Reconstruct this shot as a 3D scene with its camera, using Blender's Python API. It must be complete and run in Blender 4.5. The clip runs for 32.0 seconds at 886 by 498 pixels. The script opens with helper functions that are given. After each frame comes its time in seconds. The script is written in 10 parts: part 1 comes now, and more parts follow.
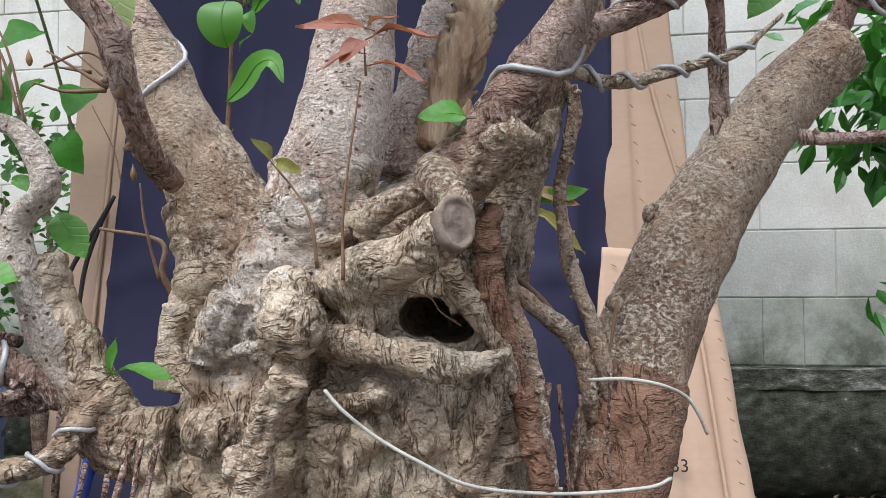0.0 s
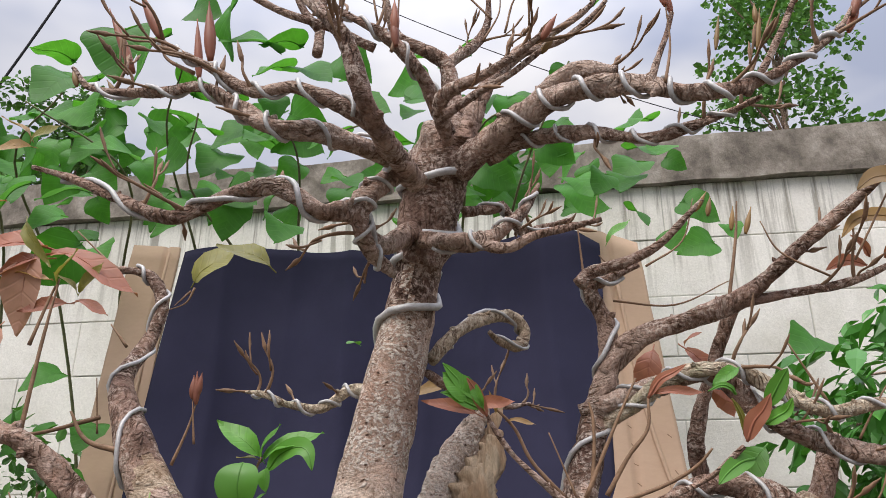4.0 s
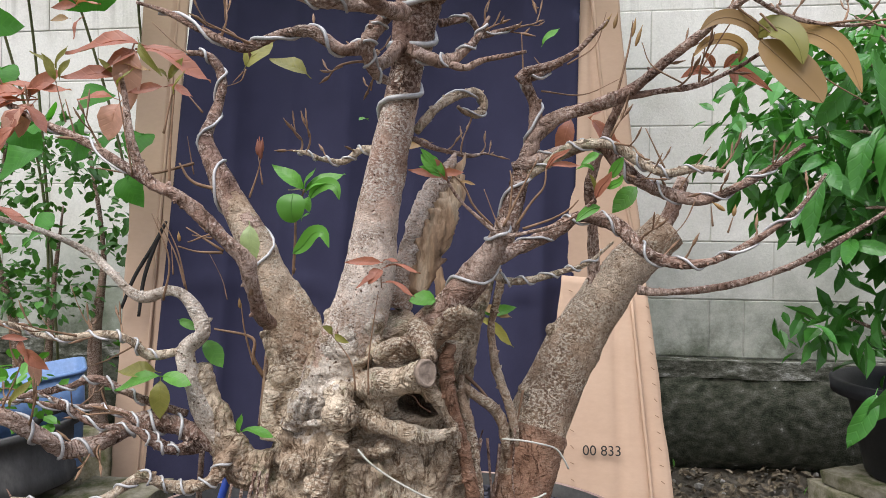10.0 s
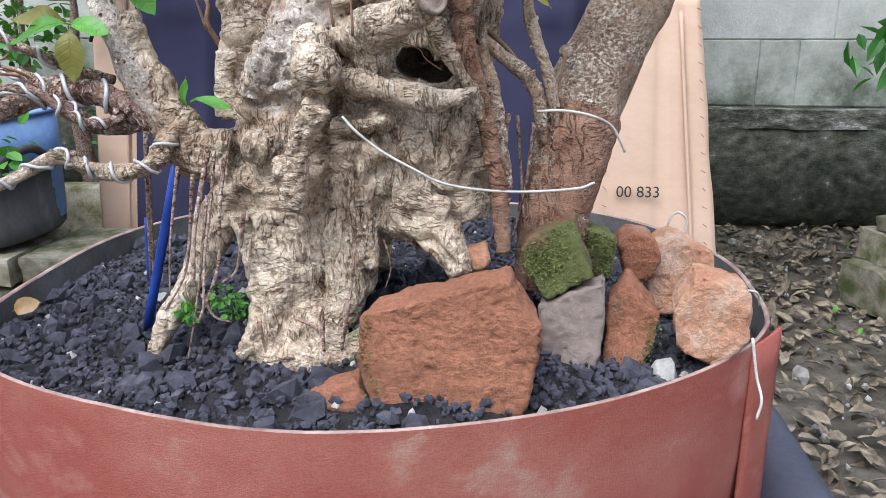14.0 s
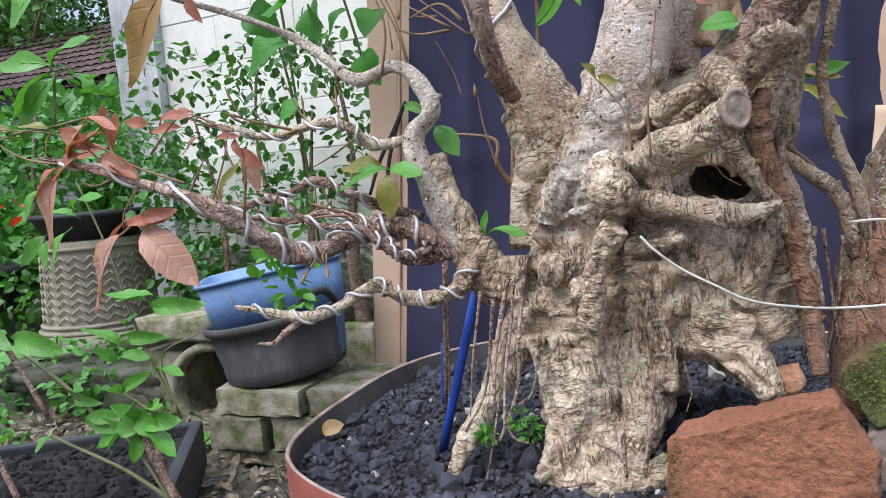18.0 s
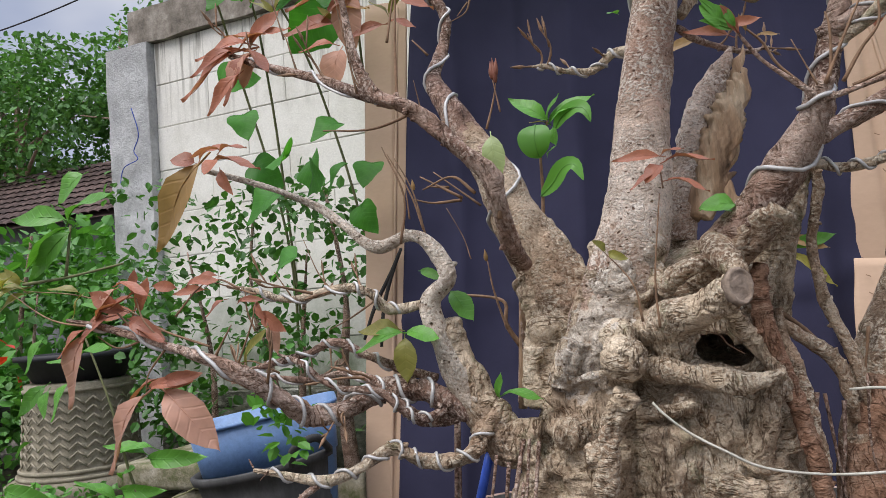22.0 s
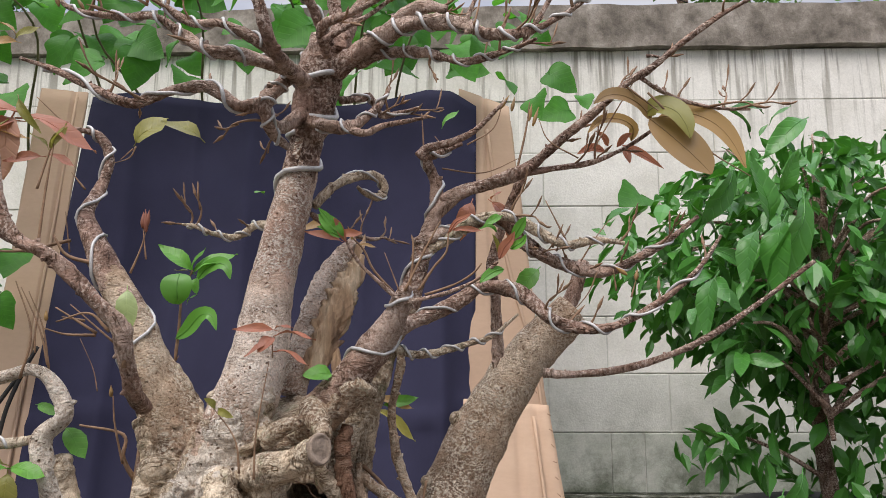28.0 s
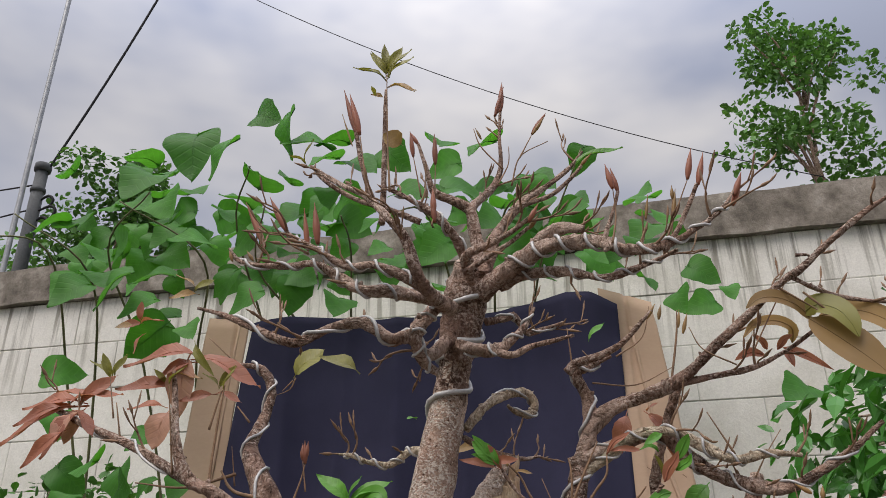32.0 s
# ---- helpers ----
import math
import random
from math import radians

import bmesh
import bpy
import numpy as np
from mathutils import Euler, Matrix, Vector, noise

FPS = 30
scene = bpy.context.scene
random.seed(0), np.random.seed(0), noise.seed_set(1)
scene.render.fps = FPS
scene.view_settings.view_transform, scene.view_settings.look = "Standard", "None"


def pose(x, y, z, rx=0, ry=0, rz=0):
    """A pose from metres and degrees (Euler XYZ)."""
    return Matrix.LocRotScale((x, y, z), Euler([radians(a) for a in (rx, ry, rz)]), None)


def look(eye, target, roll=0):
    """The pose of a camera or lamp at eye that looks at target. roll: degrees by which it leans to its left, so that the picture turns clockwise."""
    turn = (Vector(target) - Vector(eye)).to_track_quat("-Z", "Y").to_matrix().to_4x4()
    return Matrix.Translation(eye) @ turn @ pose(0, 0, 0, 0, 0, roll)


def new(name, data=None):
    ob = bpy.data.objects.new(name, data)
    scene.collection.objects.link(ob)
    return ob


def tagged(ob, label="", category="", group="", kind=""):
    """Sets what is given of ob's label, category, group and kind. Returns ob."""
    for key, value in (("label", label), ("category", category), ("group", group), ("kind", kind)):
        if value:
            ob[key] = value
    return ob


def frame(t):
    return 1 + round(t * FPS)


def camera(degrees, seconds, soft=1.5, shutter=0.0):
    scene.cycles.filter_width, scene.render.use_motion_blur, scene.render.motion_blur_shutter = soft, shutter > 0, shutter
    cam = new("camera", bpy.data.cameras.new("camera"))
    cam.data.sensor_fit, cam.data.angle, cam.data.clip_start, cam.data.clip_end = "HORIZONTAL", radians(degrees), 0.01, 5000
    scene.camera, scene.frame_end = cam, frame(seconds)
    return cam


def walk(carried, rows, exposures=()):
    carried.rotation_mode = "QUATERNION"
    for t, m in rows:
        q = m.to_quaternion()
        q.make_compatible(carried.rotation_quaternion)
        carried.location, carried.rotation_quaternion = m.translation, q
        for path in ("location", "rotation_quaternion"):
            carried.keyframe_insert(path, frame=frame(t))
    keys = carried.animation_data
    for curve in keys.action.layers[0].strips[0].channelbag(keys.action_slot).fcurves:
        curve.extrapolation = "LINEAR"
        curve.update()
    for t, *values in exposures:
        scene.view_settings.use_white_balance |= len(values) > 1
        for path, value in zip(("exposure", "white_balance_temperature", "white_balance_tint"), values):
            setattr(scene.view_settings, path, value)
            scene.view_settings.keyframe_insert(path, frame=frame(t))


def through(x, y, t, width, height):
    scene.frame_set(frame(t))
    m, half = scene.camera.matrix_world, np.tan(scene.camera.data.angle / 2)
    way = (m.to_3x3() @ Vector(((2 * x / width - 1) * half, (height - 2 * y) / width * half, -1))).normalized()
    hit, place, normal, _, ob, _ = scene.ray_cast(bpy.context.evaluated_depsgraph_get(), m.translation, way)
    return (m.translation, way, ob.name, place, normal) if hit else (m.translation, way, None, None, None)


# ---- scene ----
cam = camera(59.15, 32.0, soft=0.6)
PATH = [
    (0.0, -0.0252, 0.2959, 0.6184, 92.322, 0.418, 3.760),
    (0.5, -0.0228, 0.2744, 0.6400, 93.997, 0.148, 3.036),
    (1.0, -0.0168, 0.2760, 0.6670, 95.908, 0.727, 3.872),
    (1.5, -0.0236, 0.2851, 0.6834, 98.935, 0.002, 3.580),
    (2.0, -0.0169, 0.2735, 0.6934, 99.884, 0.143, 3.783),
    (2.5, -0.0168, 0.2660, 0.7077, 102.970, 0.616, 3.839),
    (3.0, -0.0190, 0.2513, 0.7324, 105.335, 0.575, 3.897),
    (3.5, -0.0199, 0.2428, 0.7425, 108.415, 0.180, 4.499),
    (4.0, -0.0205, 0.2311, 0.7521, 111.803, -0.177, 3.888),
    (4.5, -0.0178, 0.2215, 0.7577, 113.618, 0.093, 4.487),
    (6.5, -0.0058, 0.1780, 0.7962, 117.693, 0.703, 5.707),
    (7.0, -0.0101, 0.1353, 0.7999, 118.200, 0.538, 5.199),
    (7.5, -0.0083, 0.0921, 0.7904, 114.862, -0.185, 4.722),
    (8.0, -0.0023, 0.0499, 0.7828, 105.982, 0.320, 3.683),
    (8.5, 0.0031, 0.0193, 0.7916, 102.462, 0.173, 4.672),
    (9.0, 0.0031, -0.0201, 0.7883, 98.147, 0.697, 3.540),
    (9.5, 0.0038, -0.0596, 0.7814, 92.611, 0.584, 3.183),
    (10.0, 0.0198, -0.0658, 0.7794, 88.749, -0.529, 3.794),
    (10.5, 0.0174, -0.0535, 0.7677, 85.245, -0.630, 3.460),
    (11.0, 0.0188, -0.0452, 0.7509, 83.543, -0.529, 3.600),
    (11.5, 0.0084, -0.0230, 0.7487, 78.669, -0.530, 3.278),
    (12.0, 0.0047, 0.0035, 0.7294, 76.420, -0.606, 3.558),
    (12.5, 0.0075, 0.0347, 0.7094, 75.549, -0.206, 4.979),
    (13.0, 0.0100, 0.0795, 0.6815, 75.301, -0.159, 4.963),
    (13.5, 0.0133, 0.1157, 0.6554, 73.829, 0.297, 5.150),
    (14.0, 0.0088, 0.1355, 0.6316, 73.405, 0.155, 4.928),
    (14.5, 0.0023, 0.1483, 0.6103, 73.325, 0.133, 5.741),
    (15.0, -0.0104, 0.1472, 0.6038, 75.477, 0.970, 10.027),
    (15.5, -0.0172, 0.1408, 0.6093, 77.062, 2.338, 15.121),
    (17.5, -0.0249, 0.1249, 0.6127, 81.561, 3.329, 23.442),
    (18.0, -0.0330, 0.1146, 0.6202, 84.418, 4.656, 21.692),
    (18.5, -0.0387, 0.1078, 0.6222, 85.716, 5.604, 25.821),
    (19.0, -0.0495, 0.1038, 0.6269, 86.086, 6.096, 27.103),
    (19.5, -0.0496, 0.1034, 0.6258, 86.937, 6.250, 28.338),
    (20.0, -0.0528, 0.0940, 0.6335, 88.320, 6.014, 27.121),
    (20.5, -0.0550, 0.0918, 0.6368, 90.816, 5.131, 25.604),
    (21.0, -0.0551, 0.0910, 0.6397, 91.672, 5.077, 24.762),
    (21.5, -0.0533, 0.0852, 0.6405, 92.455, 4.781, 22.608),
    (22.0, -0.0475, 0.0784, 0.6477, 94.199, 4.379, 20.417),
    (22.5, -0.0396, 0.0659, 0.6557, 95.400, 3.508, 16.910),
    (23.0, -0.0350, 0.0549, 0.6615, 97.039, 3.341, 15.923),
    (23.5, -0.0212, 0.0422, 0.6706, 97.867, 2.291, 13.047),
    (24.0, -0.0146, 0.0312, 0.6770, 98.728, 2.084, 11.120),
    (24.5, -0.0063, 0.0253, 0.6754, 98.110, 1.819, 8.625),
    (25.0, -0.0046, 0.0177, 0.6773, 97.988, 1.477, 5.907),
    (25.5, 0.0002, 0.0038, 0.6811, 98.562, 1.120, 2.671),
    (26.0, 0.0000, 0.0000, 0.6797, 98.261, 0.956, 0.137),
    (26.5, 0.0020, -0.0088, 0.6789, 98.257, 0.838, -4.265),
    (28.5, 0.0213, -0.0283, 0.6955, 101.599, -0.598, -2.995),
    (29.0, 0.0176, -0.0324, 0.6936, 102.830, 0.093, -0.126),
    (29.5, 0.0201, -0.0338, 0.6953, 104.327, 0.231, 3.490),
    (30.0, 0.0169, -0.0310, 0.6951, 105.897, 0.158, 5.916),
    (30.5, 0.0169, -0.0319, 0.7043, 109.280, 0.297, 6.613),
    (31.0, 0.0169, -0.0317, 0.7089, 111.412, 0.843, 7.035),
    (31.5, 0.0148, -0.0344, 0.7110, 113.025, 0.664, 6.898),
    (32.0, 0.0120, -0.0369, 0.7148, 114.838, 0.618, 7.321),
]
walk(cam, [(r[0], pose(*r[1:])) for r in PATH], [(0, 0.95, 6200, 10), (2, 0.88, 6450, 10), (4, 0.82, 6800, 12), (6, 0.38, 6900, 12), (7, 0.3, 6900, 12), (8, 0.5, 6900, 12), (9, 0.88, 6800, 12), (11, 1, 6250, 10), (13, 1.3, 5950, 10), (15, 1.35, 5950, 10), (18, 1.15, 6050, 10), (20, 0.95, 6200, 10), (21, 0.75, 6400, 10), (23, 0.8, 6650, 12), (26, 0.9, 6650, 12), (27.5, 0.82, 6750, 12), (29, 0.84, 6900, 12), (30, 0.68, 6950, 12), (31, 0.45, 6950, 12), (32, 0.4, 6950, 12)])

# ---- light ----
SUN_EL, SUN_ROT = radians(57), radians(208)
world = bpy.data.worlds.new("world")
scene.world = world
world.use_nodes = True
wn, wl = world.node_tree.nodes, world.node_tree.links
wn.clear()
w_out, w_bg, w_mix = wn.new("ShaderNodeOutputWorld"), wn.new("ShaderNodeBackground"), wn.new("ShaderNodeMix")
w_sky, w_co, w_map = wn.new("ShaderNodeTexSky"), wn.new("ShaderNodeTexCoord"), wn.new("ShaderNodeMapping")
w_noise, w_ramp = wn.new("ShaderNodeTexNoise"), wn.new("ShaderNodeValToRGB")
w_sky.sky_type, w_sky.sun_disc, w_sky.sun_elevation, w_sky.sun_rotation = "NISHITA", False, SUN_EL, SUN_ROT
w_map.inputs["Scale"].default_value = (1.0, 1.0, 2.2)
w_noise.inputs["Scale"].default_value, w_noise.inputs["Detail"].default_value, w_noise.inputs["Roughness"].default_value = 2.3, 4.0, 0.5
w_ramp.color_ramp.elements[0].position, w_ramp.color_ramp.elements[1].position = 0.40, 0.63
w_ramp.color_ramp.elements[0].color, w_ramp.color_ramp.elements[1].color = (5.2, 5.9, 7.9, 1), (10.4, 10.6, 11.3, 1)
w_mix.data_type = "RGBA"
w_mix.inputs["Factor"].default_value = 0.9
wl.new(w_co.outputs["Generated"], w_map.inputs["Vector"])
wl.new(w_map.outputs["Vector"], w_noise.inputs["Vector"])
wl.new(w_noise.outputs["Fac"], w_ramp.inputs["Fac"])
wl.new(w_sky.outputs["Color"], w_mix.inputs[6])
wl.new(w_ramp.outputs["Color"], w_mix.inputs[7])
w_sep, w_up, w_over = wn.new("ShaderNodeSeparateXYZ"), wn.new("ShaderNodeMapRange"), wn.new("ShaderNodeVectorMath")
w_up.interpolation_type = "SMOOTHSTEP"
w_up.inputs["From Min"].default_value, w_up.inputs["From Max"].default_value = 0.5, 1.0
w_up.inputs["To Min"].default_value, w_up.inputs["To Max"].default_value = 0.64, 2.2
w_over.operation = "SCALE"
wl.new(w_co.outputs["Generated"], w_sep.inputs[0])
wl.new(w_sep.outputs["Z"], w_up.inputs["Value"])
wl.new(w_mix.outputs[2], w_over.inputs[0])
wl.new(w_up.outputs[0], w_over.inputs["Scale"])
wl.new(w_over.outputs[0], w_bg.inputs["Color"])
w_bg.inputs["Strength"].default_value = 0.075
wl.new(w_bg.outputs["Background"], w_out.inputs["Surface"])

sun = new("sun", bpy.data.lights.new("sun", "SUN"))
sun.data.energy, sun.data.angle, sun.data.color = 1.7, radians(40), (1.0, 0.975, 0.945)
sun.matrix_world = look((-1.3, -2.4, 4.2), (0, 0, 0))

# ---- materials ----
def material(name):
    m = bpy.data.materials.new(name)
    m.use_nodes = True
    nt = m.node_tree
    return m, nt, nt.nodes["Principled BSDF"]


def ramp(nt, fac, stops):
    r = nt.nodes.new("ShaderNodeValToRGB")
    els = r.color_ramp.elements
    while len(els) < len(stops):
        els.new(0.5)
    for e, (p, c) in zip(els, stops):
        e.position, e.color = p, (*c, 1)
    nt.links.new(fac, r.inputs["Fac"])
    return r.outputs["Color"]


def noise_node(nt, co, scale, detail=5.0, rough=0.6, distort=0.0):
    n = nt.nodes.new("ShaderNodeTexNoise")
    n.inputs["Scale"].default_value, n.inputs["Detail"].default_value = scale, detail
    n.inputs["Roughness"].default_value, n.inputs["Distortion"].default_value = rough, distort
    nt.links.new(co, n.inputs["Vector"])
    return n.outputs["Fac"]


def blend(nt, fac, a, b, mode="MIX"):
    n = nt.nodes.new("ShaderNodeMix")
    n.data_type, n.blend_type = "RGBA", mode
    for sock, v in ((n.inputs[0], fac), (n.inputs[6], a), (n.inputs[7], b)):
        if isinstance(v, (int, float)):
            sock.default_value = v
        elif isinstance(v, tuple):
            sock.default_value = (*v, 1)
        else:
            nt.links.new(v, sock)
    return n.outputs[2]


def sums(nt, a, b, op="ADD"):
    n = nt.nodes.new("ShaderNodeMath")
    n.operation = op
    for sock, v in zip(n.inputs, (a, b)):
        if isinstance(v, (int, float)):
            sock.default_value = v
        else:
            nt.links.new(v, sock)
    return n.outputs[0]


def coords(nt, squash=(1, 1, 1), random_shift=True):
    """Object coordinates at real size, shifted for each object."""
    c, mp = nt.nodes.new("ShaderNodeTexCoord"), nt.nodes.new("ShaderNodeMapping")
    mp.inputs["Scale"].default_value = squash
    nt.links.new(c.outputs["Object"], mp.inputs["Vector"])
    if random_shift:
        info, mul = nt.nodes.new("ShaderNodeObjectInfo"), nt.nodes.new("ShaderNodeMath")
        mul.operation = "MULTIPLY"
        mul.inputs[1].default_value = 7.0
        nt.links.new(info.outputs["Random"], mul.inputs[0])
        nt.links.new(mul.outputs[0], mp.inputs["Location"])
    return mp.outputs["Vector"]


def bump(nt, bsdf, height, strength, distance):
    b = nt.nodes.new("ShaderNodeBump")
    b.inputs["Strength"].default_value, b.inputs["Distance"].default_value = strength, distance
    nt.links.new(height, b.inputs["Height"])
    nt.links.new(b.outputs["Normal"], bsdf.inputs["Normal"])


def surface(name, stops, scale, fine=None, rough=0.8, relief=0.3, depth=0.002, squash=(1, 1, 1), metal=0.0, spec=0.3, vary=0.0, contrast=0.55):
    """A mottled surface: large patches through the colour stops, fine grain over them, relief from both."""
    m, nt, bs = material(name)
    co = coords(nt, squash)
    fine = fine or scale * 9
    big, small = noise_node(nt, co, scale), noise_node(nt, co, fine, 6, 0.7)
    col = ramp(nt, big, stops)
    grain = ramp(nt, small, [(0.25, (0.55, 0.55, 0.55)), (0.75, (1.3, 1.3, 1.3))])
    col = blend(nt, contrast, col, grain, "MULTIPLY")
    if vary:
        info = nt.nodes.new("ShaderNodeObjectInfo")
        tone = ramp(nt, info.outputs["Random"], [(0, (1 - vary,) * 3), (1, (1 + vary,) * 3)])
        col = blend(nt, 1.0, col, tone, "MULTIPLY")
    nt.links.new(col, bs.inputs["Base Color"])
    bs.inputs["Roughness"].default_value, bs.inputs["Metallic"].default_value = rough, metal
    bs.inputs["Specular IOR Level"].default_value = spec
    bump(nt, bs, sums(nt, sums(nt, big, 0.6, "MULTIPLY"), small), relief, depth)
    return m


def bark_material(name, low, mid, high, wrinkle=1.0, flake=0.6, pits=0.4, moss=0.0, squash=(1, 1, 1)):
    """Bark: patches of tone, cream flakes, winding wrinkle lines that ring the knots, dark pits and raised corky dots."""
    m, nt, bs = material(name)
    co = coords(nt, random_shift=False)
    drift = nt.nodes.new("ShaderNodeTexNoise")
    drift.inputs["Scale"].default_value, drift.inputs["Detail"].default_value = 28, 3
    nt.links.new(co, drift.inputs["Vector"])
    sway = nt.nodes.new("ShaderNodeVectorMath")
    sway.operation = "MULTIPLY_ADD"
    sway.inputs[1].default_value = (0.02, 0.02, 0.02)
    nt.links.new(drift.outputs["Color"], sway.inputs[0])
    nt.links.new(co, sway.inputs[2])
    grainwise = nt.nodes.new("ShaderNodeMapping")
    grainwise.inputs["Scale"].default_value = squash
    nt.links.new(sway.outputs[0], grainwise.inputs["Vector"])
    wco = grainwise.outputs[0]
    big, patch = noise_node(nt, co, 10, 5, 0.6), noise_node(nt, co, 46, 5, 0.7)
    flakes, grain = noise_node(nt, wco, 290, 4, 0.66), noise_node(nt, co, 560, 3, 0.7)
    col = ramp(nt, big, [(0.34, low), (0.5, mid), (0.66, tuple(m_ * 0.45 + h_ * 0.55 for m_, h_ in zip(mid, high)))])
    col = blend(nt, 0.8, col, ramp(nt, patch, [(0.33, (0.45, 0.38, 0.32)), (0.47, (0.92, 0.9, 0.87)), (0.62, (1.35, 1.35, 1.35))]), "MULTIPLY")
    where = ramp(nt, noise_node(nt, co, 24, 3, 0.6), [(0.40, (0.12, 0.12, 0.12)), (0.54, (1, 1, 1))])
    flake_mask = sums(nt, ramp(nt, flakes, [(0.48, (0, 0, 0)), (0.56, (1, 1, 1))]), sums(nt, where, flake, "MULTIPLY"), "MULTIPLY")
    gap_mask = sums(nt, ramp(nt, flakes, [(0.33, (1, 1, 1)), (0.44, (0, 0, 0))]), flake, "MULTIPLY")
    col = blend(nt, gap_mask, col, blend(nt, 1.0, col, (0.5, 0.42, 0.36), "MULTIPLY"))
    col = blend(nt, flake_mask, col, high)
    creases = []
    for sc in ((34, 70, 165), (165, 70, 34)):
        along = nt.nodes.new("ShaderNodeMapping")
        along.inputs["Scale"].default_value = sc
        nt.links.new(sway.outputs[0], along.inputs["Vector"])
        n1 = noise_node(nt, along.outputs[0], 1.0, 2.5, 0.6, 0.4)
        creases.append(sums(nt, sums(nt, n1, 0.5, "SUBTRACT"), 0.0, "ABSOLUTE"))
    which = ramp(nt, noise_node(nt, co, 17, 2, 0.5), [(0.47, (0, 0, 0)), (0.53, (1, 1, 1))])
    crack = blend(nt, which, creases[0], creases[1])
    line = sums(nt, ramp(nt, crack, [(0.0, (1, 1, 1)), (0.016, (0.6, 0.6, 0.6)), (0.045, (0, 0, 0))]), sums(nt, ramp(nt, noise_node(nt, co, 38, 4, 0.7), [(0.38, (0.15, 0.15, 0.15)), (0.55, (1, 1, 1))]), wrinkle, "MULTIPLY"), "MULTIPLY")
    col = blend(nt, line, col, blend(nt, 1.0, col, (0.42, 0.33, 0.26), "MULTIPLY"))
    cell = nt.nodes.new("ShaderNodeTexVoronoi")
    cell.inputs["Scale"].default_value = 150
    nt.links.new(wco, cell.inputs["Vector"])
    pick = nt.nodes.new("ShaderNodeSeparateColor")
    nt.links.new(cell.outputs["Color"], pick.inputs[0])
    pit = sums(nt, ramp(nt, cell.outputs["Distance"], [(0.13, (1, 1, 1)), (0.24, (0, 0, 0))]), sums(nt, ramp(nt, pick.outputs[0], [(0.52, (0, 0, 0)), (0.56, (1, 1, 1))]), pits, "MULTIPLY"), "MULTIPLY")
    dot = sums(nt, ramp(nt, cell.outputs["Distance"], [(0.16, (1, 1, 1)), (0.3, (0, 0, 0))]), sums(nt, ramp(nt, pick.outputs[0], [(0.40, (1, 1, 1)), (0.44, (0, 0, 0))]), pits, "MULTIPLY"), "MULTIPLY")
    col = blend(nt, pit, col, blend(nt, 1.0, col, (0.26, 0.19, 0.15), "MULTIPLY"))
    col = blend(nt, sums(nt, dot, 0.6, "MULTIPLY"), col, high)
    col = blend(nt, 0.7, col, ramp(nt, grain, [(0.3, (0.62, 0.58, 0.55)), (0.5, (1.0, 1.0, 1.0)), (0.7, (1.3, 1.3, 1.3))]), "MULTIPLY")
    if moss:
        green = ramp(nt, noise_node(nt, co, 15, 5, 0.75), [(0.56, (0, 0, 0)), (0.7, (moss,) * 3)])
        col = blend(nt, green, col, (0.25, 0.28, 0.15))
    nt.links.new(col, bs.inputs["Base Color"])
    bs.inputs["Roughness"].default_value, bs.inputs["Specular IOR Level"].default_value = 0.8, 0.25
    h = sums(nt, sums(nt, sums(nt, flakes, 1.2 * flake, "MULTIPLY"), sums(nt, flake_mask, 0.5, "MULTIPLY")), sums(nt, line, -1.1, "MULTIPLY"))
    h = sums(nt, h, sums(nt, sums(nt, dot, 1.0, "MULTIPLY"), sums(nt, pit, -1.2, "MULTIPLY")))
    h = sums(nt, h, sums(nt, sums(nt, grain, 0.7, "MULTIPLY"), sums(nt, patch, 1.3, "MULTIPLY")))
    bump(nt, bs, h, 1.0, 0.0022)
    return m


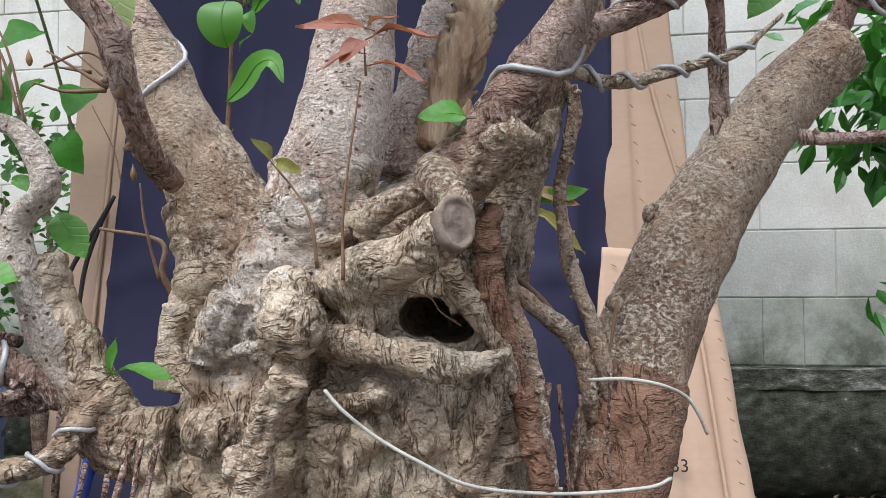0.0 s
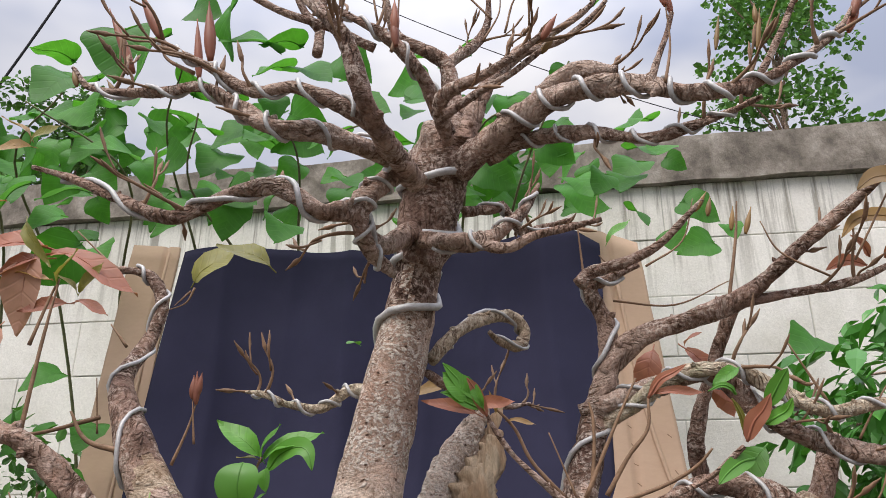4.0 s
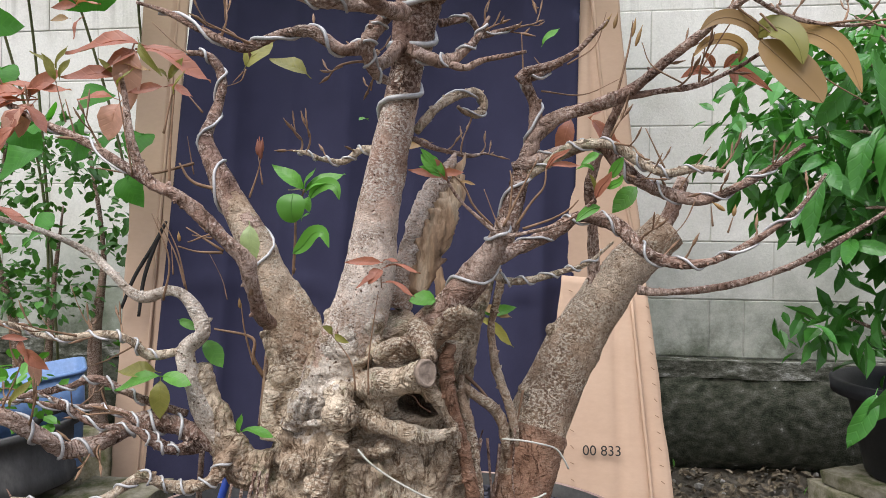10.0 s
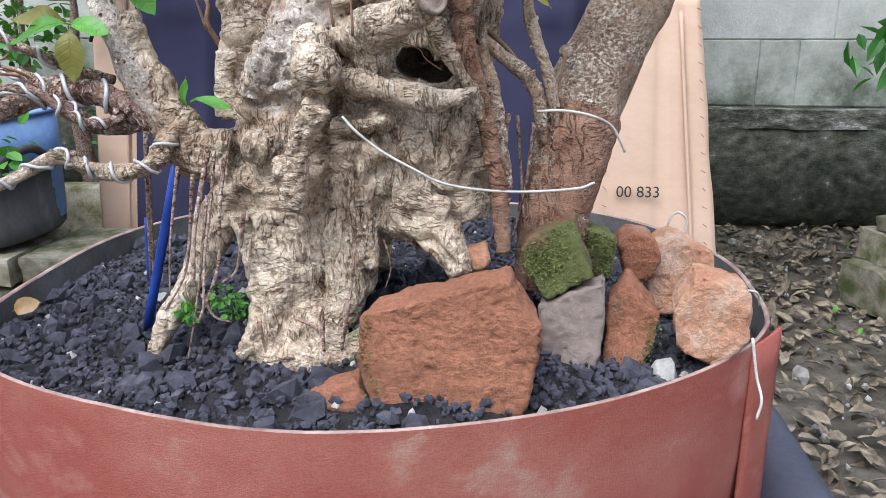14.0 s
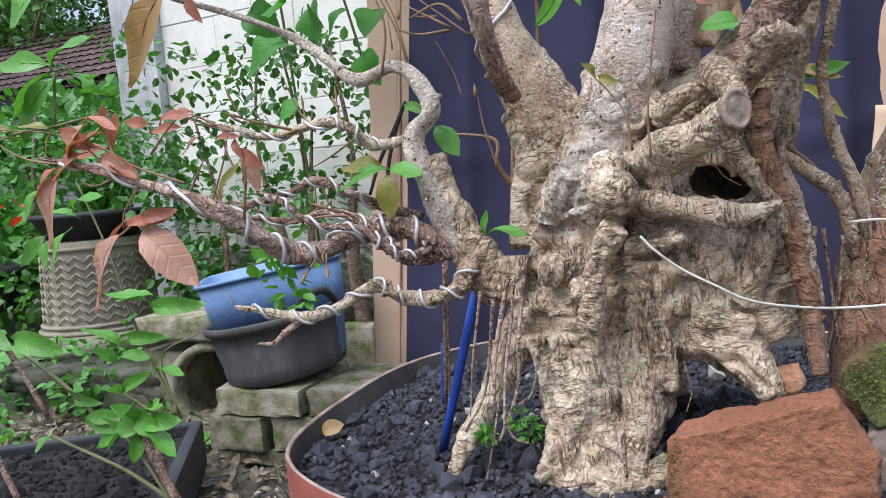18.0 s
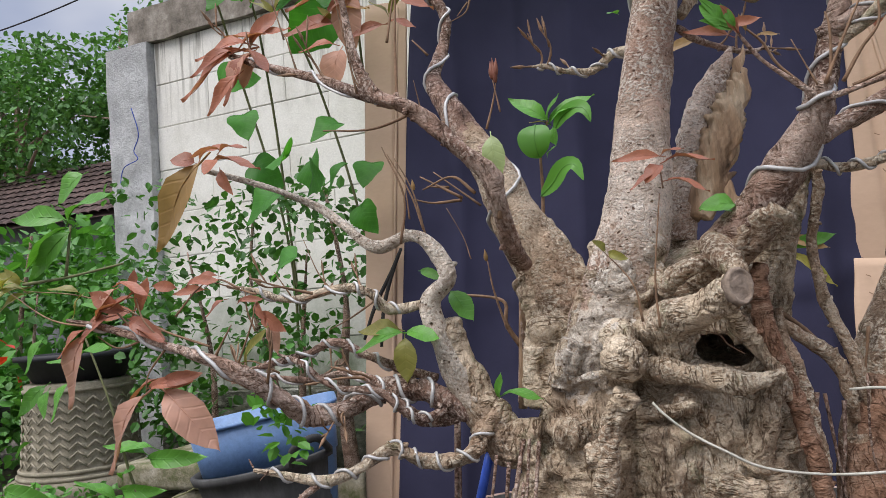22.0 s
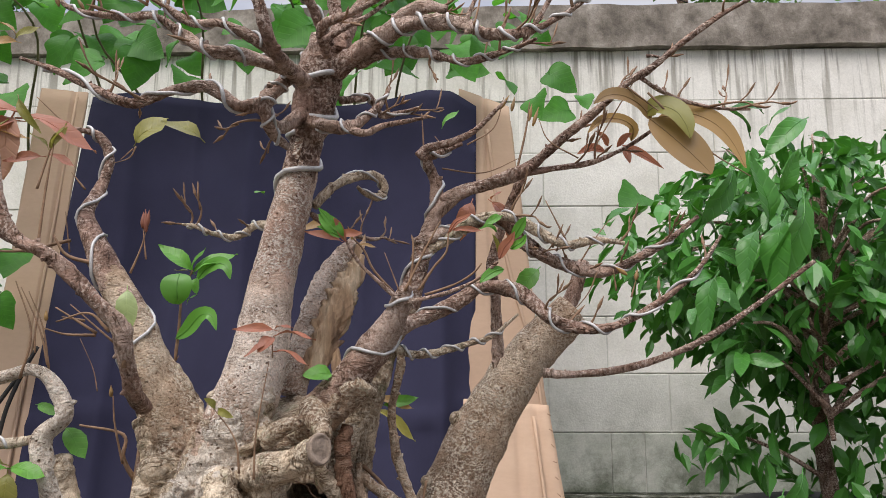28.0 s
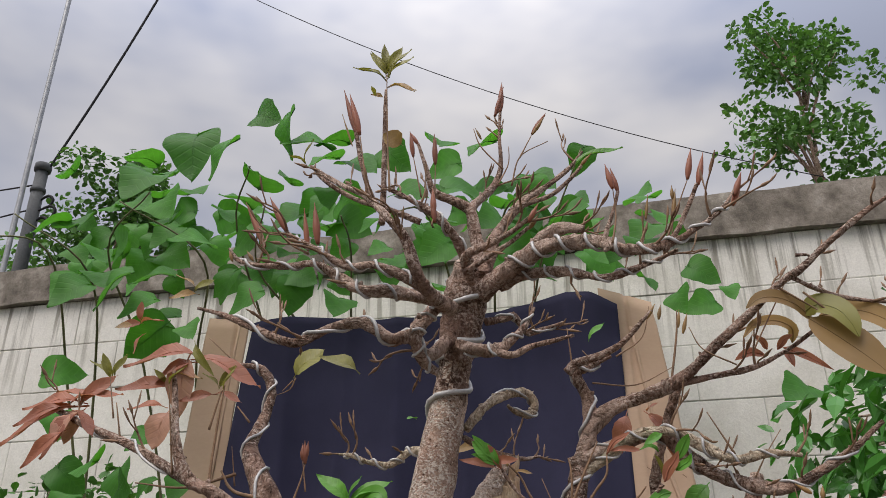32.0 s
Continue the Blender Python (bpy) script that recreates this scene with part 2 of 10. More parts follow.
def leaf_material(name, front, vein, gloss=0.4, vary=0.25, through=0.25):
    """A leaf with side veins, tone that varies from leaf to leaf, and light through it."""
    m, nt, bs = material(name)
    co = coords(nt, random_shift=False)
    info, geo, sep = nt.nodes.new("ShaderNodeObjectInfo"), nt.nodes.new("ShaderNodeNewGeometry"), nt.nodes.new("ShaderNodeSeparateXYZ")
    nt.links.new(co, sep.inputs[0])
    mixr = sums(nt, sums(nt, info.outputs["Random"], geo.outputs["Random Per Island"]), 0.5, "MULTIPLY")
    tone = ramp(nt, mixr, [(0.1, (1 - vary, 1 - vary, 1 - vary)), (0.9, (1 + vary, 1 + vary * 0.9, 1 + vary * 0.5))])
    slant = sums(nt, sums(nt, sep.outputs["X"], 40.0, "MULTIPLY"), sums(nt, sums(nt, sep.outputs["Y"], 0.0, "ABSOLUTE"), 30.0, "MULTIPLY"), "SUBTRACT")
    rib = ramp(nt, sums(nt, slant, 0.0, "SINE"), [(0.72, (0, 0, 0)), (0.98, (0.22, 0.22, 0.22))])
    col = ramp(nt, noise_node(nt, co, 3.5, 4), [(0.3, tuple(c * 0.82 for c in front)), (0.7, tuple(c * 1.12 for c in front))])
    col = blend(nt, rib, col, vein)
    col = blend(nt, 1.0, col, tone, "MULTIPLY")
    nt.links.new(col, bs.inputs["Base Color"])
    bs.inputs["Roughness"].default_value, bs.inputs["Specular IOR Level"].default_value = gloss, 0.4
    tr, mx, out = nt.nodes.new("ShaderNodeBsdfTranslucent"), nt.nodes.new("ShaderNodeMixShader"), nt.nodes["Material Output"]
    nt.links.new(blend(nt, 1.0, col, (1.5, 1.6, 0.8), "MULTIPLY"), tr.inputs["Color"])
    mx.inputs[0].default_value = through
    nt.links.new(bs.outputs[0], mx.inputs[1])
    nt.links.new(tr.outputs[0], mx.inputs[2])
    nt.links.new(mx.outputs[0], out.inputs["Surface"])
    bump(nt, bs, sums(nt, rib, -1.0, "MULTIPLY"), 0.25, 0.01)
    return m


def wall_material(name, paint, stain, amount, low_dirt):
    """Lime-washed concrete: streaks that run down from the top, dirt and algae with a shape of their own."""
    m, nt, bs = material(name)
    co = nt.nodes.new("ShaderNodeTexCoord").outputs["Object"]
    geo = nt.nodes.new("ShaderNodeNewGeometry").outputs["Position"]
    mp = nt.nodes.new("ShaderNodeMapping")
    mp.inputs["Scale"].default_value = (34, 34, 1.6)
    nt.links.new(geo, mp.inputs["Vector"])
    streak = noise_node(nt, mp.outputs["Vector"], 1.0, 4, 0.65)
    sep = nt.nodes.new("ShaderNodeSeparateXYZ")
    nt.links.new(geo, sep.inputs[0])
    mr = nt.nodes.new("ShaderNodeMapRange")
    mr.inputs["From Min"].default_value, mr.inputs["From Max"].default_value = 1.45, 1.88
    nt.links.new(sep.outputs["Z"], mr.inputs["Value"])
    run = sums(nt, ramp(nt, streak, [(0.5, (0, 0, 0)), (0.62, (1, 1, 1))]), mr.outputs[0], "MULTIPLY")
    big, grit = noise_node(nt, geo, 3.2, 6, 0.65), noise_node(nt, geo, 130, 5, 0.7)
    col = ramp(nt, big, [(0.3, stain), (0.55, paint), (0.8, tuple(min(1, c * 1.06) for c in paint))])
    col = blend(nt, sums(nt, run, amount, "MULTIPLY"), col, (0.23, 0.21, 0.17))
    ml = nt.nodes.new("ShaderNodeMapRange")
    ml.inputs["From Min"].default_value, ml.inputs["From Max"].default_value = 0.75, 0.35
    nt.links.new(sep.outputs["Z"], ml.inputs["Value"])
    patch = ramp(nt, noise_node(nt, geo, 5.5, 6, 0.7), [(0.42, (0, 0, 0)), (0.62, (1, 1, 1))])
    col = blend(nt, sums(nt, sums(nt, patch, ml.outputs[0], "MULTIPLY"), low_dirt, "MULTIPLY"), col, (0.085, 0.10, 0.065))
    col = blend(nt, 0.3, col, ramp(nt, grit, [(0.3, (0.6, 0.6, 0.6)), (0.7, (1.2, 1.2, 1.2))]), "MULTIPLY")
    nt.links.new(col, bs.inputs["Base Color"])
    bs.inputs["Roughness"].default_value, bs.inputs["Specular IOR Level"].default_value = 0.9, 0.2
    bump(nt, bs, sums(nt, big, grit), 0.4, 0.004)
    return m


BARK = bark_material("bark", (0.29, 0.20, 0.135), (0.53, 0.425, 0.31), (0.75, 0.66, 0.525), 1.0, 0.6, 0.3, 0.7)
BARK_PALE = bark_material("pale_bark", (0.40, 0.255, 0.19), (0.575, 0.44, 0.35), (0.86, 0.77, 0.68), 0.22, 0.9, 1.0, 0.0, (1, 1, 1.5))
BARK_GREY = bark_material("smooth_grey_bark", (0.40, 0.33, 0.265), (0.545, 0.47, 0.39), (0.76, 0.69, 0.60), 0.25, 0.95, 1.0, 0.0)
BARK_TAN = bark_material("tan_bark", (0.24, 0.155, 0.105), (0.42, 0.30, 0.205), (0.75, 0.645, 0.51), 0.3, 1.0, 0.7, 0.10, (1, 1, 1.3))
BARK_RED = bark_material("reddish_bark", (0.20, 0.10, 0.062), (0.32, 0.185, 0.12), (0.47, 0.33, 0.24), 0.9, 0.5, 0.2, 0.0, (0.6, 0.6, 2.2))
BARK_TWIG = bark_material("twig_bark", (0.12, 0.066, 0.05), (0.32, 0.205, 0.155), (0.64, 0.51, 0.43), 1.0, 0.8, 0.3, 0.0)
SHOOT_BARK = surface("shoot_bark", [(0.3, (0.16, 0.095, 0.055)), (0.7, (0.33, 0.20, 0.12))], 60, 400, 0.65)
DEADWOOD = surface("deadwood", [(0.32, (0.21, 0.125, 0.08)), (0.5, (0.49, 0.33, 0.205)), (0.68, (0.67, 0.52, 0.36))], 46, 220, 0.85, 1.0, 0.004, (1, 1, 0.14), contrast=0.9)
CUT_WOOD = surface("cut_wood", [(0.3, (0.19, 0.14, 0.105)), (0.7, (0.37, 0.29, 0.23))], 70, 400, 0.85, 0.6)
WIRE = surface("aluminium_wire", [(0.3, (0.38, 0.37, 0.36)), (0.7, (0.60, 0.59, 0.58))], 60, 500, 0.5, 0.15, 0.0006, metal=0.25, spec=0.5)
STRING = surface("white_cord", [(0.3, (0.50, 0.48, 0.41)), (0.7, (0.68, 0.66, 0.58))], 80, 700, 0.8)
LAVA = surface("lava_gravel", [(0.3, (0.03, 0.029, 0.036)), (0.6, (0.08, 0.078, 0.095)), (0.8, (0.17, 0.155, 0.155))], 60, 500, 0.95, 0.8, 0.002, vary=0.5)
SOIL = surface("dark_soil", [(0.3, (0.014, 0.013, 0.015)), (0.7, (0.05, 0.045, 0.045))], 40, 260, 1.0, 1.0, 0.008)
BRICK_RED = surface("red_brick", [(0.3, (0.18, 0.12, 0.075)), (0.4, (0.34, 0.145, 0.08)), (0.6, (0.43, 0.185, 0.105)), (0.78, (0.50, 0.29, 0.20))], 15, 260, 0.95, 1.0, 0.006, contrast=1.0)
BRICK_ORANGE = surface("orange_brick", [(0.25, (0.46, 0.185, 0.10)), (0.5, (0.58, 0.315, 0.19)), (0.72, (0.66, 0.49, 0.37))], 22, 200, 0.95, 1.0, 0.006, contrast=0.9)
BRICK_MOSS = surface("mossy_brick", [(0.38, (0.22, 0.115, 0.07)), (0.5, (0.11, 0.115, 0.04)), (0.7, (0.15, 0.165, 0.055))], 16, 300, 1.0, 0.9, 0.004)
STONE_GREY = surface("grey_stone", [(0.3, (0.17, 0.125, 0.10)), (0.7, (0.26, 0.21, 0.18))], 18, 200, 0.95, 0.6, 0.003)
RUBBER = surface("red_rubber_sheet", [(0.27, (0.45, 0.29, 0.215)), (0.36, (0.37, 0.135, 0.097)), (0.55, (0.315, 0.082, 0.058)), (0.66, (0.42, 0.175, 0.13)), (0.78, (0.52, 0.30, 0.23))], 7, 420, 0.55, 0.5, 0.0018, (1, 1, 1.6), contrast=0.75)
RUBBER_IN = surface("pot_inside", [(0.3, (0.05, 0.048, 0.045)), (0.7, (0.16, 0.155, 0.145))], 9, 120, 0.9)
RIM = surface("cut_rim", [(0.3, (0.18, 0.10, 0.08)), (0.7, (0.42, 0.31, 0.26))], 30, 300, 0.8)
TRAY = surface("dark_plastic", [(0.3, (0.045, 0.045, 0.062)), (0.7, (0.085, 0.085, 0.11))], 8, 160, 0.55, 0.2, 0.001)
CLOTH = surface("navy_cloth", [(0.3, (0.029, 0.028, 0.052)), (0.7, (0.044, 0.043, 0.078))], 3, 900, 0.95, 0.25, 0.0008, spec=0.1)
CARD = surface("cardboard", [(0.3, (0.46, 0.315, 0.22)), (0.7, (0.52, 0.365, 0.26))], 3, 60, 0.85, 0.08, 0.001, (1, 1, 2.5), contrast=0.12)
INK = surface("black_ink", [(0.3, (0.02, 0.02, 0.02)), (0.7, (0.04, 0.035, 0.03))], 30, 300, 0.8)
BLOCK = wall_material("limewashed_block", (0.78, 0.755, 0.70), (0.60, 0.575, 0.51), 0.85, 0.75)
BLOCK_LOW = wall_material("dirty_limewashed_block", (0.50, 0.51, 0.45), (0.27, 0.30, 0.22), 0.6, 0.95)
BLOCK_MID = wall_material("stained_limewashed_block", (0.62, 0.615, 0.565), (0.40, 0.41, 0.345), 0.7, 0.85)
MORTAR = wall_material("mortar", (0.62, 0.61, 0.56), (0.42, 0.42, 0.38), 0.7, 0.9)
COPING = surface("weathered_concrete", [(0.3, (0.11, 0.095, 0.078)), (0.5, (0.23, 0.20, 0.168)), (0.72, (0.42, 0.38, 0.33))], 13, 90, 0.95, 0.7, 0.005, (1, 1, 0.9))
PLINTH = surface("algae_concrete", [(0.34, (0.03, 0.036, 0.022)), (0.48, (0.075, 0.08, 0.055)), (0.6, (0.125, 0.125, 0.095)), (0.68, (0.18, 0.175, 0.145)), (0.72, (0.5, 0.49, 0.45))], 26, 150, 0.95, 0.9, 0.006, (1, 1, 1.5), contrast=0.8)
LEDGE_COAT = surface("peeling_limewash", [(0.4, (0.055, 0.06, 0.04)), (0.5, (0.14, 0.14, 0.11)), (0.57, (0.24, 0.24, 0.2)), (0.64, (0.5, 0.49, 0.45))], 15, 120, 0.95, 0.9, 0.006, (1, 1, 2.2), contrast=0.8)
PILLAR = surface("rough_render", [(0.3, (0.33, 0.33, 0.33)), (0.6, (0.50, 0.50, 0.50)), (0.8, (0.64, 0.64, 0.63))], 9, 80, 0.95, 0.8, 0.008)
DARK_STONE = surface("dark_mossy_stone", [(0.3, (0.035, 0.045, 0.02)), (0.5, (0.085, 0.085, 0.06)), (0.75, (0.17, 0.16, 0.13))], 14, 110, 0.95, 0.9, 0.006, vary=0.3)
MOSS_BLOCK = surface("mossy_concrete_block", [(0.36, (0.085, 0.10, 0.035)), (0.47, (0.175, 0.16, 0.10)), (0.58, (0.27, 0.245, 0.18)), (0.72, (0.37, 0.34, 0.27))], 20, 130, 0.95, 0.6, 0.005, vary=0.2)
GROUND = surface("garden_soil", [(0.28, (0.055, 0.047, 0.034)), (0.5, (0.125, 0.106, 0.08)), (0.72, (0.225, 0.195, 0.155))], 6, 70, 1.0, 0.9, 0.02)
LITTER = surface("dry_leaves", [(0.36, (0.085, 0.066, 0.046)), (0.52, (0.18, 0.145, 0.10)), (0.68, (0.31, 0.255, 0.175))], 42, 160, 0.9, 0.4, 0.002)
PEBBLE = surface("pebbles", [(0.3, (0.18, 0.17, 0.15)), (0.7, (0.36, 0.34, 0.31))], 20, 160, 0.9, 0.4, 0.002, vary=0.4)
BLUE = surface("blue_plastic", [(0.3, (0.115, 0.205, 0.40)), (0.7, (0.19, 0.30, 0.50))], 4, 90, 0.45, 0.1, 0.001)
BLUE_DARK = surface("blue_stick_plastic", [(0.3, (0.02, 0.05, 0.30)), (0.7, (0.035, 0.09, 0.42))], 9, 120, 0.35)
WORN_BLACK = surface("worn_black_plastic", [(0.3, (0.035, 0.034, 0.034)), (0.6, (0.075, 0.073, 0.072)), (0.8, (0.15, 0.145, 0.135))], 14, 140, 0.75, 0.3, 0.002, (1, 1, 0.4))
BLACK = surface("black_plastic", [(0.3, (0.018, 0.018, 0.021)), (0.7, (0.05, 0.05, 0.055))], 6, 140, 0.6, 0.2, 0.001)
CEMENT = surface("pale_cement", [(0.3, (0.19, 0.185, 0.16)), (0.7, (0.38, 0.365, 0.32))], 8, 110, 0.9, 0.5, 0.004)
URN = surface("worn_cast_stone", [(0.3, (0.20, 0.175, 0.125)), (0.6, (0.32, 0.285, 0.215)), (0.75, (0.42, 0.38, 0.30))], 11, 130, 0.95, 0.6, 0.004)
ROOF = surface("clay_tile", [(0.3, (0.045, 0.03, 0.027)), (0.7, (0.115, 0.075, 0.065))], 9, 60, 0.9, vary=0.35)
METAL = surface("grey_metal", [(0.3, (0.32, 0.33, 0.34)), (0.7, (0.48, 0.49, 0.50))], 12, 90, 0.5, metal=0.5)
CABLE = surface("cable_black", [(0.3, (0.015, 0.015, 0.017)), (0.7, (0.03, 0.03, 0.033))], 20, 90, 0.7)
POLE = surface("pole_concrete", [(0.3, (0.07, 0.075, 0.08)), (0.7, (0.13, 0.135, 0.14))], 3, 40, 0.9)
HOUSE = surface("house_wall", [(0.3, (0.09, 0.095, 0.1)), (0.7, (0.17, 0.175, 0.18))], 3, 40, 0.9)
LEAVES = {
    "red": leaf_material("young_red_leaf", (0.34, 0.13, 0.085), (0.43, 0.18, 0.12), gloss=0.45),
    "pink": leaf_material("dusty_pink_leaf", (0.46, 0.25, 0.19), (0.53, 0.31, 0.24), gloss=0.5),
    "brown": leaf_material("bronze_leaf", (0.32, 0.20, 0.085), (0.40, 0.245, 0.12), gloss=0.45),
    "olive": leaf_material("olive_leaf", (0.22, 0.21, 0.05), (0.30, 0.26, 0.08)),
    "green": leaf_material("fresh_green_leaf", (0.10, 0.285, 0.04), (0.15, 0.36, 0.07)),
    "yellow": leaf_material("yellow_green_leaf", (0.40, 0.36, 0.07), (0.44, 0.42, 0.10)),
    "pale": leaf_material("pale_green_leaf", (0.30, 0.38, 0.18), (0.38, 0.45, 0.25)),
}
VINE_LEAF = leaf_material("vine_leaf", (0.055, 0.21, 0.028), (0.085, 0.27, 0.05), gloss=0.55, vary=0.35, through=0.42)
BUSH_LEAF = leaf_material("glossy_dark_leaf", (0.05, 0.185, 0.032), (0.085, 0.25, 0.05), gloss=0.28, vary=0.4, through=0.2)
SHRUB_LEAF = leaf_material("small_shrub_leaf", (0.08, 0.235, 0.045), (0.12, 0.31, 0.065), gloss=0.45, vary=0.5, through=0.25)
FAR_LEAF = leaf_material("far_leaf", (0.085, 0.21, 0.055), (0.13, 0.28, 0.08), gloss=0.6, vary=0.5, through=0.2)
MOSS = leaf_material("moss", (0.10, 0.12, 0.035), (0.14, 0.16, 0.05), gloss=0.8, vary=0.5, through=0.1)
BLOSSOM = leaf_material("red_blossom", (0.55, 0.04, 0.02), (0.62, 0.07, 0.03))
STEM = surface("green_stem", [(0.3, (0.10, 0.12, 0.05)), (0.7, (0.20, 0.19, 0.09))], 30, 200, 0.7)

# ---- building helpers ----
def link_mesh(name, me, mat, parent=None, label=""):
    if mat and not me.materials:
        me.materials.append(mat)
    ob = new(name, me)
    if parent:
        ob.parent = parent
    if label:
        ob["label"] = label
    return ob


def part(name, bm, mat, parent=None, label="", smooth=True):
    me = bpy.data.meshes.new(name)
    bm.to_mesh(me)
    bm.free()
    if smooth:
        me.polygons.foreach_set("use_smooth", [True] * len(me.polygons))
    return link_mesh(name, me, mat, parent, label)


def thing(name, label, category, at=(0, 0, 0), group="", kind=""):
    e = new(name)
    e.location = at
    e.empty_display_size = 0.05
    return tagged(e, label, category, group, kind)


def spline(pts, n):
    """Points along a smooth curve through pts (tuples of any length), n to each span."""
    P = [np.array(p, float) for p in pts]
    P = [2 * P[0] - P[1]] + P + [2 * P[-1] - P[-2]]
    out = []
    for i in range(1, len(P) - 2):
        a, b, c, d = P[i - 1:i + 3]
        for k in range(n):
            t = k / n
            out.append(0.5 * (2 * b + (c - a) * t + (2 * a - 5 * b + 4 * c - d) * t * t + (3 * b - a - 3 * c + d) * t ** 3))
    out.append(P[-2])
    return out


def tube(bm, pts, sides=8, n=5, lump=0.0, freq=40.0, close=True, smooth_path=True, twist=0.0):
    """A round limb along pts (x, y, z, radius), with lumps and ridges that wind round it."""
    path = spline(pts, n) if smooth_path and len(pts) > 1 else [np.array(p, float) for p in pts]
    ref, rings = None, []
    for i, q in enumerate(path):
        a, b = path[max(0, i - 1)][:3], path[min(len(path) - 1, i + 1)][:3]
        d = Vector(b - a)
        d = d.normalized() if d.length > 1e-9 else Vector((0, 0, 1))
        if ref is None:
            ref = d.orthogonal().normalized()
        ref = (ref - d * ref.dot(d)).normalized()
        side = d.cross(ref)
        ring, c = [], Vector(q[:3])
        for k in range(sides):
            w = 2 * math.pi * k / sides
            v = ref * math.cos(w) + side * math.sin(w)
            r = max(q[3], 0.0004) * (1 + twist * (0.7 * math.sin(2 * w + 0.33 * i) + 0.5 * math.sin(3 * w + 0.41 * i + 1.0)))
            if lump:
                r *= 1 + lump * noise.noise((c + v * r) * freq) + 0.5 * lump * noise.noise((c + v * r) * freq * 3.1)
            ring.append(bm.verts.new(c + v * r))
        rings.append(ring)
    for a, b in zip(rings, rings[1:]):
        for k in range(sides):
            bm.faces.new((a[k], a[(k + 1) % sides], b[(k + 1) % sides], b[k]))
    if close:
        bm.faces.new(rings[0][::-1])
        bm.faces.new(rings[-1])
    return path


def lathe(bm, profile, seg=32, m=Matrix(), wob=0.0):
    """A turned body from (radius, height) pairs."""
    rings = []
    for r, z in profile:
        rings.append([bm.verts.new(m @ Vector((r * math.cos(2 * math.pi * k / seg) * (1 + wob * math.sin(3 * k)), r * math.sin(2 * math.pi * k / seg), z))) for k in range(seg)])
    for a, b in zip(rings, rings[1:]):
        for k in range(seg):
            bm.faces.new((a[k], a[(k + 1) % seg], b[(k + 1) % seg], b[k]))
    bm.faces.new(rings[0][::-1])
    bm.faces.new(rings[-1])


def slab(bm, lo, hi, m=Matrix(), bevel=0.0):
    """A box between two corners, with its edges eased."""
    vs = [bm.verts.new(m @ Vector((x, y, z))) for z in (lo[2], hi[2]) for y in (lo[1], hi[1]) for x in (lo[0], hi[0])]
    fs = [bm.faces.new([vs[i] for i in f]) for f in ((0, 2, 3, 1), (4, 5, 7, 6), (0, 1, 5, 4), (2, 6, 7, 3), (0, 4, 6, 2), (1, 3, 7, 5))]
    if bevel:
        es = list({e for f in fs for e in f.edges})
        bmesh.ops.bevel(bm, geom=es, offset=bevel, segments=2, affect="EDGES", profile=0.6)


def rough_block(size, seed, rag=0.12, cuts=7, chip=0.0):
    """A broken block: a box with worn corners and uneven faces, centred on the origin."""
    bm = bmesh.new()
    bmesh.ops.create_cube(bm, size=1.0)
    bmesh.ops.subdivide_edges(bm, edges=bm.edges[:], cuts=cuts, use_grid_fill=True)
    off = Vector((seed * 3.7, seed * 1.3, seed * 2.1))
    for v in bm.verts:
        c = v.co.copy()
        worn = sum(max(0.0, abs(x) - 0.36) for x in c)
        k = 1 - 0.28 * max(0.0, worn - 0.14)
        n1, n2 = noise.noise(c * 1.9 + off), noise.noise(c * 6.5 + off)
        n3 = noise.noise(c * 15 + off) + 0.6 * noise.noise(c * 34 + off)
        v.co = Vector([c[i] * k * size[i] for i in range(3)])
        v.co += c.normalized() * min(size) * (rag * n1 + rag * 0.45 * n2 + rag * 0.3 * n3)
        if chip and n1 > 0.25:
            v.co -= c.normalized() * min(size) * chip * (n1 - 0.25)
    return bm


def crisp_block(size, seed, chip=0.004):
    """A cast block with sharp edges, chipped here and there, centred on the origin."""
    bm = bmesh.new()
    bmesh.ops.create_cube(bm, size=1.0)
    bmesh.ops.subdivide_edges(bm, edges=bm.edges[:], cuts=9, use_grid_fill=True)
    off = Vector((seed * 3.7, seed * 1.3, seed * 2.1))
    for v in bm.verts:
        c = v.co.copy()
        at_edge = sum(abs(x) > 0.49 for x in c) > 1
        p = Vector([c[i] * size[i] for i in range(3)])
        n = noise.noise(p * 22 + off) + 0.5 * noise.noise(p * 60 + off)
        p += Vector([math.copysign(1, c[i]) if abs(c[i]) > 0.49 else 0 for i in range(3)]) * (chip * 0.6 * n - (chip * max(0.0, 1.2 * noise.noise(p * 40 + off) + 0.35) if at_edge else 0))
        v.co = p
    return bm


